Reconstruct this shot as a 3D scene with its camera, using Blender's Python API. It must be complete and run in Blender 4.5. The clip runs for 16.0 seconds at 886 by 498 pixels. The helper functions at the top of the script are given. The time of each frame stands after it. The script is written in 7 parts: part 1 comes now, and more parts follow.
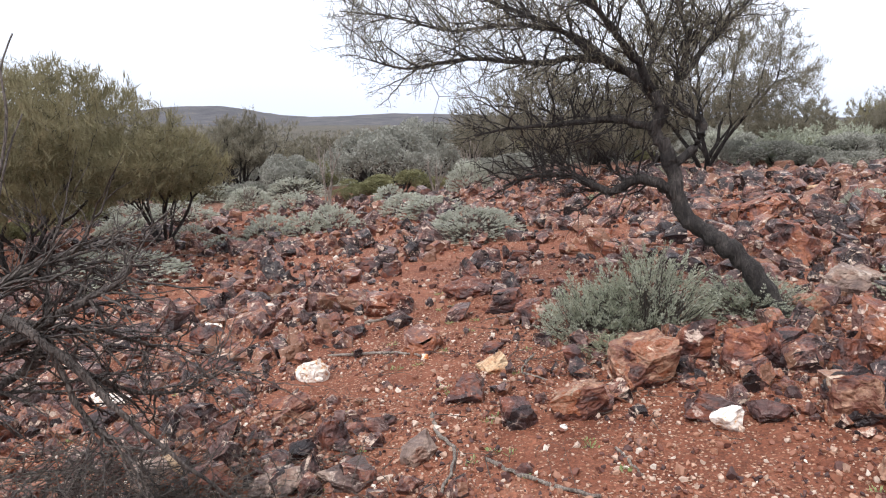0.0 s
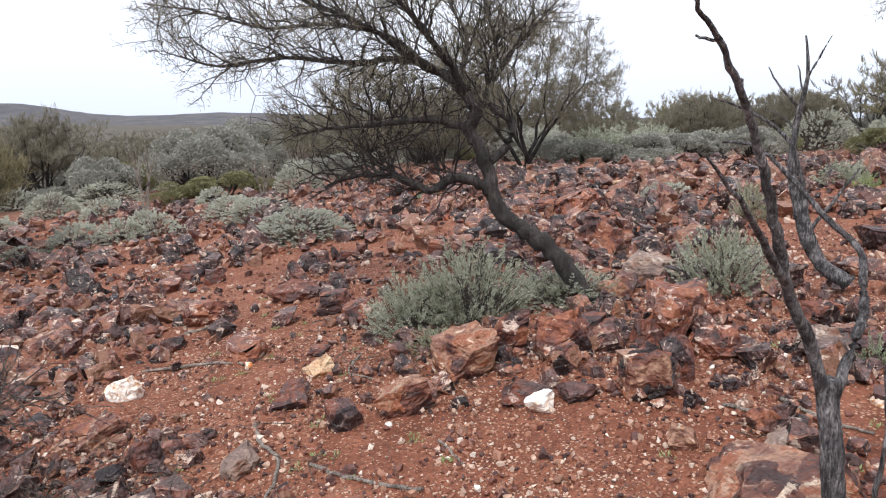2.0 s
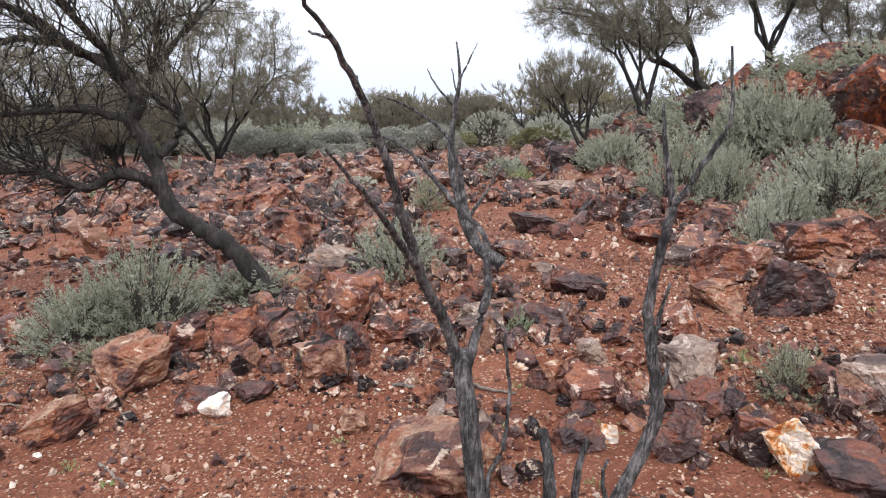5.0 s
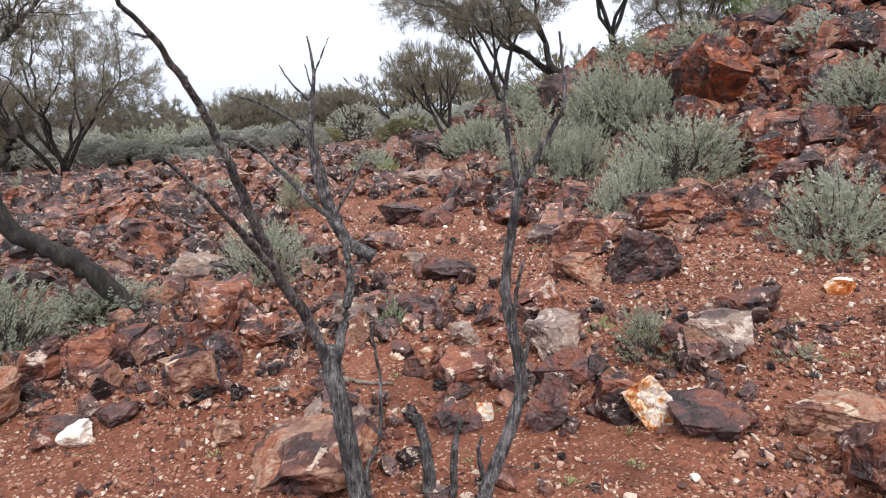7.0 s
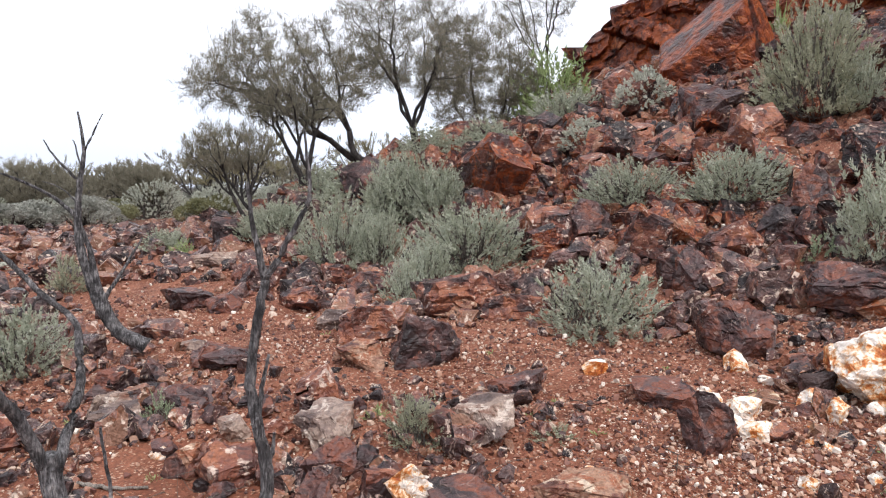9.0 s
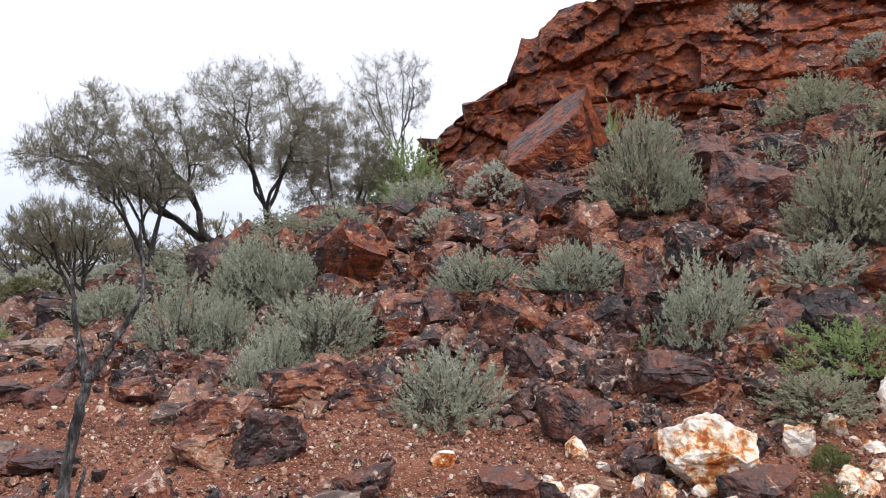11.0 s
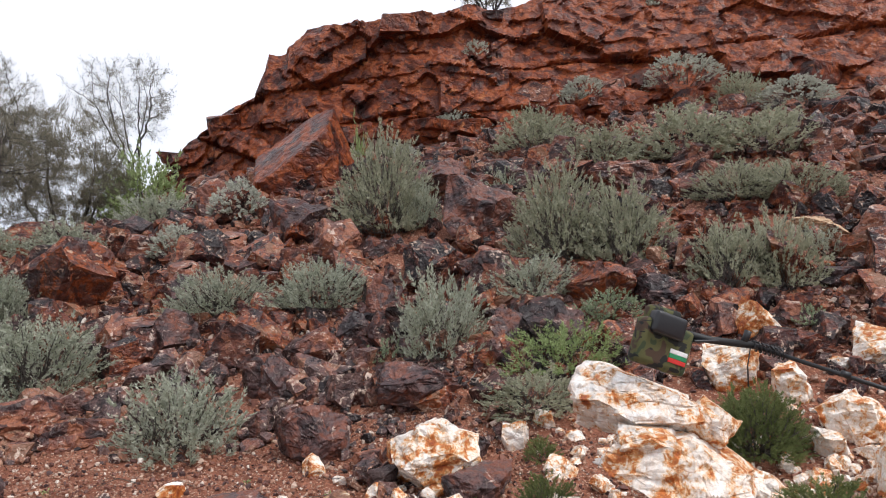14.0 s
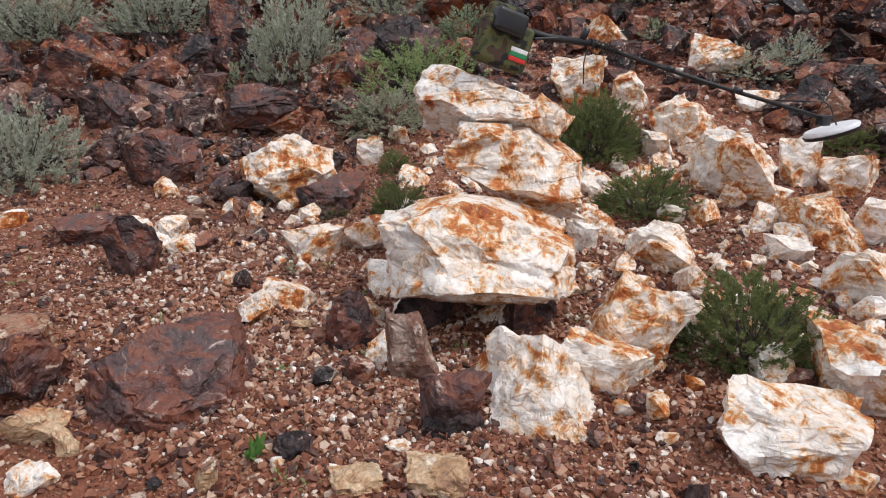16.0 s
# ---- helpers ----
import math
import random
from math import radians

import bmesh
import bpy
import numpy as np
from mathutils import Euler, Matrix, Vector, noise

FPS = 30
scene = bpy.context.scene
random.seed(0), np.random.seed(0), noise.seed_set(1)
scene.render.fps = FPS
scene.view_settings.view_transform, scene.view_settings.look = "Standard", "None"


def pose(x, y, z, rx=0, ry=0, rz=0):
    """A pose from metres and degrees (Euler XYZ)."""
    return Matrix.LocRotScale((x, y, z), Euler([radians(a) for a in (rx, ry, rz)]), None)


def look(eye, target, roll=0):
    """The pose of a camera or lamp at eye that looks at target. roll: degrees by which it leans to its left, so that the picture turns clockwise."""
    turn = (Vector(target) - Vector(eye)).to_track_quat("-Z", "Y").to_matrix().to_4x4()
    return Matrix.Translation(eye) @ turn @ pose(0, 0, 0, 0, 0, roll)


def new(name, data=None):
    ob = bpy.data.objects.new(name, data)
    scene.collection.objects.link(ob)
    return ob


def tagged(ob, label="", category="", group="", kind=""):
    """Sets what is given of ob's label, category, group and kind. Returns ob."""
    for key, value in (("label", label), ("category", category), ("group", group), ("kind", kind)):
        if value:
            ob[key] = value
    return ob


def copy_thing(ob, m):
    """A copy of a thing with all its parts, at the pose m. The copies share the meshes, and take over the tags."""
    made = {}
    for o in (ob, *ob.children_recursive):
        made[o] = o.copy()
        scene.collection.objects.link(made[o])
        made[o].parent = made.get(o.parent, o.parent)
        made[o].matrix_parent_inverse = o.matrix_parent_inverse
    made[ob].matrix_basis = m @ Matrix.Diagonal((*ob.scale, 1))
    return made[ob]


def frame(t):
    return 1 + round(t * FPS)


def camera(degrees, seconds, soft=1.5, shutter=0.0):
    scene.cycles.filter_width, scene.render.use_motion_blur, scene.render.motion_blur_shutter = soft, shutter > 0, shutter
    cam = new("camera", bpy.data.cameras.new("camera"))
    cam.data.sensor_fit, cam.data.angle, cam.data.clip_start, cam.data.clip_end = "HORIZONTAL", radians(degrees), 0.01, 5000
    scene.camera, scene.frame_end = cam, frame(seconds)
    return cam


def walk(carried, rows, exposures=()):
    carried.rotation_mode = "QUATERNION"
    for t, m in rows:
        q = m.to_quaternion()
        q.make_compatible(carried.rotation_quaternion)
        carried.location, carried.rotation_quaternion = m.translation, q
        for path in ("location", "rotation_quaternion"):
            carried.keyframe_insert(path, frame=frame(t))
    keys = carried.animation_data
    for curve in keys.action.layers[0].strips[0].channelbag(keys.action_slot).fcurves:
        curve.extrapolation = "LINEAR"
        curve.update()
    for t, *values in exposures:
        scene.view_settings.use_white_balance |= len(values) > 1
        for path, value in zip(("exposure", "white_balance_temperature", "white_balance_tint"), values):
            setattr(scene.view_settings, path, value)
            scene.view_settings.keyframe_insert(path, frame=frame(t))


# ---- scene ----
from itertools import combinations

SKY, SUN = 1.22, 2.7
cam = camera(63.9, 16.0, soft=1.1)
PATH = [
    (0, (0.054, 0.008, 1.475), (0.031, 1.976, 1.12), -0.2),
    (0.5, (0.082, 0.01, 1.47), (0.166, 1.977, 1.122), -0.2),
    (1, (0.101, 0.003, 1.468), (0.284, 1.956, 1.08), -0.4),
    (1.5, (0.13, -0.002, 1.472), (0.471, 1.934, 1.104), -0.1),
    (2, (0.149, 0.002, 1.478), (0.579, 1.922, 1.121), -0.1),
    (2.5, (0.2, -0.015, 1.482), (0.801, 1.861, 1.136), 0.2),
    (3, (0.227, -0.036, 1.479), (0.968, 1.791, 1.145), 0.0),
    (3.5, (0.247, -0.039, 1.474), (1.057, 1.753, 1.111), -0.2),
    (4, (0.271, -0.046, 1.481), (1.146, 1.716, 1.116), 0.1),
    (4.5, (0.296, -0.049, 1.477), (1.284, 1.65, 1.108), 0.7),
    (5, (0.317, -0.057, 1.474), (1.483, 1.527, 1.112), 1.2),
    (5.2, (0.33, -0.057, 1.473), (1.521, 1.507, 1.104), 1.2),
    (7.3, (0.371, -0.141, 1.473), (1.809, 1.197, 1.096), -1.7),
    (7.5, (0.386, -0.172, 1.485), (1.832, 1.162, 1.126), -1.1),
    (8, (0.422, -0.255, 1.492), (1.971, 0.991, 1.268), -0.7),
    (8.5, (0.428, -0.297, 1.481), (2.035, 0.877, 1.287), -0.5),
    (9, (0.47, -0.291, 1.506), (2.219, 0.667, 1.343), 0.4),
    (9.2, (0.477, -0.27, 1.507), (2.254, 0.636, 1.368), 0.1),
    (11.3, (0.472, -0.346, 1.563), (2.396, 0.187, 1.667), 1.3),
    (11.5, (0.487, -0.36, 1.556), (2.423, 0.126, 1.679), 1.0),
    (12, (0.488, -0.378, 1.555), (2.451, -0.04, 1.732), 0.6),
    (12.5, (0.49, -0.398, 1.56), (2.465, -0.159, 1.765), 0.9),
    (13, (0.479, -0.412, 1.563), (2.464, -0.272, 1.762), 1.0),
    (13.5, (0.473, -0.432, 1.562), (2.462, -0.397, 1.765), 0.6),
    (14, (0.469, -0.465, 1.543), (2.463, -0.542, 1.678), -0.2),
    (14.5, (0.46, -0.471, 1.518), (2.456, -0.599, 1.534), -0.1),
    (15, (0.451, -0.498, 1.472), (2.432, -0.705, 1.29), 0.1),
    (15.5, (0.442, -0.529, 1.423), (2.387, -0.808, 1.047), -0.4),
    (16, (0.44, -0.583, 1.357), (2.312, -0.988, 0.782), -1.0),
]
walk(cam, [(t, look(eye, target, roll)) for t, eye, target, roll in PATH], [(0.0, 0.10), (3.0, 0.02), (5.0, 0.02), (8.5, 0.08), (12.0, -0.24), (14.5, -0.22), (16.0, -0.47)])

# ---- light ----
world = bpy.data.worlds.new("overcast_sky")
scene.world = world
world.use_nodes = True
wt = world.node_tree
wt.nodes.clear()
w_out = wt.nodes.new("ShaderNodeOutputWorld")
w_bg = wt.nodes.new("ShaderNodeBackground")
w_sky = wt.nodes.new("ShaderNodeTexSky")
w_sky.sky_type = 'NISHITA'
w_sky.sun_disc = False
w_sky.sun_elevation = radians(52)
w_sky.sun_rotation = radians(205)
w_sky.dust_density = 4.0
w_co = wt.nodes.new("ShaderNodeTexCoord")
w_sep = wt.nodes.new("ShaderNodeSeparateXYZ")
w_ramp = wt.nodes.new("ShaderNodeValToRGB")
w_ramp.color_ramp.elements[0].position = 0.0
w_ramp.color_ramp.elements[0].color = (0.78, 0.86, 1.03, 1)
w_ramp.color_ramp.elements[1].position = 0.22
w_ramp.color_ramp.elements[1].color = (1.09, 1.12, 1.23, 1)
w_noise = wt.nodes.new("ShaderNodeTexNoise")
w_noise.inputs["Scale"].default_value = 2.2
w_noise.inputs["Detail"].default_value = 5
w_cloud = wt.nodes.new("ShaderNodeMapRange")
w_cloud.inputs["To Min"].default_value = 0.93
w_cloud.inputs["To Max"].default_value = 1.07
w_mul = wt.nodes.new("ShaderNodeVectorMath")
w_mul.operation = 'SCALE'
w_skys = wt.nodes.new("ShaderNodeVectorMath")
w_skys.operation = 'SCALE'
w_skys.inputs["Scale"].default_value = 0.10
w_mix = wt.nodes.new("ShaderNodeMix")
w_mix.data_type = 'RGBA'
w_mix.inputs["Factor"].default_value = 0.90
wt.links.new(w_co.outputs["Generated"], w_sep.inputs[0])
wt.links.new(w_co.outputs["Generated"], w_noise.inputs["Vector"])
wt.links.new(w_sep.outputs["Z"], w_ramp.inputs["Fac"])
wt.links.new(w_noise.outputs["Fac"], w_cloud.inputs["Value"])
wt.links.new(w_ramp.outputs["Color"], w_mul.inputs[0])
wt.links.new(w_cloud.outputs["Result"], w_mul.inputs["Scale"])
wt.links.new(w_sky.outputs["Color"], w_skys.inputs[0])
wt.links.new(w_skys.outputs[0], w_mix.inputs["A"])
wt.links.new(w_mul.outputs[0], w_mix.inputs["B"])
wt.links.new(w_mix.outputs["Result"], w_bg.inputs["Color"])
w_bg.inputs["Strength"].default_value = SKY
wt.links.new(w_bg.outputs[0], w_out.inputs[0])

sun = bpy.data.lights.new("veiled_sun", 'SUN')
sun.energy = SUN
sun.angle = radians(16)
sun.color = (1.0, 0.98, 0.96)
new("veiled_sun", sun).matrix_world = look((0, 0, 0), (0.32, 0.50, -0.85))

# ---- materials ----


def node(nt, kind, **sets):
    """A node with its properties (lower case) and inputs (written with a capital, _ for a blank) set."""
    n = nt.nodes.new(kind)
    for key, value in sets.items():
        if key[0].isupper():
            n.inputs[key.replace("_", " ")].default_value = value
        elif key == "operation":
            n.operation = value
        elif key == "data_type":
            n.data_type = value
        elif key == "blend":
            n.blend_type = value
        elif key == "feature":
            n.feature = value
    return n


def ramp(nt, fac, stops, smooth=False):
    n = nt.nodes.new("ShaderNodeValToRGB")
    els = n.color_ramp.elements
    n.color_ramp.interpolation = 'EASE' if smooth else 'LINEAR'
    while len(els) < len(stops):
        els.new(0.5)
    for e, (p, c) in zip(els, stops):
        e.position = p
        e.color = (*c, 1) if len(c) == 3 else c
    nt.links.new(fac, n.inputs["Fac"])
    return n.outputs["Color"]


def grey(v):
    return (v, v, v)


def mix(nt, fac, a, b, blend='MIX'):
    n = node(nt, "ShaderNodeMix", data_type='RGBA', blend=blend)
    for value, slot in ((fac, n.inputs["Factor"]), (a, n.inputs["A"]), (b, n.inputs["B"])):
        if isinstance(value, (int, float)):
            slot.default_value = value
        elif isinstance(value, tuple):
            slot.default_value = (*value, 1)
        else:
            nt.links.new(value, slot)
    return n.outputs["Result"]


def calc(nt, op, a, b=0.0, c=0.0):
    n = node(nt, "ShaderNodeMath", operation=op)
    for i, value in enumerate((a, b, c)):
        if isinstance(value, (int, float)):
            n.inputs[i].default_value = value
        else:
            nt.links.new(value, n.inputs[i])
    return n.outputs[0]


def tex(nt, co, scale, detail=5, rough=0.55, distort=0.0):
    n = node(nt, "ShaderNodeTexNoise", Scale=scale, Detail=detail, Roughness=rough, Distortion=distort)
    nt.links.new(co, n.inputs["Vector"])
    return n.outputs["Fac"]


def cells(nt, co, scale, feature='F1', out="Distance", rand=1.0, blocky=False):
    n = node(nt, "ShaderNodeTexVoronoi", feature=feature, Scale=scale, Randomness=rand)
    if blocky:
        n.distance = 'CHEBYCHEV'
    nt.links.new(co, n.inputs["Vector"])
    return n.outputs[out]


def stretch(nt, co, scale, turn=(0, 0, 0)):
    n = node(nt, "ShaderNodeMapping", Scale=scale, Rotation=turn)
    nt.links.new(co, n.inputs["Vector"])
    return n.outputs[0]


def bump(nt, height, strength, distance, below=None):
    n = node(nt, "ShaderNodeBump", Strength=strength, Distance=distance)
    nt.links.new(height, n.inputs["Height"])
    if below is not None:
        nt.links.new(below, n.inputs["Normal"])
    return n.outputs["Normal"]


def fresh(name):
    m = bpy.data.materials.new(name)
    m.use_nodes = True
    nt = m.node_tree
    return m, nt, nt.nodes["Principled BSDF"]


def give(nt, bsdf, **sockets):
    for key, value in sockets.items():
        slot = bsdf.inputs[key.replace("_", " ")]
        if isinstance(value, (int, float)):
            slot.default_value = value
        elif isinstance(value, tuple):
            slot.default_value = (*value, 1)
        else:
            nt.links.new(value, slot)


def world_place(nt):
    return nt.nodes.new("ShaderNodeNewGeometry").outputs["Position"]


def own_place(nt, island):
    """Places in metres, shifted by a random amount for each object or loose piece. Also the random number."""
    if island:
        g = nt.nodes.new("ShaderNodeNewGeometry")
        rnd, co = g.outputs["Random Per Island"], g.outputs["Position"]
    else:
        rnd = nt.nodes.new("ShaderNodeObjectInfo").outputs["Random"]
        co = world_place(nt)
    add = node(nt, "ShaderNodeVectorMath", operation='MULTIPLY_ADD')
    comb = nt.nodes.new("ShaderNodeCombineXYZ")
    for i, f in enumerate((37.0, 23.0, 51.0)):
        nt.links.new(calc(nt, 'MULTIPLY', rnd, f), comb.inputs[i])
    nt.links.new(co, add.inputs[0])
    add.inputs[1].default_value = (1, 1, 1)
    nt.links.new(comb.outputs[0], add.inputs[2])
    return add.outputs[0], rnd


def rock_material(name, tones, pale, pale_at=0.64, band=0.3, size=1.0, island=False, gloss=0.36):
    """Ironstone: tones run from the dark skin to the fresh break; pale is the quartz or clay in it; band is how much it is layered."""
    m, nt, bsdf = fresh(name)
    co, rnd = own_place(nt, island)
    big = tex(nt, co, 1.7 * size, 6, 0.62, 0.5)
    layers = tex(nt, stretch(nt, co, (1.0 * size, 1.3 * size, 4.0 * size), (0.5, 0.3, 0)), 1.3, 6, 0.65, 1.2)
    bent = node(nt, "ShaderNodeVectorMath", operation='MULTIPLY_ADD')
    wob = node(nt, "ShaderNodeTexNoise", Scale=3.0 * size, Detail=4.0)
    nt.links.new(co, wob.inputs["Vector"])
    nt.links.new(wob.outputs["Color"], bent.inputs[0])
    bent.inputs[1].default_value = (0.35 / size, 0.35 / size, 0.35 / size)
    nt.links.new(co, bent.inputs[2])
    flake = nt.nodes.new("ShaderNodeSeparateColor")
    nt.links.new(cells(nt, bent.outputs[0], 2.6 * size, 'F1', "Color"), flake.inputs[0])
    blend = calc(nt, 'ADD', calc(nt, 'MULTIPLY', big, 1 - band), calc(nt, 'MULTIPLY', layers, band))
    blend = calc(nt, 'ADD', blend, calc(nt, 'MULTIPLY_ADD', flake.outputs[0], 0.20, -0.10))
    shift = calc(nt, 'MULTIPLY_ADD', rnd, 0.46, -0.25) if island else calc(nt, 'MULTIPLY_ADD', rnd, 0.22, -0.13)
    blend = calc(nt, 'ADD', calc(nt, 'MULTIPLY_ADD', calc(nt, 'SUBTRACT', blend, 0.5), 1.35, 0.5), shift)
    n = len(tones)
    col = ramp(nt, blend, [(0.30 + 0.40 * i / (n - 1), t) for i, t in enumerate(tones)])
    spots = calc(nt, 'MULTIPLY_ADD', layers, 0.35, calc(nt, 'MULTIPLY', tex(nt, co, 4.2 * size, 7, 0.68, 0.8), 0.65))
    mask = ramp(nt, spots, [(pale_at, grey(0.0)), (pale_at + 0.025, grey(0.9))])
    col = mix(nt, mask, col, pale)
    seam = cells(nt, stretch(nt, bent.outputs[0], (1.0, 2.6, 1.0), (0.3, 0.9, 0.5)), 2.2 * size, 'DISTANCE_TO_EDGE')
    seam = calc(nt, 'MULTIPLY', ramp(nt, seam, [(0.0, grey(1.0)), (0.03, grey(0.0))]), ramp(nt, tex(nt, co, 2.5 * size, 3), [(0.54, grey(0.0)), (0.64, grey(0.4))]))
    col = mix(nt, seam, col, pale)
    fine = tex(nt, co, 26 * size, 6, 0.7)
    col = mix(nt, 0.55, col, ramp(nt, fine, [(0.30, grey(0.35)), (0.50, grey(0.98)), (0.70, grey(1.7))]), 'MULTIPLY')
    dirt = tex(nt, co, 0.9 * size, 4, 0.6)
    dust = mix(nt, ramp(nt, dirt, [(0.54, grey(0.0)), (0.78, grey(0.16))]), col, (0.26, 0.10, 0.055))
    rough = ramp(nt, big, [(0.35, grey(gloss - 0.1)), (0.68, grey(gloss + 0.25))])
    chips = cells(nt, stretch(nt, bent.outputs[0], (1.0, 1.3, 1.7), (0.4, 0.7, 0.2)), 3.6 * size, 'F1', 'Distance', 1.0, True)
    chips2 = cells(nt, stretch(nt, bent.outputs[0], (1.0, 1.2, 1.5), (1.1, 0.3, 0.8)), 10 * size, 'F1', 'Distance', 1.0, True)
    b = bump(nt, layers, 0.25 + band, 0.03 / size)
    b = bump(nt, chips, 0.7, -0.10 / size, b)
    b = bump(nt, chips2, 0.55, -0.04 / size, b)
    b = bump(nt, tex(nt, co, 9 * size, 8, 0.7), 0.55, 0.035 / size, b)
    b = bump(nt, fine, 0.3, 0.010 / size, b)
    give(nt, bsdf, Base_Color=dust, Roughness=rough, Specular_IOR_Level=0.32, Normal=b)
    return m


def quartz_material(name, stain_at=0.55, island=False, size=1.0):
    m, nt, bsdf = fresh(name)
    co, rnd = own_place(nt, island)
    big = tex(nt, co, 2.1 * size, 7, 0.65, 0.9)
    big = calc(nt, 'MULTIPLY_ADD', calc(nt, 'SUBTRACT', tex(nt, co, 9.0 * size, 9, 0.75, 0.8), 0.5), 0.85, big)
    stain = calc(nt, 'ADD', big, calc(nt, 'MULTIPLY_ADD', rnd, 0.09, -0.05))
    col = ramp(nt, stain, [(stain_at - 0.20, (0.92, 0.87, 0.82)), (stain_at - 0.05, (0.84, 0.71, 0.60)), (stain_at + 0.02, (0.70, 0.40, 0.18)), (stain_at + 0.06, (0.56, 0.170, 0.030)), (stain_at + 0.18, (0.33, 0.070, 0.018))])
    veins = cells(nt, stretch(nt, co, (2.0 * size, 2.5 * size, 3.2 * size), (0.5, 0.3, 0.2)), 1.6, 'DISTANCE_TO_EDGE')
    edge = ramp(nt, veins, [(0.0, grey(1.0)), (0.035, grey(0.0))])
    broken = calc(nt, 'MULTIPLY', edge, ramp(nt, tex(nt, co, 5 * size, 4), [(0.45, grey(0.0)), (0.62, grey(0.75))]))
    col = mix(nt, broken, col, (0.40, 0.20, 0.11))
    fine = tex(nt, co, 22 * size, 7, 0.7)
    col = mix(nt, 0.55, col, ramp(nt, fine, [(0.28, grey(0.62)), (0.66, grey(1.22))]), 'MULTIPLY')
    chips = cells(nt, stretch(nt, co, (1.0, 1.3, 1.6), (0.4, 0.7, 0.2)), 4.5 * size, 'F1', 'Distance', 1.0, True)
    b = bump(nt, veins, 0.12, 0.02 / size)
    b = bump(nt, chips, 0.8, -0.09 / size, b)
    b = bump(nt, tex(nt, co, 6 * size, 8, 0.65, 0.6), 0.9, 0.06 / size, b)
    b = bump(nt, fine, 0.35, 0.012 / size, b)
    give(nt, bsdf, Base_Color=col, Roughness=ramp(nt, fine, [(0.3, grey(0.38)), (0.7, grey(0.6))]), Normal=b)
    return m


def leaf_material(name, tones, see=0.42, scale=3.0):
    """Leaves: a tone for each leaf at random, drifting over the plant, with some light let through."""
    m, nt, bsdf = fresh(name)
    g = nt.nodes.new("ShaderNodeNewGeometry")
    drift = tex(nt, g.outputs["Position"], scale, 3)
    v = calc(nt, 'ADD', calc(nt, 'MULTIPLY', g.outputs["Random Per Island"], 0.35), calc(nt, 'MULTIPLY_ADD', drift, 0.9, -0.12))
    n = len(tones)
    col = ramp(nt, v, [(0.15 + 0.7 * i / (n - 1), t) for i, t in enumerate(tones)])
    give(nt, bsdf, Base_Color=col, Roughness=0.65, Specular_IOR_Level=0.25)
    lucent = node(nt, "ShaderNodeBsdfTranslucent")
    nt.links.new(col, lucent.inputs["Color"])
    both = node(nt, "ShaderNodeMixShader", Fac=see)
    nt.links.new(bsdf.outputs[0], both.inputs[1])
    nt.links.new(lucent.outputs[0], both.inputs[2])
    nt.links.new(both.outputs[0], nt.nodes["Material Output"].inputs["Surface"])
    return m


def bark_material(name, tones, size=1.0, ridge=9.0):
    m, nt, bsdf = fresh(name)
    co = world_place(nt)
    streak = tex(nt, stretch(nt, co, (ridge * 4 * size, ridge * 4 * size, ridge * 0.8 * size)), 1.0, 6, 0.65, 0.6)
    patch = tex(nt, co, 3.5 * size, 5, 0.6)
    v = calc(nt, 'ADD', calc(nt, 'MULTIPLY', streak, 0.55), calc(nt, 'MULTIPLY', patch, 0.45))
    n = len(tones)
    col = ramp(nt, v, [(0.38 + 0.24 * i / (n - 1), t) for i, t in enumerate(tones)])
    deep = cells(nt, stretch(nt, co, (ridge * 7 * size, ridge * 7 * size, ridge * 1.1 * size)), 1.0, 'DISTANCE_TO_EDGE')
    crack = ramp(nt, deep, [(0.0, grey(0.0)), (0.16, grey(1.0))])
    col = mix(nt, 0.35, col, crack, 'MULTIPLY')
    give(nt, bsdf, Base_Color=col, Roughness=0.85, Normal=bump(nt, crack, 0.6, 0.012, bump(nt, streak, 1.0, 0.03)))
    return m


def plain_material(name, colour, rough=0.5, metal=0.0, grain=0.15, scale=40.0):
    m, nt, bsdf = fresh(name)
    co = nt.nodes.new("ShaderNodeTexCoord").outputs["Object"]
    n = tex(nt, co, scale, 4)
    col = mix(nt, 1.0, colour, ramp(nt, n, [(0.3, grey(1 - grain)), (0.7, grey(1 + grain))]), 'MULTIPLY')
    give(nt, bsdf, Base_Color=col, Roughness=rough, Metallic=metal, Normal=bump(nt, n, 0.15, 0.002))
    return m


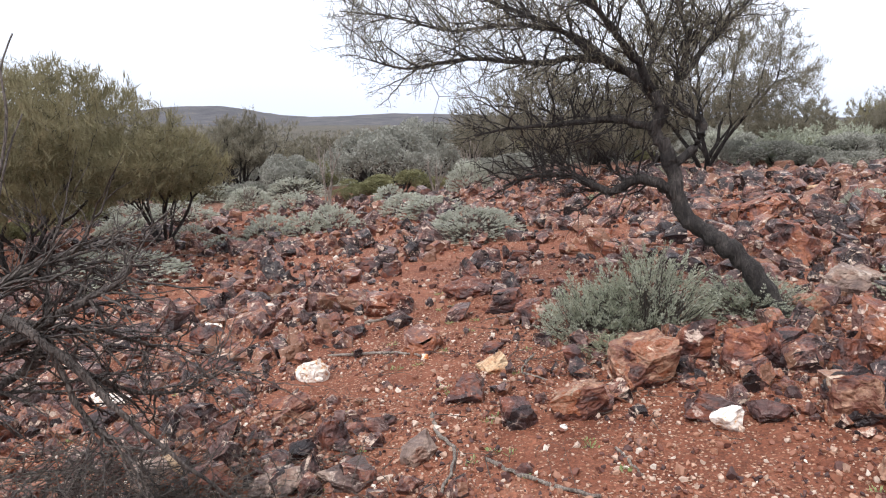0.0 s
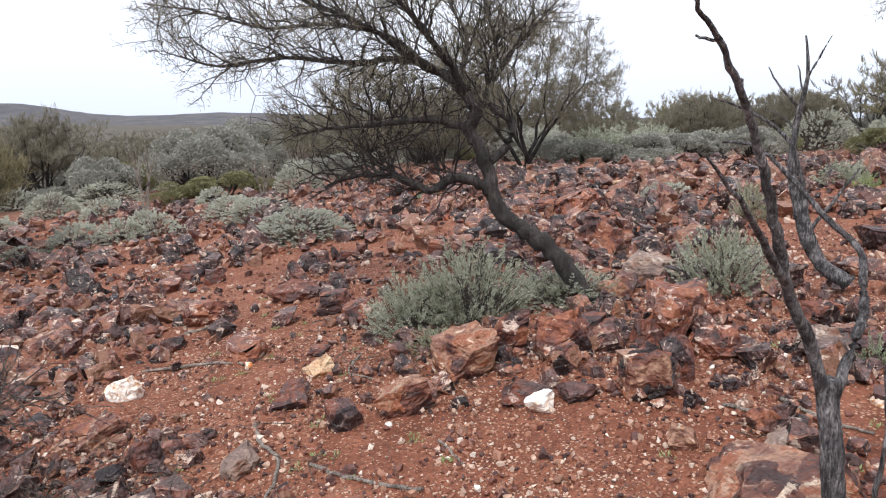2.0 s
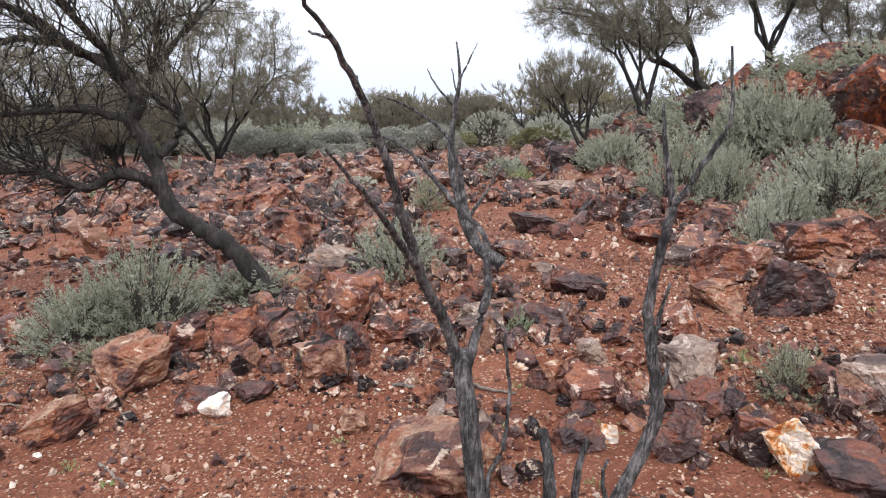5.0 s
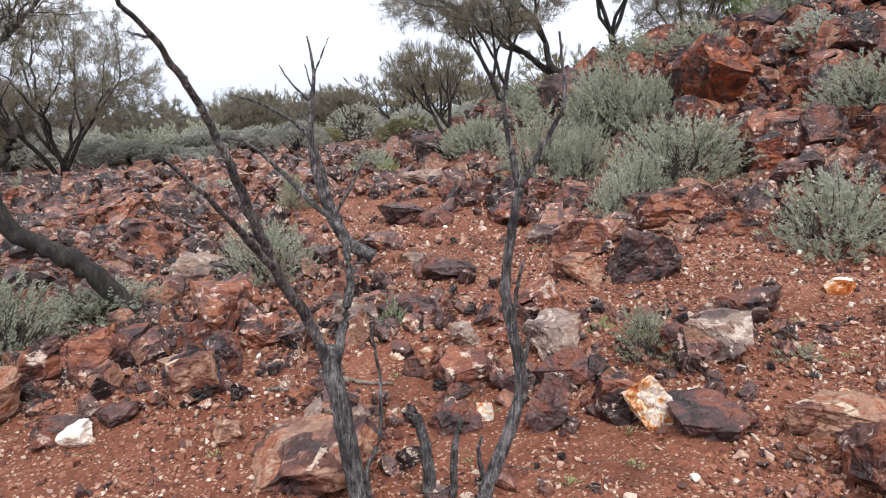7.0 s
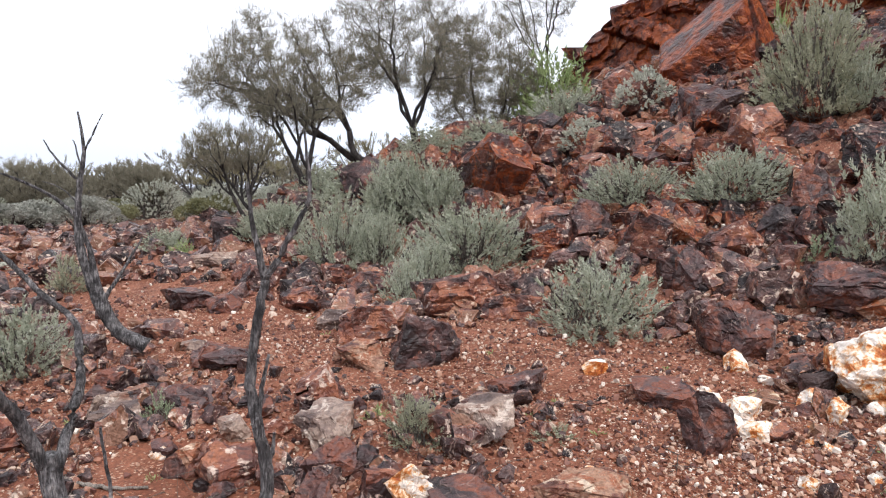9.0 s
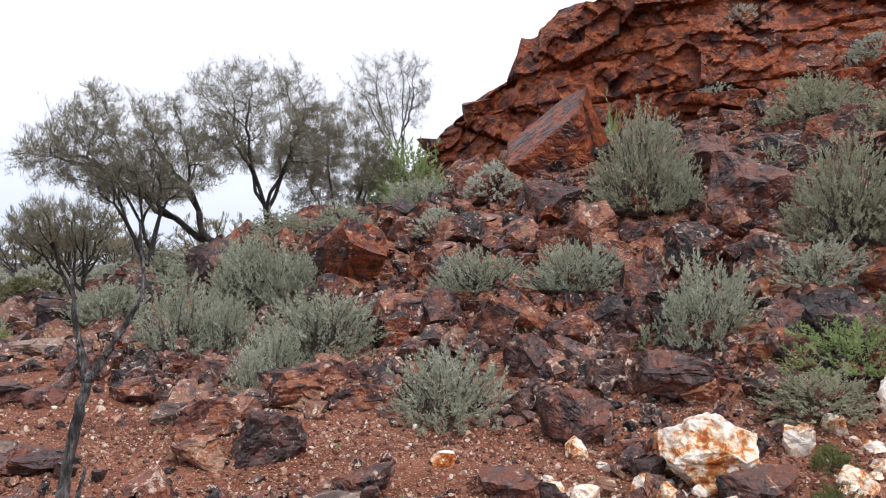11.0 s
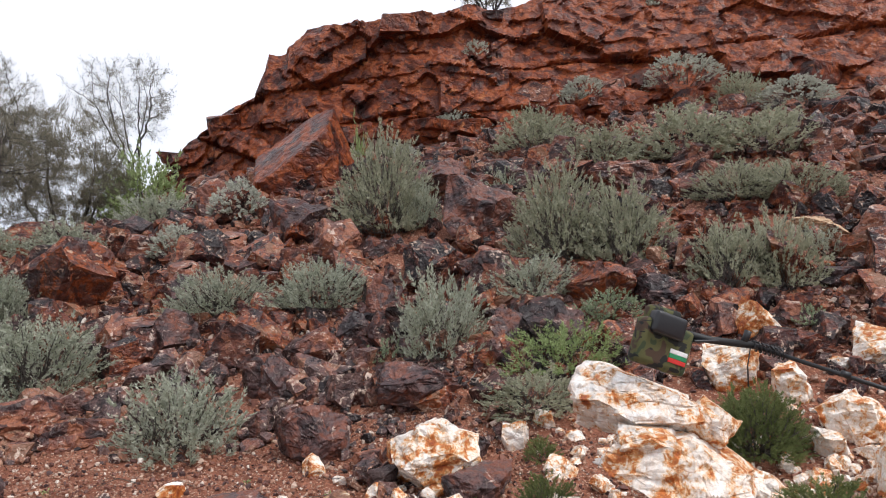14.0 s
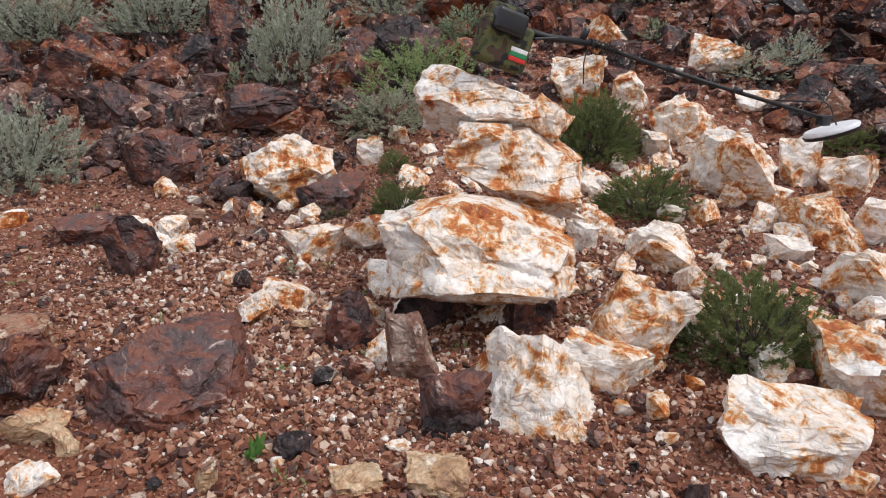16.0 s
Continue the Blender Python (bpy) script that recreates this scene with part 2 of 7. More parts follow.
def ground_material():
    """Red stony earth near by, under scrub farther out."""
    m, nt, bsdf = fresh("red_earth")
    co = world_place(nt)
    broad = tex(nt, co, 0.55, 5, 0.6)
    mid = tex(nt, co, 4.0, 6, 0.65)
    fine = tex(nt, co, 45.0, 6, 0.7)
    v = calc(nt, 'ADD', calc(nt, 'MULTIPLY', broad, 0.45), calc(nt, 'MULTIPLY', mid, 0.55))
    soil = ramp(nt, v, [(0.30, (0.095, 0.030, 0.017)), (0.45, (0.20, 0.068, 0.038)), (0.58, (0.29, 0.112, 0.066)), (0.70, (0.36, 0.195, 0.13))])
    soil = mix(nt, 0.8, soil, ramp(nt, fine, [(0.30, grey(0.45)), (0.5, grey(0.95)), (0.70, grey(1.6))]), 'MULTIPLY')
    # small grit: each cell a grain of its own colour
    vor = node(nt, "ShaderNodeTexVoronoi", Scale=60.0)
    shake = node(nt, "ShaderNodeTexNoise", Scale=85.0, Detail=3.0)
    nt.links.new(co, shake.inputs["Vector"])
    ragged = node(nt, "ShaderNodeVectorMath", operation='MULTIPLY_ADD')
    nt.links.new(shake.outputs["Color"], ragged.inputs[0])
    ragged.inputs[1].default_value = (0.022, 0.022, 0.022)
    nt.links.new(co, ragged.inputs[2])
    nt.links.new(ragged.outputs[0], vor.inputs["Vector"])
    sep = nt.nodes.new("ShaderNodeSeparateColor")
    nt.links.new(vor.outputs["Color"], sep.inputs[0])
    grain_col = ramp(nt, sep.outputs[0], [(0.0, (0.12, 0.045, 0.03)), (0.3, (0.36, 0.14, 0.08)), (0.6, (0.52, 0.29, 0.19)), (0.92, (0.60, 0.43, 0.33))])
    density = calc(nt, 'ADD', sep.outputs[1], calc(nt, 'MULTIPLY_ADD', tex(nt, co, 1.3, 4), 1.1, -0.40))
    grain = calc(nt, 'MULTIPLY', ramp(nt, density, [(0.52, grey(0.0)), (0.60, grey(1.0))]), ramp(nt, vor.outputs["Distance"], [(0.34, grey(1.0)), (0.5, grey(0.0))]))
    soil = mix(nt, grain, soil, grain_col)
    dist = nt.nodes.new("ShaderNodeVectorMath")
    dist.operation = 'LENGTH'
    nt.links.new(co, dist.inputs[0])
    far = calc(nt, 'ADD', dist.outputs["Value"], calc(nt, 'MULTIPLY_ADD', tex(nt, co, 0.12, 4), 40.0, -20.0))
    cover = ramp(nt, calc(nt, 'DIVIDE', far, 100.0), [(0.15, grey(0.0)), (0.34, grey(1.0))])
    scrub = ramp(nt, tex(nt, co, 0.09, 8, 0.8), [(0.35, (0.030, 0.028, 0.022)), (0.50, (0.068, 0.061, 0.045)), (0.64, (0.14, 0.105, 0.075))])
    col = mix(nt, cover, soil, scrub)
    b = bump(nt, mid, 0.6, 0.04)
    b = bump(nt, tex(nt, co, 16.0, 6, 0.7), 0.8, 0.03, b)
    b = bump(nt, fine, 0.8, 0.012, b)
    b = bump(nt, grain, 0.9, 0.012, b)
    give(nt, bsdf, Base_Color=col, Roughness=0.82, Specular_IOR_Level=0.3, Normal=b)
    return m


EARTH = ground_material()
TONES_R = [(0.030, 0.016, 0.016), (0.088, 0.038, 0.032), (0.18, 0.062, 0.040), (0.30, 0.115, 0.062), (0.15, 0.076, 0.064)]
TONES_D = [(0.024, 0.017, 0.018), (0.055, 0.033, 0.033), (0.098, 0.050, 0.046), (0.18, 0.060, 0.036), (0.092, 0.060, 0.058)]
TONES_M = [(0.11, 0.066, 0.060), (0.175, 0.108, 0.096), (0.25, 0.15, 0.125)]
TONES_T = [(0.20, 0.10, 0.065), (0.40, 0.24, 0.13), (0.58, 0.42, 0.27), (0.42, 0.19, 0.085)]
TONES_S = [(0.05, 0.025, 0.023), (0.15, 0.056, 0.038), (0.34, 0.20, 0.135), (0.24, 0.072, 0.032), (0.40, 0.28, 0.20)]
TONES_G = [(0.085, 0.056, 0.050), (0.20, 0.138, 0.115), (0.31, 0.225, 0.18), (0.17, 0.080, 0.055)]
TONES_C = [(0.034, 0.012, 0.010), (0.080, 0.019, 0.011), (0.150, 0.031, 0.012), (0.30, 0.070, 0.018), (0.088, 0.021, 0.012)]
ROCKS = {
    "r": rock_material("rust_ironstone", TONES_R, (0.54, 0.41, 0.34), 0.56, 0.35, size=2.6),
    "d": rock_material("dark_ironstone", TONES_D, (0.46, 0.34, 0.29), 0.585, 0.35, gloss=0.32, size=2.6),
    "t": rock_material("tan_stone", TONES_T, (0.68, 0.58, 0.46), 0.58, 0.4, size=2.6),
    "s": rock_material("banded_ironstone", TONES_S, (0.60, 0.47, 0.36), 0.58, 0.5, size=2.4),
    "g": rock_material("grey_stone", TONES_G, (0.50, 0.41, 0.35), 0.56, 0.3, size=2.2),
    "q": quartz_material("stained_quartz", 0.53, size=2.0),
    "white": quartz_material("white_quartz", 0.60, size=3.0),
    "b": rock_material("boulder_ironstone", [TONES_D[1], TONES_C[1], TONES_R[1], TONES_C[3], TONES_D[2], TONES_R[2]], (0.52, 0.36, 0.26), 0.57, 0.2, size=1.8),
}
LEDGE = rock_material("ledge_ironstone", TONES_C, (0.40, 0.14, 0.05), 0.58, 0.12, size=1.2)
RUBBLE = rock_material("rubble_ironstone", [TONES_D[0], TONES_D[1], TONES_M[0], TONES_D[1], TONES_M[1], TONES_R[1], TONES_D[2], TONES_R[2], TONES_M[2], TONES_R[3], TONES_T[0]], (0.54, 0.42, 0.34), 0.555, 0.3, 3.0, True, 0.28)
SLOPE_RUBBLE = rock_material("slope_ironstone", [(0.016, 0.011, 0.012), (0.042, 0.020, 0.020), (0.082, 0.029, 0.024), (0.044, 0.024, 0.025), (0.095, 0.027, 0.018), (0.20, 0.053, 0.025), (0.062, 0.028, 0.026), (0.20, 0.053, 0.025), (0.32, 0.095, 0.036), (0.21, 0.10, 0.06)], (0.50, 0.36, 0.28), 0.562, 0.3, 3.0, True, 0.30)


def gravel_material(name, stops):
    m, nt, bsdf = fresh(name)
    g = nt.nodes.new("ShaderNodeNewGeometry")
    col = ramp(nt, g.outputs["Random Per Island"], stops)
    n = tex(nt, g.outputs["Position"], 60, 4)
    col = mix(nt, 0.7, col, ramp(nt, n, [(0.3, grey(0.6)), (0.7, grey(1.25))]), 'MULTIPLY')
    give(nt, bsdf, Base_Color=col, Roughness=0.6, Normal=bump(nt, n, 0.4, 0.006))
    return m


QUARTZ_RUBBLE = quartz_material("broken_quartz", 0.54, True, 4.0)
GRAVEL = gravel_material("mixed_gravel", [(0.0, (0.045, 0.022, 0.022)), (0.25, (0.14, 0.050, 0.034)), (0.5, (0.26, 0.105, 0.062)), (0.70, (0.38, 0.20, 0.13)), (0.86, (0.48, 0.33, 0.25)), (0.96, (0.56, 0.44, 0.36)), (0.99, (0.72, 0.64, 0.56))])
RUST_GRAVEL = gravel_material("rusty_gravel", [(0.0, (0.045, 0.020, 0.016)), (0.3, (0.15, 0.048, 0.027)), (0.6, (0.27, 0.095, 0.047)), (0.85, (0.38, 0.185, 0.11)), (0.97, (0.54, 0.39, 0.30))])
PALE_GRAVEL = gravel_material("quartz_gravel", [(0.0, (0.09, 0.038, 0.024)), (0.28, (0.24, 0.092, 0.048)), (0.52, (0.40, 0.205, 0.125)), (0.78, (0.56, 0.41, 0.32)), (0.95, (0.78, 0.72, 0.66))])
LEAVES = {
    "a": leaf_material("saltbush_leaf", [(0.27, 0.285, 0.20), (0.37, 0.39, 0.295), (0.46, 0.48, 0.385), (0.54, 0.56, 0.465)]),
    "c": leaf_material("dusty_leaf", [(0.26, 0.265, 0.175), (0.38, 0.385, 0.275), (0.50, 0.50, 0.38)]),
    "p": leaf_material("pale_leaf", [(0.36, 0.37, 0.305), (0.50, 0.51, 0.435), (0.62, 0.63, 0.55)]),
    "g": leaf_material("green_leaf", [(0.20, 0.26, 0.10), (0.31, 0.39, 0.17), (0.43, 0.50, 0.26)]),
    "h": leaf_material("heath_leaf", [(0.10, 0.125, 0.045), (0.19, 0.225, 0.088), (0.29, 0.325, 0.14)]),
    "l": leaf_material("light_leaf", [(0.20, 0.25, 0.15), (0.33, 0.39, 0.25), (0.46, 0.50, 0.36)]),
    "w": leaf_material("herb_leaf", [(0.05, 0.14, 0.03), (0.10, 0.24, 0.05), (0.17, 0.32, 0.09)]),
    "m": leaf_material("mulga_leaf", [(0.12, 0.108, 0.080), (0.185, 0.168, 0.125), (0.265, 0.242, 0.182), (0.35, 0.322, 0.25)], 0.42, 1.2),
    "v": leaf_material("olive_leaf", [(0.16, 0.142, 0.082), (0.25, 0.225, 0.132), (0.35, 0.318, 0.20)], 0.42, 1.2),
}
LEAVES["k"] = LEAVES["g"]
LEAVES["d"] = leaf_material("dome_leaf", [(0.18, 0.18, 0.155), (0.295, 0.295, 0.258), (0.41, 0.41, 0.362)], 0.22)
LEAVES["o"] = leaf_material("olive_dome_leaf", [(0.13, 0.128, 0.06), (0.20, 0.195, 0.10), (0.29, 0.28, 0.16)], 0.3)
FAR_SCRUB = leaf_material("far_scrub_leaf", [(0.040, 0.037, 0.026), (0.080, 0.072, 0.050), (0.125, 0.112, 0.084), (0.21, 0.20, 0.165)], 0.1, 0.16)
BARK = bark_material("mulga_bark", [(0.014, 0.012, 0.012), (0.042, 0.035, 0.033), (0.10, 0.085, 0.078)], 2.2, 5.0)
TWIG = bark_material("grey_twig", [(0.06, 0.05, 0.043), (0.13, 0.11, 0.095), (0.24, 0.205, 0.175)])
CHAR = bark_material("charred_wood", [(0.014, 0.013, 0.014), (0.065, 0.060, 0.063), (0.20, 0.19, 0.195), (0.43, 0.41, 0.41)], 4.5, 5.0)
DEADWOOD = bark_material("dead_twig", [(0.055, 0.046, 0.042), (0.12, 0.10, 0.09), (0.22, 0.185, 0.165)])
DRIFT = bark_material("bleached_wood", [(0.17, 0.14, 0.12), (0.34, 0.29, 0.25), (0.50, 0.44, 0.38)], 1.5)


# ---- the land ----
def ledge_crest(y):
    """Height of the ledge's top along its length."""
    return np.interp(y, (-12, -6.5, -4.4, -3.7, -3.0, -1.7, 0.4, 2.3, 2.6, 3.3, 3.45, 3.65, 4.5, 4.7, 5.5, 6.4, 7.8), (10.4, 9.6, 9.25, 8.95, 8.6, 8.45, 8.15, 8.15, 7.75, 7.6, 6.9, 6.4, 6.0, 5.65, 5.25, 4.3, 3.0))


def ground_height(x, y):
    """The broad shape of the land, in metres: a gentle rise to the east, the slope of the hill with its ledge, the plain beyond."""
    x, y = np.asarray(x, float), np.asarray(y, float)
    r = np.hypot(x, y)
    base = -0.10 + 0.10 * 9 * np.tanh(x / 9)
    s = 0.913 * x - 0.41 * y - 5.4
    u = 0.41 * x + 0.913 * y
    nose = 1 / (1 + np.exp(np.minimum(u - 12.4, 40)))
    soft = np.log1p(np.exp(np.clip(s * 2.2, -40, 40))) / 2.2
    climb = np.where(soft > 12, 12 + 0.25 * (soft - 12), soft)
    hill = 0.43 * climb * (0.12 + 0.88 * nose) * np.exp(-(np.maximum(s - 16, 0) / 40) ** 2)
    fall = 6.5 * (1 - np.exp(-(np.maximum(r - 13, 0) / 75) ** 1.5)) * (1 / (1 + np.exp(np.minimum((s - 3) / 3, 40))))
    dip = -0.30 * np.exp(-(((x + 4) / 3.5) ** 2 + ((y - 10) / 6) ** 2)) + 0.30 * np.exp(-(((x - 9.2) / 1.6) ** 2 + ((y - 6.4) / 2.2) ** 2))
    dip = dip + 0.55 * np.exp(-(((x - 11.6) / 2.3) ** 2 + ((y - 7.2) / 2.0) ** 2))
    z = base + hill - fall + dip
    back = x - (16.9 + 0.27 * y)
    crest = ledge_crest(y) + 0.1 * np.clip(back, 0, 30)
    broken = np.clip((-1.0 - y) / 4, 0, 1)
    step = np.clip((back - 0.35) / (0.7 + 2.6 * broken), 0, 1) * np.clip((y + 60) / 30, 0, 1) * np.clip((8.2 - y) / 1.2, 0, 1)
    return z + step * np.maximum(crest - z, 0)

# ---- shapes ----
rng = np.random.default_rng(7)


def lattice(ix, iy, seed):
    h = (ix * 374761393 + iy * 668265263 + seed * 1442695041) & 0xFFFFFFFF
    h = ((h ^ (h >> 13)) * 1274126177) & 0xFFFFFFFF
    return ((h ^ (h >> 16)) & 0xFFFF) / 65535.0


def soft_noise(x, y, seed=0):
    """Smooth noise from 0 to 1 over the plan, one cell a metre."""
    ix, iy = np.floor(x).astype(np.int64), np.floor(y).astype(np.int64)
    fx, fy = x - ix, y - iy
    fx, fy = fx * fx * (3 - 2 * fx), fy * fy * (3 - 2 * fy)
    a, b = lattice(ix, iy, seed), lattice(ix + 1, iy, seed)
    c, d = lattice(ix, iy + 1, seed), lattice(ix + 1, iy + 1, seed)
    return (a + (b - a) * fx) * (1 - fy) + (c + (d - c) * fx) * fy


PATHWAY = [(5.45, 6.4), (5.2, 5.6), (4.85, 4.8), (4.95, 4.1), (4.65, 3.8), (4.45, 3.1), (4.9, 1.95), (5.1, 1.3), (5.05, 0.6), (4.45, 0.35), (3.75, 0.4), (3.55, -0.3)]
CLEARING = [(1.5, 2.4), (1.1, 3.1), (0.5, 2.7), (0.1, 4.6), (-0.15, 5.4), (-0.3, 8.1)]


def away(x, y, line):
    """How far each point of the plan is from a broken line."""
    best = np.full(np.shape(x), 1e9)
    for (ax, ay), (bx, by) in zip(line, line[1:]):
        k = np.clip(((x - ax) * (bx - ax) + (y - ay) * (by - ay)) / ((bx - ax) ** 2 + (by - ay) ** 2), 0, 1)
        best = np.minimum(best, np.hypot(x - ax - k * (bx - ax), y - ay - k * (by - ay)))
    return best


def ground_z(x, y):
    x, y = np.asarray(x, float), np.asarray(y, float)
    near = np.exp(-np.hypot(x, y) / 30)
    lumps = 0.10 * (soft_noise(x * 1.1, y * 1.1, 1) - 0.5) + 0.05 * (soft_noise(x * 3.1, y * 3.1, 2) - 0.5) + 0.022 * (soft_noise(x * 9, y * 9, 3) - 0.5)
    worn = np.clip(np.minimum(away(x, y, PATHWAY), away(x, y, CLEARING)) / 0.7, 0.25, 1)
    return ground_height(x, y) + lumps * near * worn


def mesh_of(name, verts, faces, material, smooth=True):
    me = bpy.data.meshes.new(name)
    me.from_pydata(np.asarray(verts).tolist(), [], np.asarray(faces).tolist() if isinstance(faces, np.ndarray) else faces)
    me.materials.append(material)
    if smooth:
        me.polygons.foreach_set("use_smooth", np.ones(len(me.polygons), bool))
    me.update()
    return me


def part(name, me, parent, label=""):
    ob = new(name, me)
    ob.parent = parent
    return tagged(ob, label)


def ball(level):
    bm = bmesh.new()
    bmesh.ops.create_icosphere(bm, subdivisions=level, radius=1.0)
    v = np.array([p.co[:] for p in bm.verts])
    f = np.array([[p.index for p in q.verts] for q in bm.faces])
    bm.free()
    return v, f


BALLS = {5: ball(5)}


def unit(v):
    return v / np.maximum(np.linalg.norm(v, axis=-1, keepdims=True), 1e-9)


def lattice3(i, seed):
    h = (i[..., 0] * 374761393 + i[..., 1] * 668265263 + i[..., 2] * 2147483647 + seed * 1442695041) & 0xFFFFFFFF
    h = ((h ^ (h >> 13)) * 1274126177) & 0xFFFFFFFF
    return ((h ^ (h >> 16)) & 0xFFFF) / 65535.0


def solid_noise(p, seed=0):
    """Smooth noise from -1 to 1 in space."""
    i = np.floor(p).astype(np.int64)
    f = p - i
    f = f * f * (3 - 2 * f)
    total = 0
    for dx in (0, 1):
        for dy in (0, 1):
            for dz in (0, 1):
                w = (f[..., 0] if dx else 1 - f[..., 0]) * (f[..., 1] if dy else 1 - f[..., 1]) * (f[..., 2] if dz else 1 - f[..., 2])
                total = total + w * lattice3(i + np.array((dx, dy, dz)), seed)
    return total * 2 - 1


def cut_solid(n, d):
    """The solid that is left by flat cuts with normals n at distances d: its corners, and the loop of corners round each face."""
    pick = np.array(list(combinations(range(len(d)), 3)))
    a = n[pick]
    ok = np.abs(np.linalg.det(a)) > 0.02
    p = np.linalg.solve(a[ok], d[pick[ok]][..., None])[..., 0]
    p = p[(p @ n.T <= d + 1e-6).all(axis=1)]
    _, first = np.unique(np.round(p, 3), axis=0, return_index=True)
    p = p[first]
    loops = []
    for k in range(len(d)):
        on = np.where(np.abs(p @ n[k] - d[k]) < 2e-3)[0]
        if len(on) < 3:
            continue
        c = p[on].mean(axis=0)
        u = unit(p[on[0]] - c)
        w = np.cross(n[k], u)
        loops.append(on[np.argsort(np.arctan2((p[on] - c) @ w, (p[on] - c) @ u))])
    return p, loops


def finer(v, f):
    """Each triangle split into four."""
    e, which = np.unique(np.sort(np.concatenate((f[:, [0, 1]], f[:, [1, 2]], f[:, [2, 0]])), axis=1), axis=0, return_inverse=True)
    ab, bc, ca = which.reshape(3, -1) + len(v)
    a, b, c = f.T
    return np.vstack((v, v[e].mean(axis=1))), np.concatenate([np.stack(t, -1) for t in ((a, ab, ca), (ab, b, bc), (ca, bc, c), (ab, bc, ca))])


def hewn(r, rounds, cuts=7, lo=0.36, hi=0.56, skew=0.2, wear=0.03, steps=3, planes=None, chip=0.5):
    """A broken rock one across each way: a skewed block with corners struck off, stepped breaks and ragged faces."""
    n = np.array([(1, 0, 0), (-1, 0, 0), (0, 1, 0), (0, -1, 0), (0, 0, 1), (0, 0, -1)], float)
    d = np.full(6, 0.5)
    if planes is None:
        n = unit(n + r.normal(0, skew, (6, 3)))
        n = np.vstack((n, unit(r.normal(size=(cuts, 3)))))
        d = np.concatenate((d * r.uniform(0.8, 1.0, 6), r.uniform(lo, hi, cuts)))
    else:
        q = np.array(planes, float)
        n, d = np.vstack((n, unit(q[:, :3]))), np.concatenate((d, q[:, 3]))
    v, loops = cut_solid(n, d)
    if not rounds:
        f = np.array([(l[0], l[i], l[i + 1]) for l in loops for i in range(1, len(l) - 1)])
    else:
        mids = np.array([v[l].mean(axis=0) for l in loops])
        f = np.array([(len(v) + k, l[i], l[(i + 1) % len(l)]) for k, l in enumerate(loops) for i in range(len(l))])
        v = np.vstack((v, mids))
        for _ in range(rounds):
            v, f = finer(v, f)
        seed = int(r.integers(1, 9999))
        warp = v + 0.07 * np.stack([solid_noise(v * 3.5, seed + q) for q in (1, 2, 3)], -1)
        out = unit(v)
        for _ in range(steps):
            a, b = unit(r.normal(size=3)), unit(r.normal(size=3))
            b = unit(b - a * (a @ b))
            side = np.clip((warp @ b - r.uniform(-0.1, 0.25)) / 0.05, 0, 1)
            v = v - a * (side * np.clip((warp @ a) / 0.25, 0, 1) * r.uniform(0.03, 0.08))[:, None]
        for many, deep in ((12, 0.05), (45, 0.03), (150, 0.014)):
            if many > 14 * 4 ** (rounds - 1):
                break
            spots = unit(r.normal(size=(many, 3))) * r.uniform(0.3, 0.55, (many, 1))
            near = ((warp[:, None] - spots[None]) ** 2).sum(-1).argmin(axis=1)
            tilt = r.normal(0, 2.2, (many, 3))
            v = v + out * (deep * chip * (r.uniform(-1, 0.6, many)[near] + ((warp - spots[near]) * tilt[near]).sum(-1)))[:, None]
        axis = unit(r.normal(size=3) * (0.4, 0.4, 1.0))
        seam = np.abs(((warp @ axis * r.uniform(3, 6)) % 1.0) - 0.5) * 2
        v = v + out * (wear * (0.9 * (0.3 - np.abs(solid_noise(warp * 2.6, seed + 5))) + 0.45 * solid_noise(warp * 7.0, seed + 7) + 0.25 * solid_noise(warp * 15.0, seed + 8) - 0.5 * np.clip(1 - seam * 6, 0, 1)))[:, None]
    span = v.max(axis=0) - v.min(axis=0)
    return (v - (v.max(axis=0) + v.min(axis=0)) / 2) / span, f


def rock_mesh(name, seed, material, rounds=2, angle=26, **shape):
    v, f = hewn(np.random.default_rng(seed), rounds, **shape)
    me = mesh_of(name, v, f, material)
    me.set_sharp_from_angle(angle=radians(angle))
    return me


def tube(points, radii, sides=6, wobble=0.0, r=None):
    """A tapering limb along points: its vertices and faces."""
    p = np.asarray(points, float)
    if wobble and r is not None:
        p = p + r.normal(0, wobble, p.shape)
    t = np.gradient(p, axis=0)
    t /= np.maximum(np.linalg.norm(t, axis=1), 1e-9)[:, None]
    up = np.where(np.abs(t[:, 2:3]) > 0.9, [[1.0, 0, 0]], [[0, 0, 1.0]])
    a = np.cross(t, up)
    a /= np.linalg.norm(a, axis=1)[:, None]
    b = np.cross(t, a)
    ang = np.linspace(0, 2 * np.pi, sides, endpoint=False)
    ring = a[:, None] * np.cos(ang)[None, :, None] + b[:, None] * np.sin(ang)[None, :, None]
    v = (p[:, None] + ring * np.asarray(radii)[:, None, None]).reshape(-1, 3)
    n = len(p)
    f = []
    for i in range(n - 1):
        for j in range(sides):
            k = (j + 1) % sides
            f.append((i * sides + j, i * sides + k, (i + 1) * sides + k, (i + 1) * sides + j))
    f.append(tuple(range((n - 1) * sides, n * sides)))
    f.append(tuple(reversed(range(sides))))
    return v, f


def joined(pieces):
    vs, fs, at = [], [], 0
    for v, f in pieces:
        vs.append(v)
        fs.extend([tuple(i + at for i in q) for q in f])
        at += len(v)
    return np.vstack(vs), fs


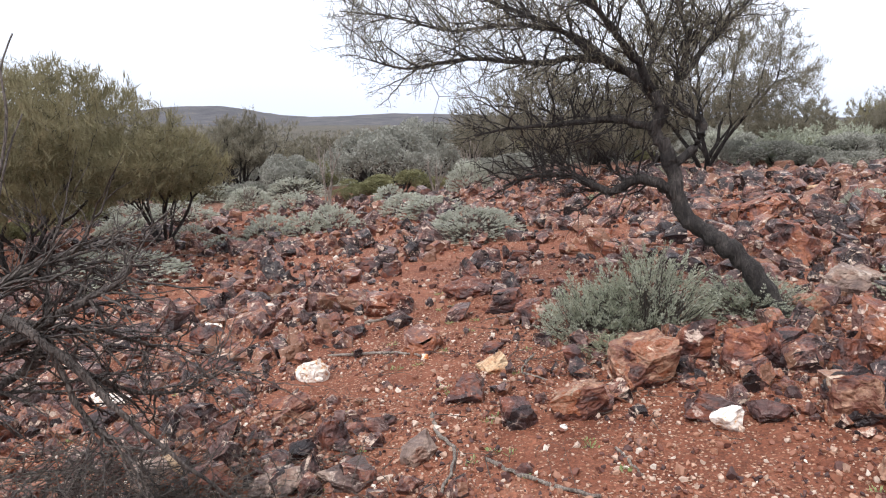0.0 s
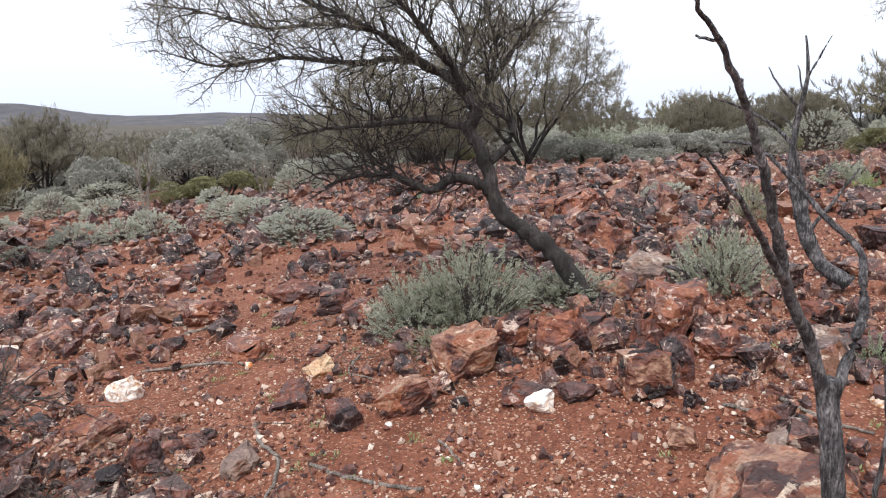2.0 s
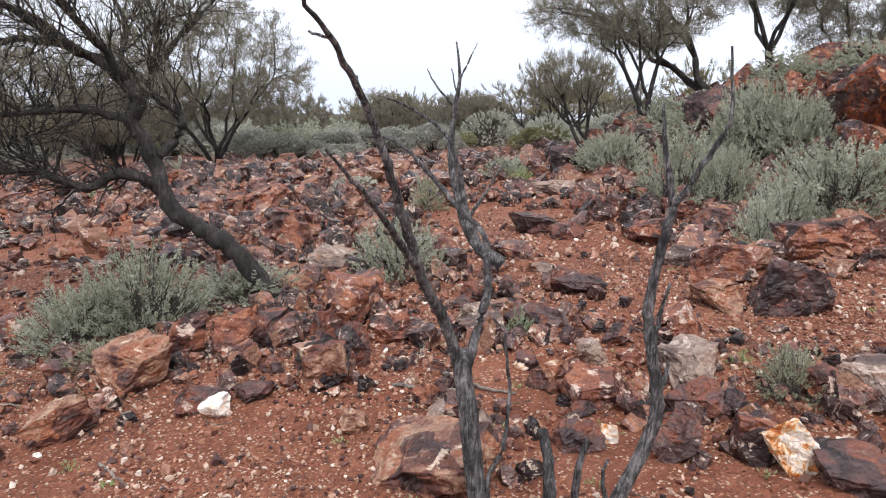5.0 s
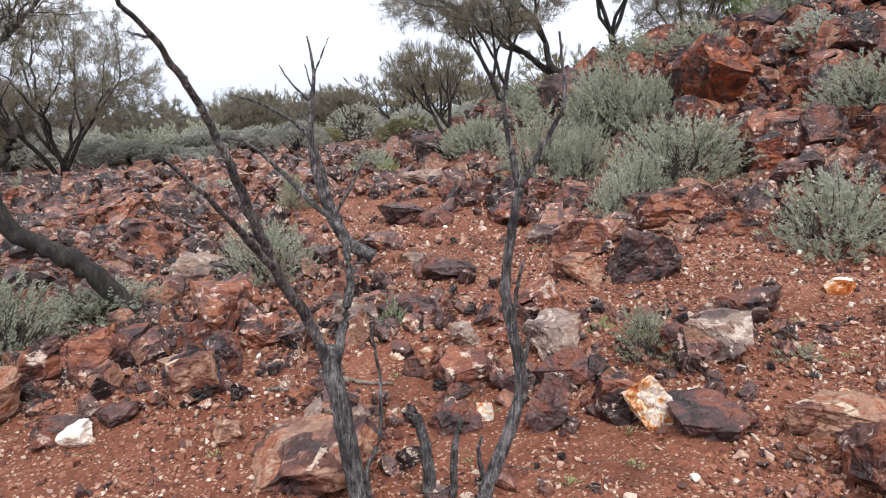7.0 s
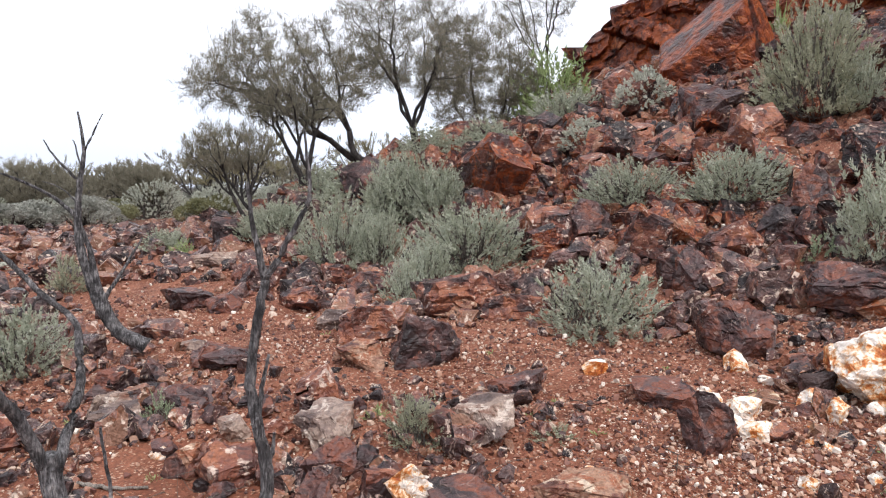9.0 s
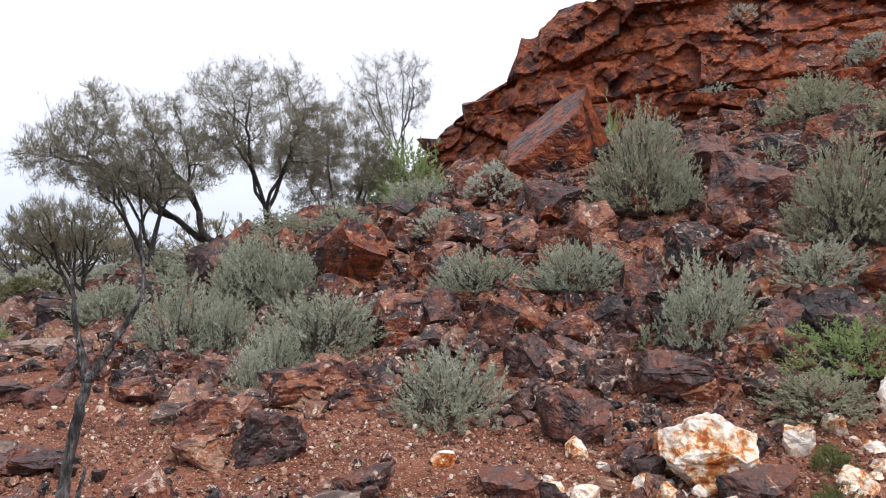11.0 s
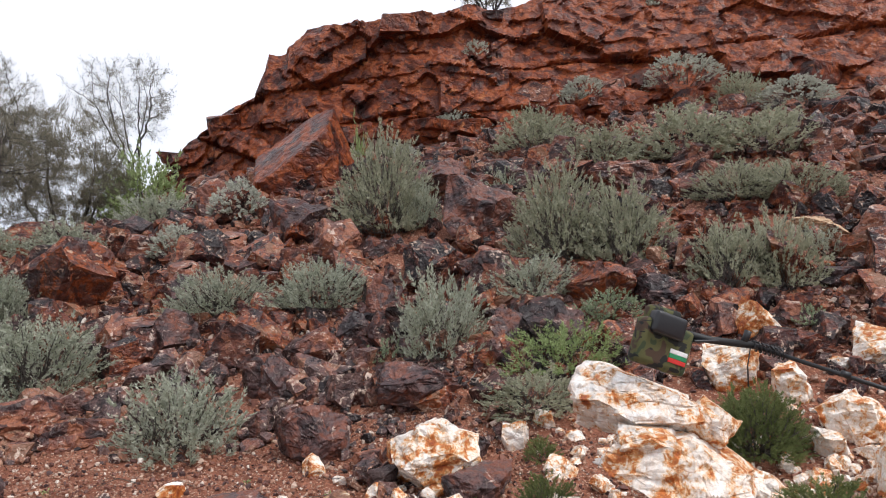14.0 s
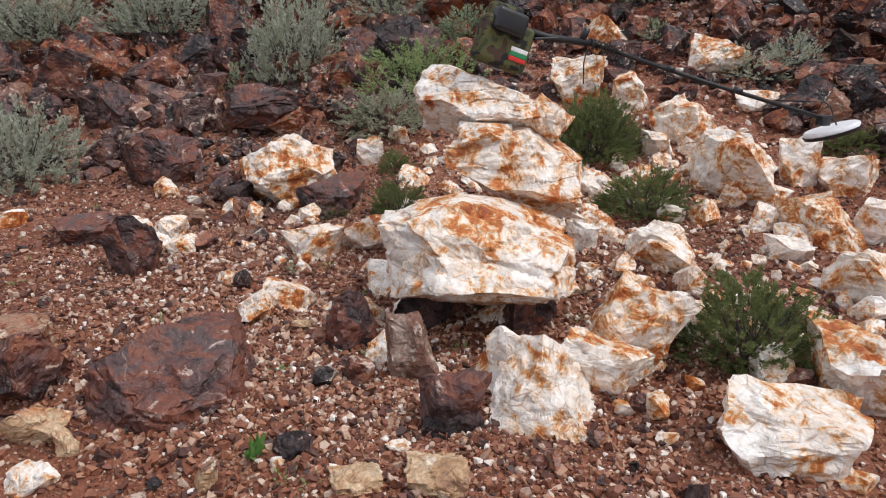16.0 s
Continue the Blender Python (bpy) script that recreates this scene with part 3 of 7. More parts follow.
def smooth_line(points, steps):
    """A rounded line through the points; each may carry a radius."""
    p = np.asarray(points, float)
    q = np.vstack((2 * p[0] - p[1], p, 2 * p[-1] - p[-2]))
    out = []
    for i in range(1, len(q) - 2):
        for s in np.linspace(0, 1, steps, endpoint=False):
            a, b, c, d = q[i - 1], q[i], q[i + 1], q[i + 2]
            out.append(0.5 * (2 * b + (c - a) * s + (2 * a - 5 * b + 4 * c - d) * s * s + (3 * b - a - 3 * c + d) * s ** 3))
    out.append(p[-1])
    return np.array(out)


def leaves(place, way, length, width, r, plain=False):
    """Many small pointed leaves: each a four-cornered blade, folded a little along its rib; plain: three-cornered, for far plants."""
    n = len(place)
    way = way / np.maximum(np.linalg.norm(way, axis=1), 1e-9)[:, None]
    side = np.cross(way, r.normal(size=(n, 3)))
    side /= np.maximum(np.linalg.norm(side, axis=1), 1e-9)[:, None]
    nor = np.cross(way, side)
    L, W = np.asarray(length)[:, None], np.asarray(width)[:, None]
    if plain:
        v = np.stack((place - side * W * 0.5, place + side * W * 0.5, place + way * L + nor * W * 0.2), 1)
        return v.reshape(-1, 3), np.arange(n * 3).reshape(n, 3)
    v = np.stack((place, place + way * L * 0.5 + side * W * 0.5 + nor * W * 0.2, place + way * L, place + way * L * 0.5 - side * W * 0.5 + nor * W * 0.2), 1)
    return v.reshape(-1, 3), np.arange(n * 4).reshape(n, 4)


# ---- plants ----
PLANTS = {}


def sticks(a, b, ra, rb, sides=3):
    """Many straight tapering sticks at once: their vertices and faces."""
    a, b = np.asarray(a, float), np.asarray(b, float)
    t = unit(b - a)
    up = np.where(np.abs(t[:, 2:3]) > 0.9, [[1.0, 0, 0]], [[0, 0, 1.0]])
    u = unit(np.cross(t, up))
    w = np.cross(t, u)
    ang = np.linspace(0, 2 * np.pi, sides, endpoint=False)
    ring = u[:, None] * np.cos(ang)[None, :, None] + w[:, None] * np.sin(ang)[None, :, None]
    v = np.concatenate((a[:, None] + ring * np.asarray(ra)[:, None, None], b[:, None] + ring * np.asarray(rb)[:, None, None]), 1)
    j = np.arange(sides)
    k = (j + 1) % sides
    f = np.stack((j, k, k + sides, j + sides), -1)
    return v.reshape(-1, 3), (f[None] + (np.arange(len(a)) * 2 * sides)[:, None, None]).reshape(-1, 4)


# shoots a square metre of shell, leaves a shoot, shoot length, leaf length and width, upward bent, inner spread
HABIT = {
    "a": (380, 26, 0.14, 0.023, 0.0095, 0.75, 0.6), "c": (420, 26, 0.11, 0.022, 0.009, 0.32, 0.6), "p": (460, 26, 0.075, 0.018, 0.011, 0.12, 0.25),
    "g": (330, 24, 0.13, 0.026, 0.008, 0.7, 0.7), "h": (950, 56, 0.085, 0.020, 0.0056, 0.30, 0.6), "l": (420, 20, 0.09, 0.020, 0.011, 0.6, 0.5), "k": (60, 26, 0.30, 0.045, 0.008, 1.2, 0.6),
}


def bush_meshes(kind, span, tall, seed, fine):
    """Stems and leafy shoots of a shrub of that width and height. fine: 0 far, 1 middle, 2 near."""
    r = np.random.default_rng(seed)
    if kind == "w":
        n = 16
        az = r.uniform(0, 2 * np.pi, n)
        foot = r.normal(0, 0.05 * span, (n, 3)) * (1, 1, 0) + (0, 0, 0.02)
        way = np.stack((np.cos(az), np.sin(az), r.uniform(0.3, 1.4, n)), -1)
        lv, lf = leaves(foot, way, r.uniform(0.3, 0.55, n) * span, r.uniform(0.14, 0.22, n) * span, r)
        sv, sf = sticks(foot - (0, 0, 0.03), foot + unit(way) * 0.1 * span, np.full(n, 0.004), np.full(n, 0.002))
        return mesh_of("stems", sv, sf, TWIG), mesh_of("foliage", lv, lf, LEAVES[kind])
    if kind in "do":
        lobes = int(np.clip(9 * span, 10, 30))
        az, el = r.uniform(0, 2 * np.pi, lobes), np.arcsin(r.uniform(0.05, 1.0, lobes))
        middle = np.stack((np.cos(az) * np.cos(el) * span * 0.36, np.sin(az) * np.cos(el) * span * 0.36, (0.30 + 0.45 * np.sin(el)) * tall), -1)
        size = r.uniform(0.13, 0.21, lobes) * span * (10 / lobes) ** 0.3
        k = np.repeat(np.arange(lobes), int((800, 1000, 1200)[fine]))
        way = unit(r.normal(size=(len(k), 3)) + (0, 0, 0.55))
        place = middle[k] + way * (size[k] * r.uniform(0.72, 1.06, len(k)))[:, None] * (1, 1, 0.85)
        place[:, 2] = np.maximum(place[:, 2], 0.03)
        leaf = 0.021 * span ** 0.5 * (1.35, 1.15, 1.0)[fine]
        lv, lf = leaves(place, unit(way + r.normal(0, 0.7, way.shape)), leaf * r.uniform(0.7, 1.3, len(k)), leaf * 0.75 * r.uniform(0.7, 1.3, len(k)), r, True)
        foot = r.normal(0, 0.05 * span, (lobes, 3)) * (1, 1, 0)
        bend = foot * 0.5 + middle * 0.5 - (0, 0, 0.05 * tall)
        sv, sf = sticks(np.vstack((foot, bend)), np.vstack((bend, middle)), np.full(2 * lobes, 0.012 * span), np.full(2 * lobes, 0.007 * span), 4)
        return mesh_of("stems", sv, sf, BARK), mesh_of("foliage", lv, lf, LEAVES[kind])
    rate, each, long_, leaf, wide, lift, deep = HABIT[kind]
    shell = 2.2 * span * span
    coarse = (1.9, 1.28, 1.0)[fine] * max(1.0, (span / 1.1) ** (0.8 if kind not in "p" else 0.35))
    shoots = int(np.clip(rate * shell / coarse ** 1.6, 14, (480, 1150, 1400)[fine]))
    each = int(each / (1.8, 1.2, 1.0)[fine])
    small = min(1.0, 0.45 + span * 0.6)
    long_, leaf, wide = long_ * small * coarse ** (0.7 if kind not in "p" else 0.45), leaf * small * coarse, wide * small * coarse
    az = r.uniform(0, 2 * np.pi, shoots)
    el = np.arcsin(r.uniform(0.02, 1.0, shoots))
    ray = np.stack((np.cos(az) * np.cos(el), np.sin(az) * np.cos(el), np.sin(el)), 1)
    lumps = unit(r.normal(size=(9, 3)) * (1, 1, 0.7) + (0, 0, 0.4))
    nearness = (ray @ lumps.T).max(axis=1)
    out = (0.72 if kind not in "p" else 0.86) + (0.30 if kind not in "p" else 0.16) * np.clip((nearness - 0.6) / 0.4, 0, 1) + (0.10 if kind not in "p" else 0.03) * r.normal(size=shoots)
    out = np.clip(out * (1 - deep * 0.55 * r.random(shoots) ** 2.2), 0.3, 1.12)
    tip = ray * (span / 2, span / 2, tall) * out[:, None]
    tip[:, 2] = np.maximum(tip[:, 2], 0.05 * tall)
    way = unit(unit(ray * (1, 1, 0.8)) + (0, 0, lift) + r.normal(0, 0.22 if kind not in "p" else 0.12, (shoots, 3)))
    ln = long_ * r.uniform(0.6, 1.35, shoots)
    start = tip - way * ln[:, None]
    start[:, 2] = np.maximum(start[:, 2], 0.01)
    foot = r.normal(0, 0.07 * span, (shoots, 3)) * (1, 1, 0) + start * (0.25, 0.25, 0)
    bend = foot * 0.45 + start * 0.55 - np.array((0, 0, 0.06 * tall)) * np.cos(el)[:, None] + r.normal(0, 0.02 * span, (shoots, 3))
    th = 0.0026 * (0.5 + span) * r.uniform(0.6, 1.5, shoots)
    some = slice(None, None, (6, 3, 2)[fine] * (3 if kind == "h" else 1))
    sv, sf = sticks(np.vstack((foot[some], bend[some], start[some])), np.vstack((bend[some], start[some], tip[some])),
                    np.concatenate((th[some] * 1.7, th[some], th[some] * 0.7)), np.concatenate((th[some], th[some] * 0.7, th[some] * 0.3)))
    k = np.repeat(np.arange(shoots), each)
    s = r.random(len(k)) ** 0.8
    spin = r.uniform(0, 2 * np.pi, len(k))
    u = unit(np.cross(way, (0.31, 0.52, 0.11)))
    w = np.cross(way, u)
    flare = u[k] * np.cos(spin)[:, None] + w[k] * np.sin(spin)[:, None]
    place = start[k] + (tip[k] - start[k]) * (0.08 + 0.92 * s)[:, None] + flare * (0.05 * leaf) + r.normal(0, 0.12 * leaf, (len(k), 3))
    place[:, 2] = np.maximum(place[:, 2], 0.01)
    open_ = {"g": 0.9, "h": 0.7, "k": 0.5, "p": 1.1}.get(kind, 0.85)
    lead = unit(way[k] + flare * (open_ * (1.15 - 0.6 * s))[:, None] + r.normal(0, 0.15, (len(k), 3)))
    size = r.uniform(0.7, 1.25, len(k)) * (1.1 - 0.35 * s)
    lv, lf = leaves(place, lead, leaf * size, wide * size * (1.45, 1.25, 1.0)[fine], r, fine < 2)
    return mesh_of("stems", sv, sf, TWIG), mesh_of("foliage", lv, lf, LEAVES[kind])


BUSH_WORDS = {
    "a": ("saltbush", "grey-green saltbush growing among red stones", "shrub"),
    "c": ("saltbush", "sparse twiggy saltbush with dusty grey leaves", "shrub"),
    "p": ("bluebush", "pale grey rounded bluebush on stony ground", "shrub"),
    "g": ("green_shrub", "low shrub with fresh bright green leaves", "shrub"),
    "h": ("heath_shrub", "small dark green fine-leaved heath shrub", "shrub"),
    "l": ("young_saltbush", "small pale green young saltbush between stones", "shrub"),
    "w": ("broad_leaved_herb", "small bright green broad-leaved herb on gravel", "herb"),
    "d": ("bluebush", "large domed grey bluebush on the flat", "shrub"),
    "o": ("domed_shrub", "rounded olive-green dome-shaped shrub on the flat", "shrub"),
    "k": ("wispy_shrub", "tall wispy green shrub against the rock ledge", "shrub"),
}


def bush(kind, x, y, w, h, z=None):
    """A shrub at x, y, that wide and high."""
    reach = math.hypot(x - 0.4, y + 0.3)
    fine = 2 if reach < 5.5 else 1 if reach < 11 else 0
    span = min((0.15, 0.25, 0.45, 0.75, 1.1, 1.6, 2.4, 3.6), key=lambda s: abs(math.log(s / max(w, 0.05))))
    pick = random.randrange(3 if fine < 2 else 2)
    key = (kind, span, fine, pick)
    if key not in PLANTS:
        PLANTS[key] = bush_meshes(kind, span, span * 0.65, 100 + len(PLANTS) * 7, fine)
    stems, foliage = PLANTS[key]
    name, label, cat = BUSH_WORDS[kind]
    ob = new(name)
    ob.empty_display_size = 0.1
    tall = max(h, 0.28 * w)
    wide_, high_ = (1.2, 0.9) if kind in "do" else (1.15, 0.95) if kind == "h" else (1.15, 1.06) if fine == 2 else (1.32, 1.2)
    ob.matrix_world = pose(x, y, (float(ground_z(x, y)) if z is None else z) - (0.05 * w if fine < 2 else 0.015), random.uniform(-4, 4), random.uniform(-4, 4), random.uniform(0, 360)) @ Matrix.Diagonal((w * wide_ / span, w * wide_ / span, tall * high_ / (span * 0.65), 1))
    tagged(ob, label, cat, name.replace("_", " ") + " plants of the stony flat")
    tagged(part("woody_base", stems, ob, "thin grey woody twigs"), kind="stuff")
    tagged(part("foliage", foliage, ob), kind="stuff")
    return ob


def limb_pieces(line, sides=8, steps=4, r=None, knots=0.0):
    p = smooth_line(line, steps)
    rad = np.maximum(p[:, 3], 0.0015)
    if knots and r is not None:
        rad = rad * (1 + r.normal(0, knots, len(rad)))
    return p[:, :3], rad


def branching(start, tips, radius, r, bow=0.06, power=0.5):
    """Limbs that fork again and again from a start out to all the tips: pieces (from, to, radius, radius) and each tip's last direction."""
    tips = np.asarray(tips, float)
    a, b, ra, rb = [], [], [], []
    ways = np.zeros_like(tips)
    stack = [(np.asarray(start, float), np.arange(len(tips)), 0)]
    total = len(tips)
    size = lambda n: max(radius * (n / total) ** power, 0.0027)
    while stack:
        at, group, depth = stack.pop()
        if len(group) <= 2:
            for i in group:
                mid = (at + tips[i]) / 2 + r.normal(0, bow, 3) * np.linalg.norm(tips[i] - at)
                a += [at, mid]
                b += [mid, tips[i]]
                ra += [size(1), size(1) * 0.75]
                rb += [size(1) * 0.75, size(1) * 0.4]
                ways[i] = tips[i] - mid
            continue
        pts = tips[group]
        rel = unit(pts - at) + 0.25 * (pts - at)
        c1 = rel[r.integers(len(group))]
        c2 = rel[np.argmax(((rel - c1) ** 2).sum(1) * r.uniform(0.5, 1.0, len(group)))]
        for _ in range(3):
            side = ((rel - c1) ** 2).sum(1) < ((rel - c2) ** 2).sum(1)
            if side.all() or not side.any():
                side = np.arange(len(group)) % 2 == 0
            c1, c2 = rel[side].mean(0), rel[~side].mean(0)
        for g in (group[side], group[~side]):
            c = tips[g].mean(0)
            node_ = at + (c - at) * r.uniform(0.30, 0.46)
            mid = (at + node_) / 2 + r.normal(0, bow, 3) * np.linalg.norm(node_ - at)
            a += [at, mid]
            b += [mid, node_]
            ra += [size(len(g)) * 1.1, size(len(g)) * 1.03]
            rb += [size(len(g)) * 1.03, size(len(g)) * 0.95]
            stack.append((node_, g, depth + 1))
    return np.array(a), np.array(b), np.array(ra), np.array(rb), unit(ways)


def needles(tips, ways, count, length, width, upward, run, r):
    """Narrow upright leaves along the last stretch of each twig."""
    k = np.repeat(np.arange(len(tips)), count)
    place = tips[k] - ways[k] * (run * r.uniform(0, 1, len(k)) ** 1.2)[:, None] + r.normal(0, 0.028, (len(k), 3))
    way = unit(ways[k] * 0.6 + (0, 0, upward) + r.normal(0, 0.30, (len(k), 3)))
    return leaves(place, way, length * r.uniform(0.6, 1.35, len(k)), width * r.uniform(0.7, 1.3, len(k)), r, True)


def finish_tree(name, base, wood, fine, foliage, leafs, bark, label, cat, group):
    tree = new(name)
    tree.matrix_world = Matrix.Translation(Vector(base))
    tagged(tree, label, cat, group)
    shift = np.array(base)
    for i, (v, f) in enumerate(wood):
        part("limb" if i else "trunk", mesh_of("limb" if i else "trunk", v - shift, f, bark), tree, "" if i else "dark ridged bark")
    if fine is not None:
        tagged(part("branchwork", mesh_of("branchwork", fine[0] - shift, fine[1], bark), tree, "fine dark twigs"), kind="stuff")
    if foliage is not None:
        tagged(part("crown", mesh_of("crown", foliage[0] - shift, foliage[1], leafs), tree), kind="stuff")
    return tree


def crown_tips(r, centre, rx, rz, count, lumps=13):
    """Twig ends over a lumpy, flat-bottomed dome."""
    c = unit(r.normal(size=(lumps, 3)) + (0, 0, 0.2))
    d = unit(r.normal(size=(count, 3)))
    d[:, 2] *= np.where(d[:, 2] < 0, 0.7, 1.0)
    close = np.clip(((unit(d) @ c.T).max(axis=1) - 0.75) / 0.25, 0, 1)
    p = d * ((0.74 + 0.34 * close) * r.uniform(0.10, 1.0, count) ** 0.42)[:, None]
    return np.asarray(centre) + p * (rx, rx, rz)


def mulga(name, foot, stems, centre, rx, rz, tips, seed, leafs, label, radius=0.06, bark=None, leaf=(0.085, 0.006), count=34, lumps=13, group="mulga trees", cat="tree", split=0.35):
    """A mulga: stems lean out from the foot, fork many times and carry upright narrow leaves over a spreading crown. centre: of the crown, from the foot."""
    r = np.random.default_rng(seed)
    foot, centre = np.asarray(foot, float), np.asarray(centre, float)
    ends = crown_tips(r, foot + centre, rx, rz, tips, lumps)
    az = np.arctan2(ends[:, 1] - foot[1] - centre[1], ends[:, 0] - foot[0] - centre[0]) + r.uniform(0, 6)
    sector = np.floor((az % (2 * np.pi)) / (2 * np.pi) * stems).astype(int)
    wood, A, B, RA, RB, W = [], [], [], [], [], np.zeros_like(ends)
    for s in range(stems):
        g = np.where(sector == s)[0]
        if len(g) < 2:
            continue
        c = ends[g].mean(0)
        root = foot + r.normal(0, 0.05 * radius / 0.06, 3) * (1, 1, 0) * (stems > 1)
        fork = root + (c - root) * split * r.uniform(0.85, 1.2)
        knee = root + (fork - root) * 0.5 + r.normal(0, 0.07, 3) * np.linalg.norm(fork - root)
        rad = radius * (len(g) / tips) ** 0.4
        wood.append(tube(*limb_pieces([(*(root - (0, 0, 0.12)), rad * 1.35), (*(root + (knee - root) * 0.3), rad * 1.15), (*knee, rad * 1.05), (*fork, rad)], r=r, knots=0.06), 8))
        a, b, ra, rb, w = branching(fork, ends[g], rad, r)
        A.append(a)
        B.append(b)
        RA.append(ra)
        RB.append(rb)
        W[g] = w
    A, B, RA, RB = np.concatenate(A), np.concatenate(B), np.concatenate(RA), np.concatenate(RB)
    thick = RA > 0.25 * radius
    v5, f5 = sticks(A[thick], B[thick], RA[thick], RB[thick], 5)
    v3, f3 = sticks(A[~thick], B[~thick], RA[~thick], RB[~thick], 3)
    fine = (np.vstack((v5, v3)), np.vstack((f5, f3 + len(v5))))
    foliage = needles(ends, W, count, leaf[0], leaf[1], 0.75, 0.14 * rx + 0.10, r) if count else None
    return finish_tree(name, foot, wood, fine, foliage, LEAVES[leafs], bark or BARK, label, cat, group)


def limbed_tree(name, limbs, seed, every, reach, up, start, twigs, count, leaf, leafs, bark, label, cat="tree", bare=(), group="", spread=0.55, plain=()):
    """A tree from its main limbs, lists of x, y, z, radius, with fans of forking twigs along them."""
    r = np.random.default_rng(seed)
    wood, A, B, RA, RB, E, W = [], [], [], [], [], [], []
    for i, line in enumerate(limbs):
        p, rad = limb_pieces(line, r=r, knots=0.07)
        p = p + r.normal(0, 0.25, p.shape) * np.minimum(rad, 0.03)[:, None]
        wood.append(tube(p, rad, 11 if rad[0] > 0.05 else 7))
        if i == 0 or i in plain:
            continue
        seg = np.linalg.norm(np.diff(p, axis=0), axis=1)
        run = np.concatenate(([0], np.cumsum(seg)))
        for d in np.arange(run[-1] * start, run[-1] + every, every):
            j = min(max(int(np.searchsorted(run, d)) - 1, 0), len(p) - 2)
            t = unit(p[j + 1] - p[j])
            lead = unit(t * 0.7 + r.normal(0, spread, 3) + (0, 0, up))
            ln = reach * r.uniform(0.55, 1.2)
            ends = p[j] + unit(lead + r.normal(0, 0.42, (twigs, 3)) + (0, 0, 0.2 * up)) * (ln * r.uniform(0.5, 1.05, twigs))[:, None]
            a, b, ra, rb, w = branching(p[j], ends, min(0.45 * rad[j] + 0.003, 0.010), r, 0.07)
            A.append(a)
            B.append(b)
            RA.append(ra)
            RB.append(rb)
            if i not in bare:
                E.append(ends)
                W.append(w)
    fine = sticks(np.concatenate(A), np.concatenate(B), np.concatenate(RA), np.concatenate(RB), 3)
    foliage = needles(np.concatenate(E), np.concatenate(W), count, leaf[0], leaf[1], 0.35, 0.22, r) if count else None
    return finish_tree(name, limbs[0][0][:3], wood, fine, foliage, LEAVES[leafs], bark, label, cat, group)


# ---- ground ----
def ground_sheet():
    """One sheet from under the camera to the horizon, fine where the ground is seen close by."""
    cx, cy = 0.4, -0.35
    seen = np.linspace(radians(-50), radians(136), 350)
    rest = np.linspace(radians(136), radians(310), 60)[1:-1]
    az = np.concatenate((seen, rest))
    rad = np.concatenate(([0.02], np.geomspace(0.3, 22, 235), np.geomspace(22.6, 4200, 90)))
    A, R = np.meshgrid(az, rad, indexing="ij")
    x, y = cx + R * np.sin(A + radians(0)), cy + R * np.cos(A)
    z = ground_z(x, y)
    v = np.stack((x, y, z), -1).reshape(-1, 3)
    n, m = len(az), len(rad)
    i, j = np.meshgrid(np.arange(n), np.arange(m - 1), indexing="ij")
    k = (i + 1) % n
    f = np.stack((i * m + j, i * m + j + 1, k * m + j + 1, k * m + j), -1).reshape(-1, 4)
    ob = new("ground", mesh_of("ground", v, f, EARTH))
    return tagged(ob, "red stony earth rising to a rocky hill", "ground", kind="structure")


ground_sheet()


def hill_range():
    """Low hills on the horizon."""
    m, nt, bsdf = fresh("far_hillside")
    co = world_place(nt)
    n = tex(nt, co, 0.02, 8, 0.78)
    give(nt, bsdf, Base_Color=ramp(nt, n, [(0.38, (0.042, 0.042, 0.050)), (0.52, (0.072, 0.070, 0.078)), (0.64, (0.125, 0.108, 0.10))]), Roughness=1.0)
    az = np.linspace(-75, 75, 301)
    top = np.interp(az, (-75, -34, -27, -24.8, -22, -20, -17.5, -15.5, -13.5, -11.5, -9, -4.5, 0, 5, 12, 30, 75), (2, 16, 20, 26, 42, 46, 46, 34, 21, 16, 16, 26, 21, 16, 10, 7, 2))
    top = top + 2.5 * (soft_noise(az * 1.3, az * 0, 5) - 0.5) + 1.2 * (soft_noise(az * 5, az * 0, 6) - 0.5)
    rows = []
    for d, f in ((1500, -0.3), (1700, 0.10), (1900, 0.45), (2050, 0.8), (2200, 1.0), (2400, 0.7)):
        a = np.radians(az)
        rows.append(np.stack((d * np.sin(a), d * np.cos(a), np.where(f < 0, -12.0, top * f - 5 * (1 - f))), -1))
    v = np.concatenate(rows)
    w = len(az)
    f = [(r * w + i, r * w + i + 1, (r + 1) * w + i + 1, (r + 1) * w + i) for r in range(len(rows) - 1) for i in range(w - 1)]
    tagged(new("backdrop_hills", mesh_of("backdrop_hills", v, f, m)), "low scrub-covered hills on the horizon", "hill", kind="structure")


hill_range()


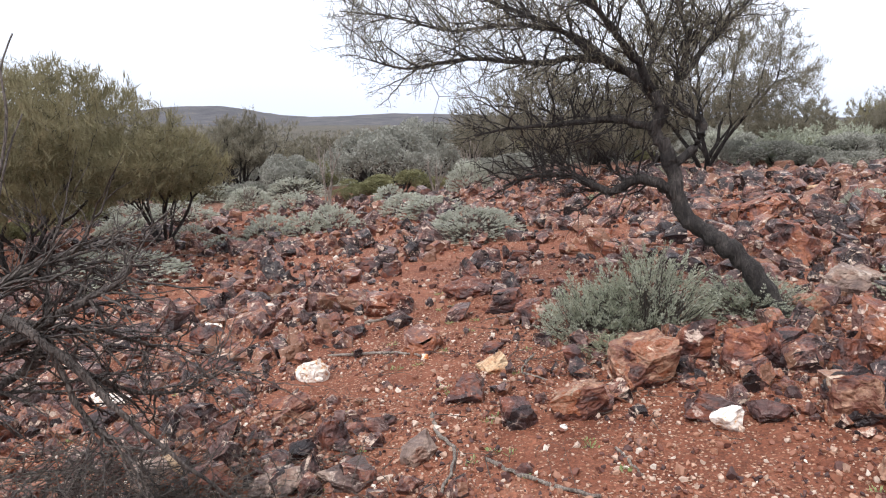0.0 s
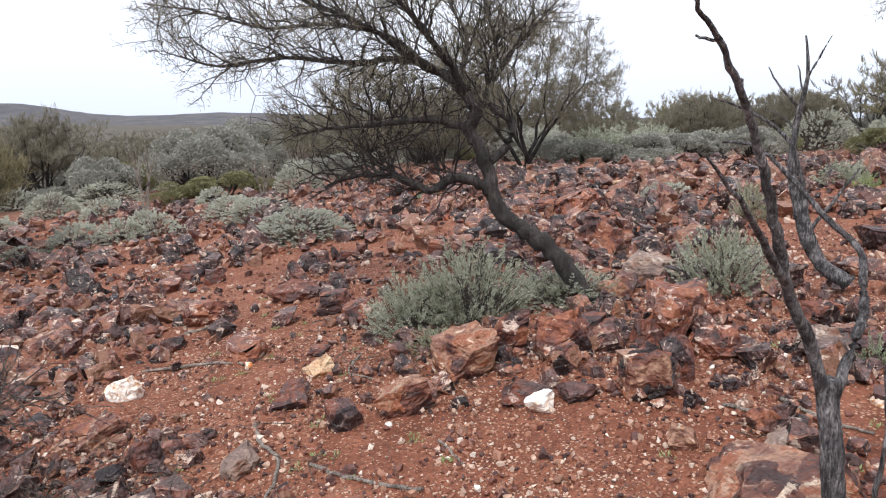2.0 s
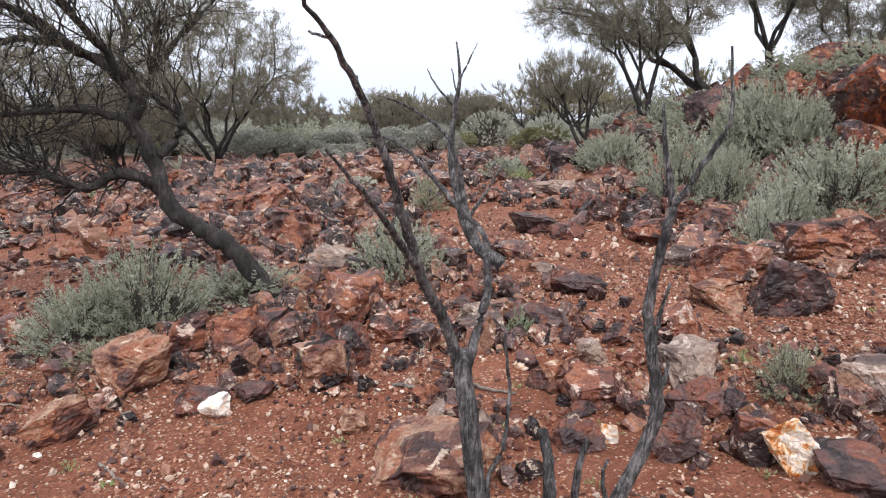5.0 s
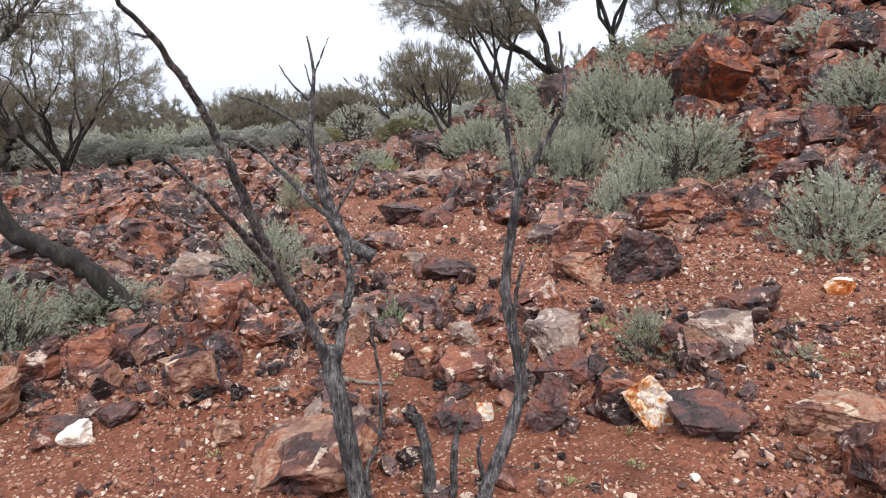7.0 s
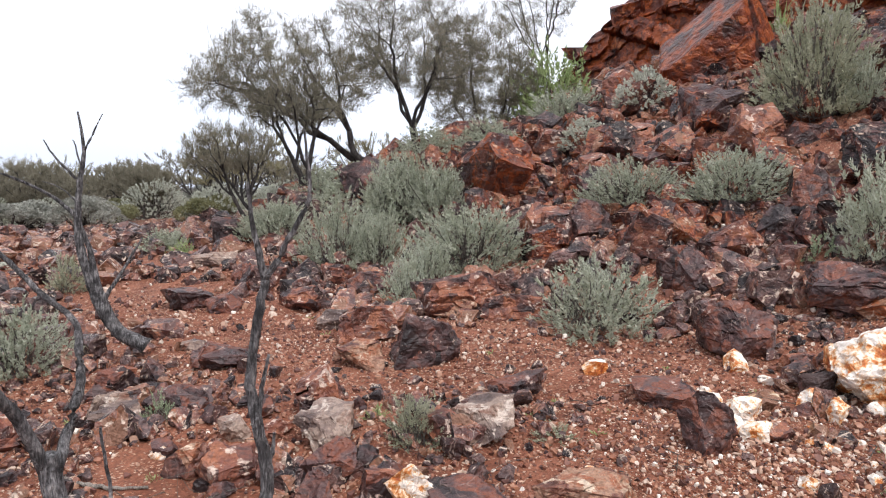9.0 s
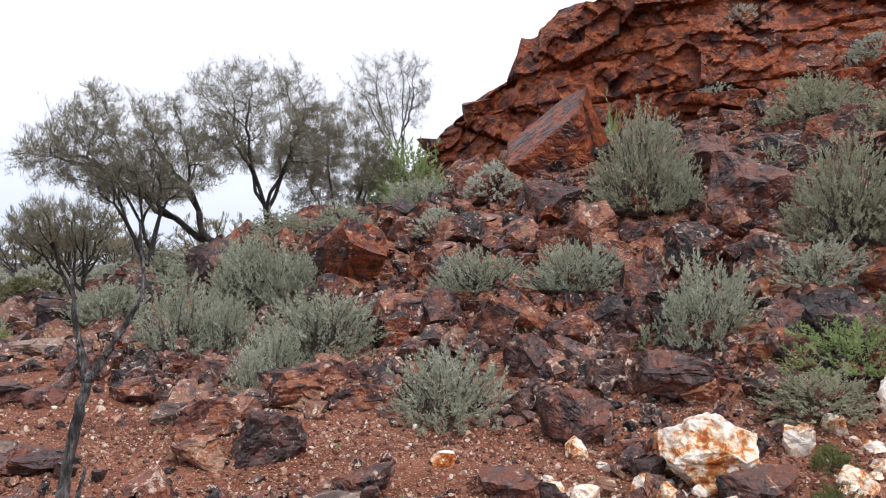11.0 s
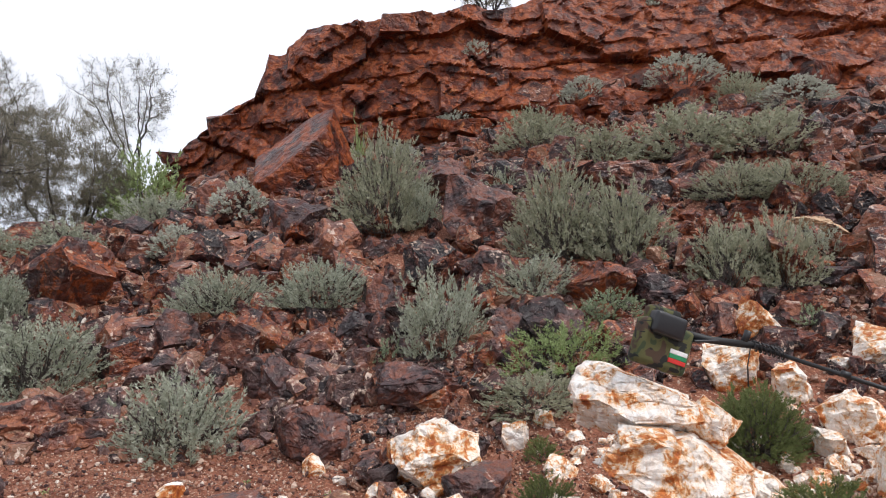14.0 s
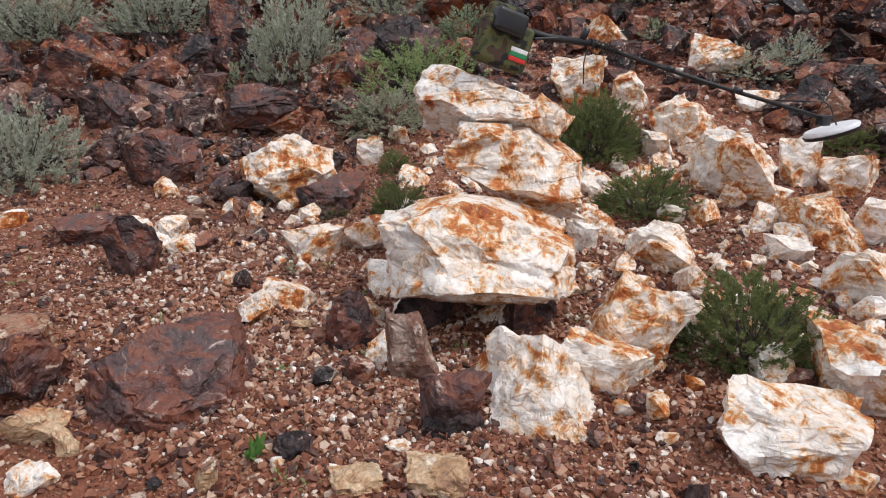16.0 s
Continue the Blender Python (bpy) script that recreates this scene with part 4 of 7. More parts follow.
# ---- the rock ledge ----
def ledge():
    """A cliff of broken beds: each bed is split into blocks that stand proud or lie back, with open joints between them."""
    root = tagged(new("rock_ledge"), "layered rust-red rock ledge crowning the hillside", "cliff", kind="structure")
    r = np.random.default_rng(31)
    along, rise = np.meshgrid(np.arange(8.2, -16, -0.05), np.linspace(0, 1, 130), indexing="ij")
    broken = np.clip((-1.0 - along) / 4, 0, 1)
    face = 16.9 + 0.27 * along
    foot = ground_height(face - 0.4, along) - 0.4
    z = foot + np.maximum(ledge_crest(along) + 0.18 + 0.25 * (soft_noise(along * 1.7, along * 0, 41) - 0.5) - foot, 0.2) * rise
    p = np.stack((face, along, z), -1)
    bent = p + 0.09 * np.stack([solid_noise(p * 0.9, 50 + q) for q in (1, 2, 3)], -1) + 0.04 * np.stack([solid_noise(p * 3.0, 60 + q) for q in (1, 2, 3)], -1)
    flat = bent.reshape(-1, 3)[:, 1:]
    out = np.zeros(len(flat))
    # broken faces at three sizes, each set back and tilted by chance, the larger ones longer than they are high
    for many, long_, deep, slant in ((90, 1.9, 0.34, 0.05), (420, 1.3, 0.20, 0.07), (1700, 1.1, 0.10, 0.10)):
        seeds = np.stack((r.uniform(-16.5, 8.7, many), r.uniform(2.0, 11, many)), -1)
        which = np.concatenate([(np.abs(c[:, None] - seeds[None]) * (1 / long_, 1.0)).max(-1).argmin(axis=1) for c in np.array_split(flat, 40)])
        off = r.uniform(0, deep, many)[which]
        lean = r.normal(0, slant, (many, 2))
        out = out + off + ((flat - seeds[which]) * lean[which]).sum(-1)
    out = out.reshape(z.shape)
    # two long open bedding joints under overhanging beds
    for height, dip in ((5.75, 0.0), (6.85, -0.05)):
        gap = bent[..., 2] - height - dip * along
        out = out - 0.16 * np.exp(-(gap / 0.06) ** 2) * np.clip(3 * soft_noise(along * 0.6, along * 0 + height, 44) - 0.8, 0, 1) + 0.08 * np.exp(-np.clip(gap, 0, 9) / 0.4) * (gap > 0)
    out = np.clip(out, -0.3, 1.2) + 0.06 * solid_noise(p * 2.3, 58) + 0.03 * solid_noise(p * 7.0, 59)
    x = face + rise * (0.95 + 2.1 * broken) - out
    v = np.stack((x, along, z), -1)
    cap = v[:, -1:, :] + np.array((2.2, 0, 0.12)) + np.stack((np.zeros(len(v)), np.zeros(len(v)), 0.15 * solid_noise(v[:, -1] * 1.5, 60)), -1)[:, None]
    v = np.concatenate((v, cap), 1)
    n, m = v.shape[:2]
    i, j = np.meshgrid(np.arange(n - 1), np.arange(m - 1), indexing="ij")
    f = np.stack((i * m + j, i * m + j + 1, (i + 1) * m + j + 1, (i + 1) * m + j), -1).reshape(-1, 4)
    me = mesh_of("cliff_face", v.reshape(-1, 3), f[:, ::-1], LEDGE)
    me.set_sharp_from_angle(angle=radians(30))
    part("cliff_face", me, root)
    # loosened blocks on the crest, on the beds and along the foot
    shapes = [rock_mesh("rock_block", 300 + i, LEDGE, 2, 26, cuts=4, lo=0.42, hi=0.6, skew=0.1) for i in range(10)]
    for _ in range(44):
        yy, k = float(r.uniform(-9, 6.0)), float(r.choice((0.05, 0.10, 0.16, 0.985)))
        lay = float(np.clip((-1.0 - yy) / 4, 0, 1))
        face = 16.9 + 0.27 * yy
        low = float(ground_height(face - 0.4, yy))
        w = r.uniform(0.35, 0.9)
        ob = part("rock_block", shapes[r.integers(10)], root)
        ob.matrix_world = pose(face + k * (0.4 + 2.6 * lay) + (0.1 if k > 0.95 else -0.25), yy, low + (float(ledge_crest(yy)) - low) * k - 0.05, r.normal(0, 8), r.normal(0, 9), r.normal(0, 14) + 15) @ Matrix.Diagonal((w * r.uniform(0.6, 1.0), w * r.uniform(0.9, 1.6), w * r.uniform(0.35, 0.7), 1))


ledge()

# ---- rocks ----
ROCK_WORDS = {
    "r": ("rock", "rust-red angular ironstone rock on red earth", "rust-red rocks"),
    "d": ("rock", "dark purple-brown angular ironstone rock with a glossy skin", "dark rocks"),
    "t": ("rock", "tan broken stone lying on red gravel", "tan stones"),
    "s": ("rock", "banded rust and cream ironstone rock", "banded rocks"),
    "g": ("rock", "weathered grey-brown stone slab on red earth", "grey stones"),
    "q": ("quartz_rock", "white quartz rock with orange iron stains", "quartz rocks"),
    "white": ("quartz_rock", "clean white quartz stone on red earth", "quartz rocks"),
    "b": ("boulder", "rust-red boulder fallen from the ledge", "fallen boulders"),
}
ROCK_SHAPES = {(k, lod): [rock_mesh("rock", 20 * n + i + 40, ROCKS[k], lod, 24, cuts=(9, 12, 10, 14)[i % 4], lo=0.36, hi=0.52, skew=0.3, wear=0.06 if k in ("q", "white") else 0.05) for i in range(8)] for n, k in enumerate(ROCKS) for lod in (1, 2, 3)}


def rock(kind, x, y, w, h, lean=0, z=None, sink=0.2):
    """A rock that wide and high, half turned to the path; lean: how far it is tipped on its side."""
    name, label, group = ROCK_WORDS[kind]
    seen = w / math.hypot(x - 0.4, y + 0.3)
    ob = new(name, random.choice(ROCK_SHAPES[kind, 3 if seen > 0.07 else 2 if seen > 0.035 else 1]))
    h = max(h, 0.3 * w)
    base = float(ground_z(x, y)) if z is None else z
    facing = -math.degrees(math.atan2(x - 0.4, y + 0.3))
    ob.matrix_world = pose(x, y, base + h * (0.5 - sink), 0, 0, facing) @ pose(0, 0, 0, random.uniform(-10, 10), lean + random.uniform(-7, 7), 0) @ pose(0, 0, 0, 0, 0, random.uniform(-38, 38)) @ Matrix.Diagonal((w * 0.98, w * random.uniform(0.7, 0.95), h * 1.25, 1))
    return tagged(ob, label, "rock", group)


ROCK_S_0 = [(1.9, 2.11, 0.56, 0.1, -6), (1.16, 3.94, 0.4, 0.32, 0), (0.73, 3.66, 0.42, 0.19, 0), (1.92, 3.12, 0.31, 0.27, 0), (2.51, 4.72, 0.28, 0.14, 20), (-3.04, 6.81, 0.44, 0.15, 0), (-0.93, 4.04, 0.37, 0.13, -10), (1.38, 7.78, 0.28, 0.15, 0), (1.8, 2.59, 0.16, 0.11, 0), (4.45, 2.5, 0.37, 0.19, -5), (5.83, 2.5, 0.6, 0.22, 0), (2.78, 2.37, 0.23, 0.15, 0), (3.3, 0.56, 0.49, 0.12, 8), (8.53, -0.4, 0.39, 0.34, 20), (8.9, 1.59, 0.4, 0.4, 0)]
ROCK_R_0 = [(1.51, 4.12, 0.22, 0.32, 8), (1.71, 3.79, 0.35, 0.3, -12), (-0.14, 4.95, 0.32, 0.16, 0), (2.42, 3.78, 0.28, 0.31, 0), (-0.5, 6.17, 0.47, 0.21, 0), (0.51, 5.82, 0.33, 0.2, 0), (0.7, 5.4, 0.39, 0.24, 0), (4.08, 9.07, 0.74, 0.3, -20), (3.44, 7.12, 0.5, 0.28, 0), (-2.63, 7.79, 0.49, 0.24, 0), (3.72, 9.35, 0.44, 0.2, 0), (1.76, 7.5, 0.24, 0.16, 0), (-1.4, 7.44, 0.42, 0.14, 0), (-1.09, 7.88, 0.32, 0.14, 0), (2.69, 4.06, 0.42, 0.28, -15), (2.5, 3.43, 0.3, 0.22, 10), (2.16, 2.56, 0.16, 0.12, 0), (3.36, 3.65, 0.28, 0.2, 0), (4.97, 2.86, 0.49, 0.3, -8)]
ROCK_R_1 = [(6.18, 5.05, 0.5, 0.29, 0), (5.62, 4.03, 0.48, 0.24, 0), (6.75, 4.46, 0.37, 0.23, 0), (5.92, 2.06, 0.54, 0.23, 0), (3.54, 2.18, 0.3, 0.26, -12), (2.85, 2.15, 0.33, 0.2, 6), (2.93, 1.35, 0.2, 0.2, -6), (3.41, 1.24, 0.15, 0.12, -20), (2.59, 4.02, 0.39, 0.31, 15), (8.05, 2.6, 0.5, 0.42, 10), (10.06, 7.78, 0.88, 0.44, 0), (7.95, 2.3, 0.52, 0.4, 0), (7.98, -1.22, 0.76, 0.6, 0), (7.21, 0.51, 0.59, 0.33, -10), (7.39, 1.22, 0.56, 0.48, 0), (5.97, 2.52, 0.85, 0.36, 0), (10.55, 2.11, 0.65, 0.41, 0), (10.96, 3.51, 0.68, 0.43, -8), (10.41, -3.51, 1.15, 0.51, 0)]
ROCK_R_2 = [(12.19, -2.95, 0.57, 0.62, 0), (6.56, -3.08, 0.43, 0.3, 0), (10.7, -6.38, 0.72, 0.59, 0), (16.15, -4.96, 0.7, 0.67, 0), (16.69, -3.22, 0.9, 0.53, 20), (11.7, 2.86, 0.53, 0.36, 0), (10.02, 0.45, 0.52, 0.33, 0), (9.31, -2.22, 0.48, 0.35, 0), (6.52, -3.71, 0.37, 0.22, 0), (9.68, 1.07, 0.5, 0.29, 0), (9.68, 2.46, 0.5, 0.43, 0), (2.91, 0.37, 0.29, 0.25, 0), (2.78, -0.77, 0.12, 0.1, 0), (4.3, -0.08, 0.21, 0.08, 0), (3.68, -0.33, 0.09, 0.1, 0), (-1.8, 3.89, 0.35, 0.08, 0), (-3.51, 7.18, 0.21, 0.06, 0), (0.34, 4.77, 0.19, 0.06, 0), (1.41, 12.47, 0.44, 0.25, 0)]
ROCK_R_3 = [(3.17, 6.44, 0.51, 0.36, 0), (3.86, 4.72, 0.28, 0.21, 0), (3.65, 2.78, 0.17, 0.06, 0), (7.88, 6.4, 0.51, 0.2, 0), (14.91, 3.55, 0.81, 0.64, 0), (6.88, -0.82, 0.24, 0.16, 0), (7.64, -5.26, 0.69, 0.38, 0), (6.42, -4.54, 0.43, 0.19, 0), (12.81, -1.82, 0.77, 0.31, 0)]
ROCK_D_0 = [(0.4, 3.5, 0.22, 0.15, 0), (0.12, 3.93, 0.26, 0.16, 0), (1.37, 3.38, 0.33, 0.11, 0), (1.58, 3.23, 0.23, 0.09, 0), (2.11, 3.91, 0.35, 0.15, 0), (0.21, 6.38, 0.48, 0.2, 0), (-0.64, 7.9, 0.27, 0.18, 0), (-0.92, 8.36, 0.34, 0.13, 0), (-2.52, 6.49, 0.37, 0.24, 0), (-0.57, 3.52, 0.21, 0.17, 0), (-1.32, 4.41, 0.22, 0.05, 0), (-2.12, 6.11, 0.35, 0.14, 0), (3.68, 10.31, 0.41, 0.21, 0), (0.81, 7.72, 0.31, 0.15, 0), (1.57, 10.14, 0.48, 0.16, 0), (-2.03, 7.98, 0.32, 0.14, 0), (1.88, 3.09, 0.21, 0.25, 0), (2.14, 3.22, 0.15, 0.24, -10), (4.04, 3.43, 0.49, 0.12, 6)]
ROCK_D_1 = [(3.32, 2.94, 0.24, 0.14, 0), (4.67, 2.16, 0.53, 0.37, 5), (5.25, 5.1, 0.53, 0.2, 4), (5.28, 4.61, 0.43, 0.16, 8), (6.47, 3.89, 0.55, 0.23, -10), (3.08, 1.74, 0.3, 0.21, 10), (2.7, 1.57, 0.22, 0.25, 0), (2.51, 1.9, 0.27, 0.13, 0), (2.85, 2.6, 0.14, 0.09, 0), (3.13, 1.6, 0.16, 0.14, 0), (4.32, 1.31, 0.36, 0.13, -6), (4.54, 0.49, 0.44, 0.11, 0), (4.0, 0.17, 0.24, 0.31, 0), (6.74, 0.81, 0.48, 0.37, 0), (3.0, 0.97, 0.37, 0.09, 0), (3.31, 3.02, 0.41, 0.15, 0), (1.91, 3.12, 0.29, 0.29, 0), (2.24, 3.39, 0.21, 0.22, 0), (4.0, 3.35, 0.44, 0.12, 0)]
ROCK_D_2 = [(7.99, 7.4, 0.5, 0.39, 0), (7.64, -0.14, 0.42, 0.61, 0), (11.94, -0.83, 1.33, 0.64, 12), (9.83, -1.32, 1.11, 0.76, 14), (6.88, -1.32, 0.55, 0.39, 0), (5.58, 0.23, 0.57, 0.36, 0), (6.68, 0.69, 0.48, 0.38, -12), (8.0, 2.03, 0.54, 0.43, 0), (7.52, 0.19, 0.39, 0.33, 0), (8.12, -3.27, 0.38, 0.26, 0), (9.88, -4.21, 0.6, 0.33, 0), (7.19, -2.84, 0.62, 0.29, 0), (12.41, 4.22, 0.66, 0.47, 0), (9.77, 0.05, 0.58, 0.26, 0), (7.42, -0.79, 0.38, 0.26, 0), (9.91, 1.71, 0.59, 0.27, 0), (3.07, -0.78, 0.23, 0.26, 0), (2.41, -1.03, 0.22, 0.2, -8)]
# the first three are added under the cairn's base slab to deepen its shade
ROCK_D_3 = [(3.2, -1.12, 0.34, 0.2, 0), (3.36, -1.45, 0.36, 0.2, 0), (3.05, -1.5, 0.26, 0.17, 0), (6.24, -0.46, 0.8, 0.31, 0), (2.4, -0.53, 0.14, 0.07, 0), (4.03, 0.19, 0.29, 0.28, 0), (4.73, -0.84, 0.5, 0.19, 0), (-0.97, 5.91, 0.19, 0.14, 0), (-1.52, 4.09, 0.34, 0.13, 0), (-2.15, 4.19, 0.24, 0.08, 0), (-1.71, 5.3, 0.39, 0.08, 0), (-0.97, 8.81, 0.35, 0.1, 0), (-0.72, 5.55, 0.2, 0.1, 0), (3.39, 2.47, 0.18, 0.13, 0), (9.14, 6.81, 0.72, 0.31, 0), (7.33, 6.66, 0.51, 0.34, 0), (6.6, 5.65, 0.39, 0.23, 0), (5.74, 0.73, 0.2, 0.08, 0), (7.02, -4.45, 0.48, 0.18, 0)]
ROCK_T_0 = [(0.31, 4.37, 0.23, 0.11, -12), (-1.41, 3.26, 0.25, 0.13, 0), (2.62, 0.24, 0.18, 0.14, -25), (2.53, 0.13, 0.09, 0.09, 0), (4.66, 0.01, 0.21, 0.11, 15), (2.21, -0.69, 0.2, 0.05, 0), (2.19, -0.92, 0.26, 0.07, 0), (4.41, -0.28, 0.12, 0.08, 0), (2.32, -0.28, 0.08, 0.09, 0), (5.48, 10.6, 0.25, 0.17, 0), (8.01, -4.79, 0.67, 0.22, 0), (3.23, -0.57, 0.12, 0.04, 0)]
ROCK_G_0 = [(3.0, 5.1, 0.45, 0.23, 0), (-0.11, 3.28, 0.24, 0.11, 0), (-0.41, 3.06, 0.26, 0.1, 0), (-0.74, 3.07, 0.31, 0.1, 0), (2.93, 5.05, 0.4, 0.25, 0), (2.96, 3.11, 0.3, 0.13, -8), (5.13, 3.29, 0.29, 0.18, -10), (3.3, 1.93, 0.34, 0.2, 0), (3.12, 2.39, 0.16, 0.13, 0), (3.71, 1.22, 0.36, 0.17, -10), (3.09, 3.29, 0.32, 0.14, 0), (2.76, -0.98, 0.23, 0.27, -6), (4.2, 3.9, 0.22, 0.08, 0), (6.99, 6.56, 0.43, 0.12, 0), (6.96, 6.53, 0.7, 0.17, 0)]
ROCK_B_0 = [(9.38, 3.74, 1.13, 0.98, 0), (10.94, 1.08, 1.09, 0.65, 0), (7.4, -2.31, 0.7, 0.43, 0), (13.73, 3.24, 0.8, 0.72, 0)]
ROCK_Q_0 = [(5.35, -1.14, 0.19, 0.2, 0), (4.02, -0.69, 0.32, 0.19, -12), (2.73, -1.81, 0.35, 0.4, 24), (2.59, -1.63, 0.33, 0.19, 18), (2.62, -1.31, 0.22, 0.22, -20), (2.14, -2.06, 0.49, 0.2, 12), (2.29, -2.41, 0.36, 0.3, -18), (3.56, -2.4, 0.42, 0.2, 0), (2.94, -3.06, 0.42, 0.23, 10), (4.3, -3.26, 0.67, 0.43, 6), (4.33, -3.76, 0.29, 0.35, 0), (3.68, -3.42, 0.44, 0.29, 0), (3.57, -3.69, 0.27, 0.26, 0), (4.14, -3.96, 0.34, 0.24, 0), (5.08, -3.34, 0.49, 0.3, -8), (4.89, -3.05, 0.24, 0.18, 0), (5.84, -2.88, 0.48, 0.33, 0)]
ROCK_Q_1 = [(6.32, -3.34, 0.44, 0.39, 0), (5.5, -3.14, 0.31, 0.28, 0), (5.79, -4.07, 0.52, 0.29, -15), (5.18, -4.03, 0.38, 0.17, 0), (5.03, -4.45, 0.34, 0.17, 0), (4.9, -4.69, 0.29, 0.14, 0), (3.8, -2.06, 0.18, 0.17, 0), (4.17, -0.94, 0.22, 0.16, -30), (2.89, -2.19, 0.14, 0.12, 0), (2.39, -1.74, 0.14, 0.08, 15), (2.49, -1.94, 0.08, 0.05, 0), (2.42, -1.63, 0.08, 0.05, 0), (2.25, -1.7, 0.07, 0.04, 0), (5.05, 0.01, 0.11, 0.05, 0), (4.72, 0.31, 0.08, 0.06, 0), (4.23, 0.09, 0.08, 0.05, 0), (4.85, 1.0, 0.14, 0.09, 0), (4.02, -2.69, 0.16, 0.11, 0), (4.0, -2.88, 0.14, 0.12, 0)]
ROCK_Q_2 = [(3.46, -3.05, 0.26, 0.14, 0), (2.81, -1.81, 0.07, 0.04, 0), (1.93, -2.13, 0.1, 0.05, 0)]
ROCK_WHITE_0 = [(-0.88, 4.59, 0.23, 0.16, 0), (1.37, 3.2, 0.15, 0.1, -20), (-2.27, 4.6, 0.27, 0.07, 0), (0.62, 3.38, 0.04, 0.03, 0), (-0.13, 4.75, 0.06, 0.04, 0), (-1.8, 7.03, 0.14, 0.08, 0), (-2.18, 6.42, 0.21, 0.07, 0), (2.92, 1.17, 0.19, 0.24, -25), (4.92, 1.0, 0.14, 0.08, 0), (3.49, 0.61, 0.06, 0.05, 0), (2.62, 1.83, 0.09, 0.09, 0), (2.82, 2.59, 0.1, 0.07, 0), (2.41, 0.21, 0.2, 0.05, 0), (2.72, -1.05, 0.09, 0.04, 0), (2.34, -0.48, 0.05, 0.03, 0), (2.35, -0.84, 0.09, 0.03, 0)]
BUSH_A_0 = [(1.05, 4.95, 0.72, 0.44), (1.45, 4.9, 0.85, 0.54), (2.15, 4.9, 0.84, 0.28), (9.01, 4.75, 1.24, 0.85), (7.47, 3.17, 1.23, 0.64), (6.58, 3.27, 0.61, 0.5), (5.86, 1.27, 0.86, 0.54), (8.83, 1.78, 1.02, 0.51), (8.49, 0.61, 1.01, 0.5), (6.98, -0.67, 0.83, 0.71), (13.29, 4.11, 1.25, 0.64), (11.69, 6.01, 1.14, 0.46), (11.83, 4.95, 1.07, 0.53), (10.58, -0.55, 0.66, 0.6), (11.5, -1.83, 0.73, 0.4), (7.75, -1.69, 0.86, 0.4), (7.56, -4.56, 0.49, 0.36), (8.17, 6.54, 0.9, 0.5), (7.48, 5.0, 0.89, 0.75), (7.56, 4.43, 0.6, 0.57), (8.84, 5.08, 0.99, 0.83), (8.79, 4.3, 0.66, 0.64)]
BUSH_A_1 = [(6.11, 3.18, 0.43, 0.42), (9.78, 7.06, 0.92, 0.42), (10.0, 6.3, 1.15, 0.43), (7.79, 8.4, 0.79, 0.3), (3.26, 4.53, 0.61, 0.41), (8.36, 6.79, 0.97, 0.42), (9.33, 6.28, 0.97, 0.43), (8.09, 4.95, 0.68, 0.35), (7.85, 8.44, 0.52, 0.29), (5.68, -4.67, 0.5, 0.26), (5.61, -4.21, 0.57, 0.25), (7.4, 15.76, 1.57, 0.8), (9.38, 18.21, 2.08, 0.89), (11.08, 19.46, 1.35, 0.87), (4.3, 13.83, 0.66, 0.37), (29.49, 46.4, 4.62, 1.0), (29.3, 25.16, 3.19, 1.1), (5.85, 8.02, 0.28, 0.33), (15.49, 20.68, 1.99, 0.52), (21.35, 24.39, 2.8, 0.62)]
BUSH_P_0 = [(10.99, 3.02, 0.85, 0.43), (12.61, 2.53, 0.88, 0.59), (14.93, -0.23, 0.74, 0.37), (16.77, -1.39, 1.08, 0.56), (16.15, -2.01, 0.53, 0.36), (17.47, -1.94, 0.79, 0.46), (16.41, -4.35, 0.91, 0.5), (15.83, -6.41, 1.59, 0.72), (13.8, -7.86, 1.41, 0.56), (17.67, -6.63, 1.16, 0.56), (17.8, -7.39, 1.25, 0.54), (16.35, -4.06, 0.76, 0.44), (5.69, 9.4, 0.51, 0.2), (0.36, 9.66, 1.13, 0.4), (-0.24, 12.75, 1.1, 0.34), (-0.79, 13.43, 0.84, 0.38), (-4.77, 10.0, 1.72, 0.43), (-2.15, 13.14, 0.73, 0.43), (-2.56, 13.04, 0.83, 0.36), (-3.27, 12.9, 0.82, 0.42), (-5.21, 18.29, 1.15, 0.55), (-4.5, 20.85, 1.55, 0.58), (-3.74, 17.01, 0.94, 0.41), (-5.97, 15.95, 1.62, 0.48)]
BUSH_P_1 = [(-7.2, 16.4, 1.67, 0.47), (-6.68, 14.63, 1.27, 0.38), (-4.91, 13.37, 0.64, 0.28), (-3.99, 12.53, 0.7, 0.19), (-1.56, 12.69, 0.4, 0.18), (-7.44, 22.35, 1.23, 0.65), (-1.28, 15.38, 0.61, 0.41), (0.47, 16.54, 0.91, 0.64), (8.01, 14.82, 0.92, 0.27), (5.16, 9.0, 0.38, 0.26)]
BUSH_C_0 = [(10.63, -0.02, 1.25, 1.25), (13.77, -2.82, 1.4, 0.78), (11.92, -3.58, 1.11, 0.63), (11.74, -4.79, 1.52, 0.81), (11.22, -5.87, 1.53, 0.71), (8.59, -2.13, 0.99, 0.93), (8.23, -2.79, 0.89, 0.95), (7.25, -3.49, 0.72, 0.67), (7.17, -3.98, 0.76, 0.76), (9.42, -4.66, 1.03, 0.46), (9.11, -5.26, 1.0, 0.5), (5.83, -1.33, 0.68, 0.31), (14.51, -7.13, 1.0, 0.68), (5.2, 6.94, 0.4, 0.37), (3.45, 1.49, 0.35, 0.27), (3.8, 0.87, 0.25, 0.11), (1.08, 4.4, 0.43, 0.16)]
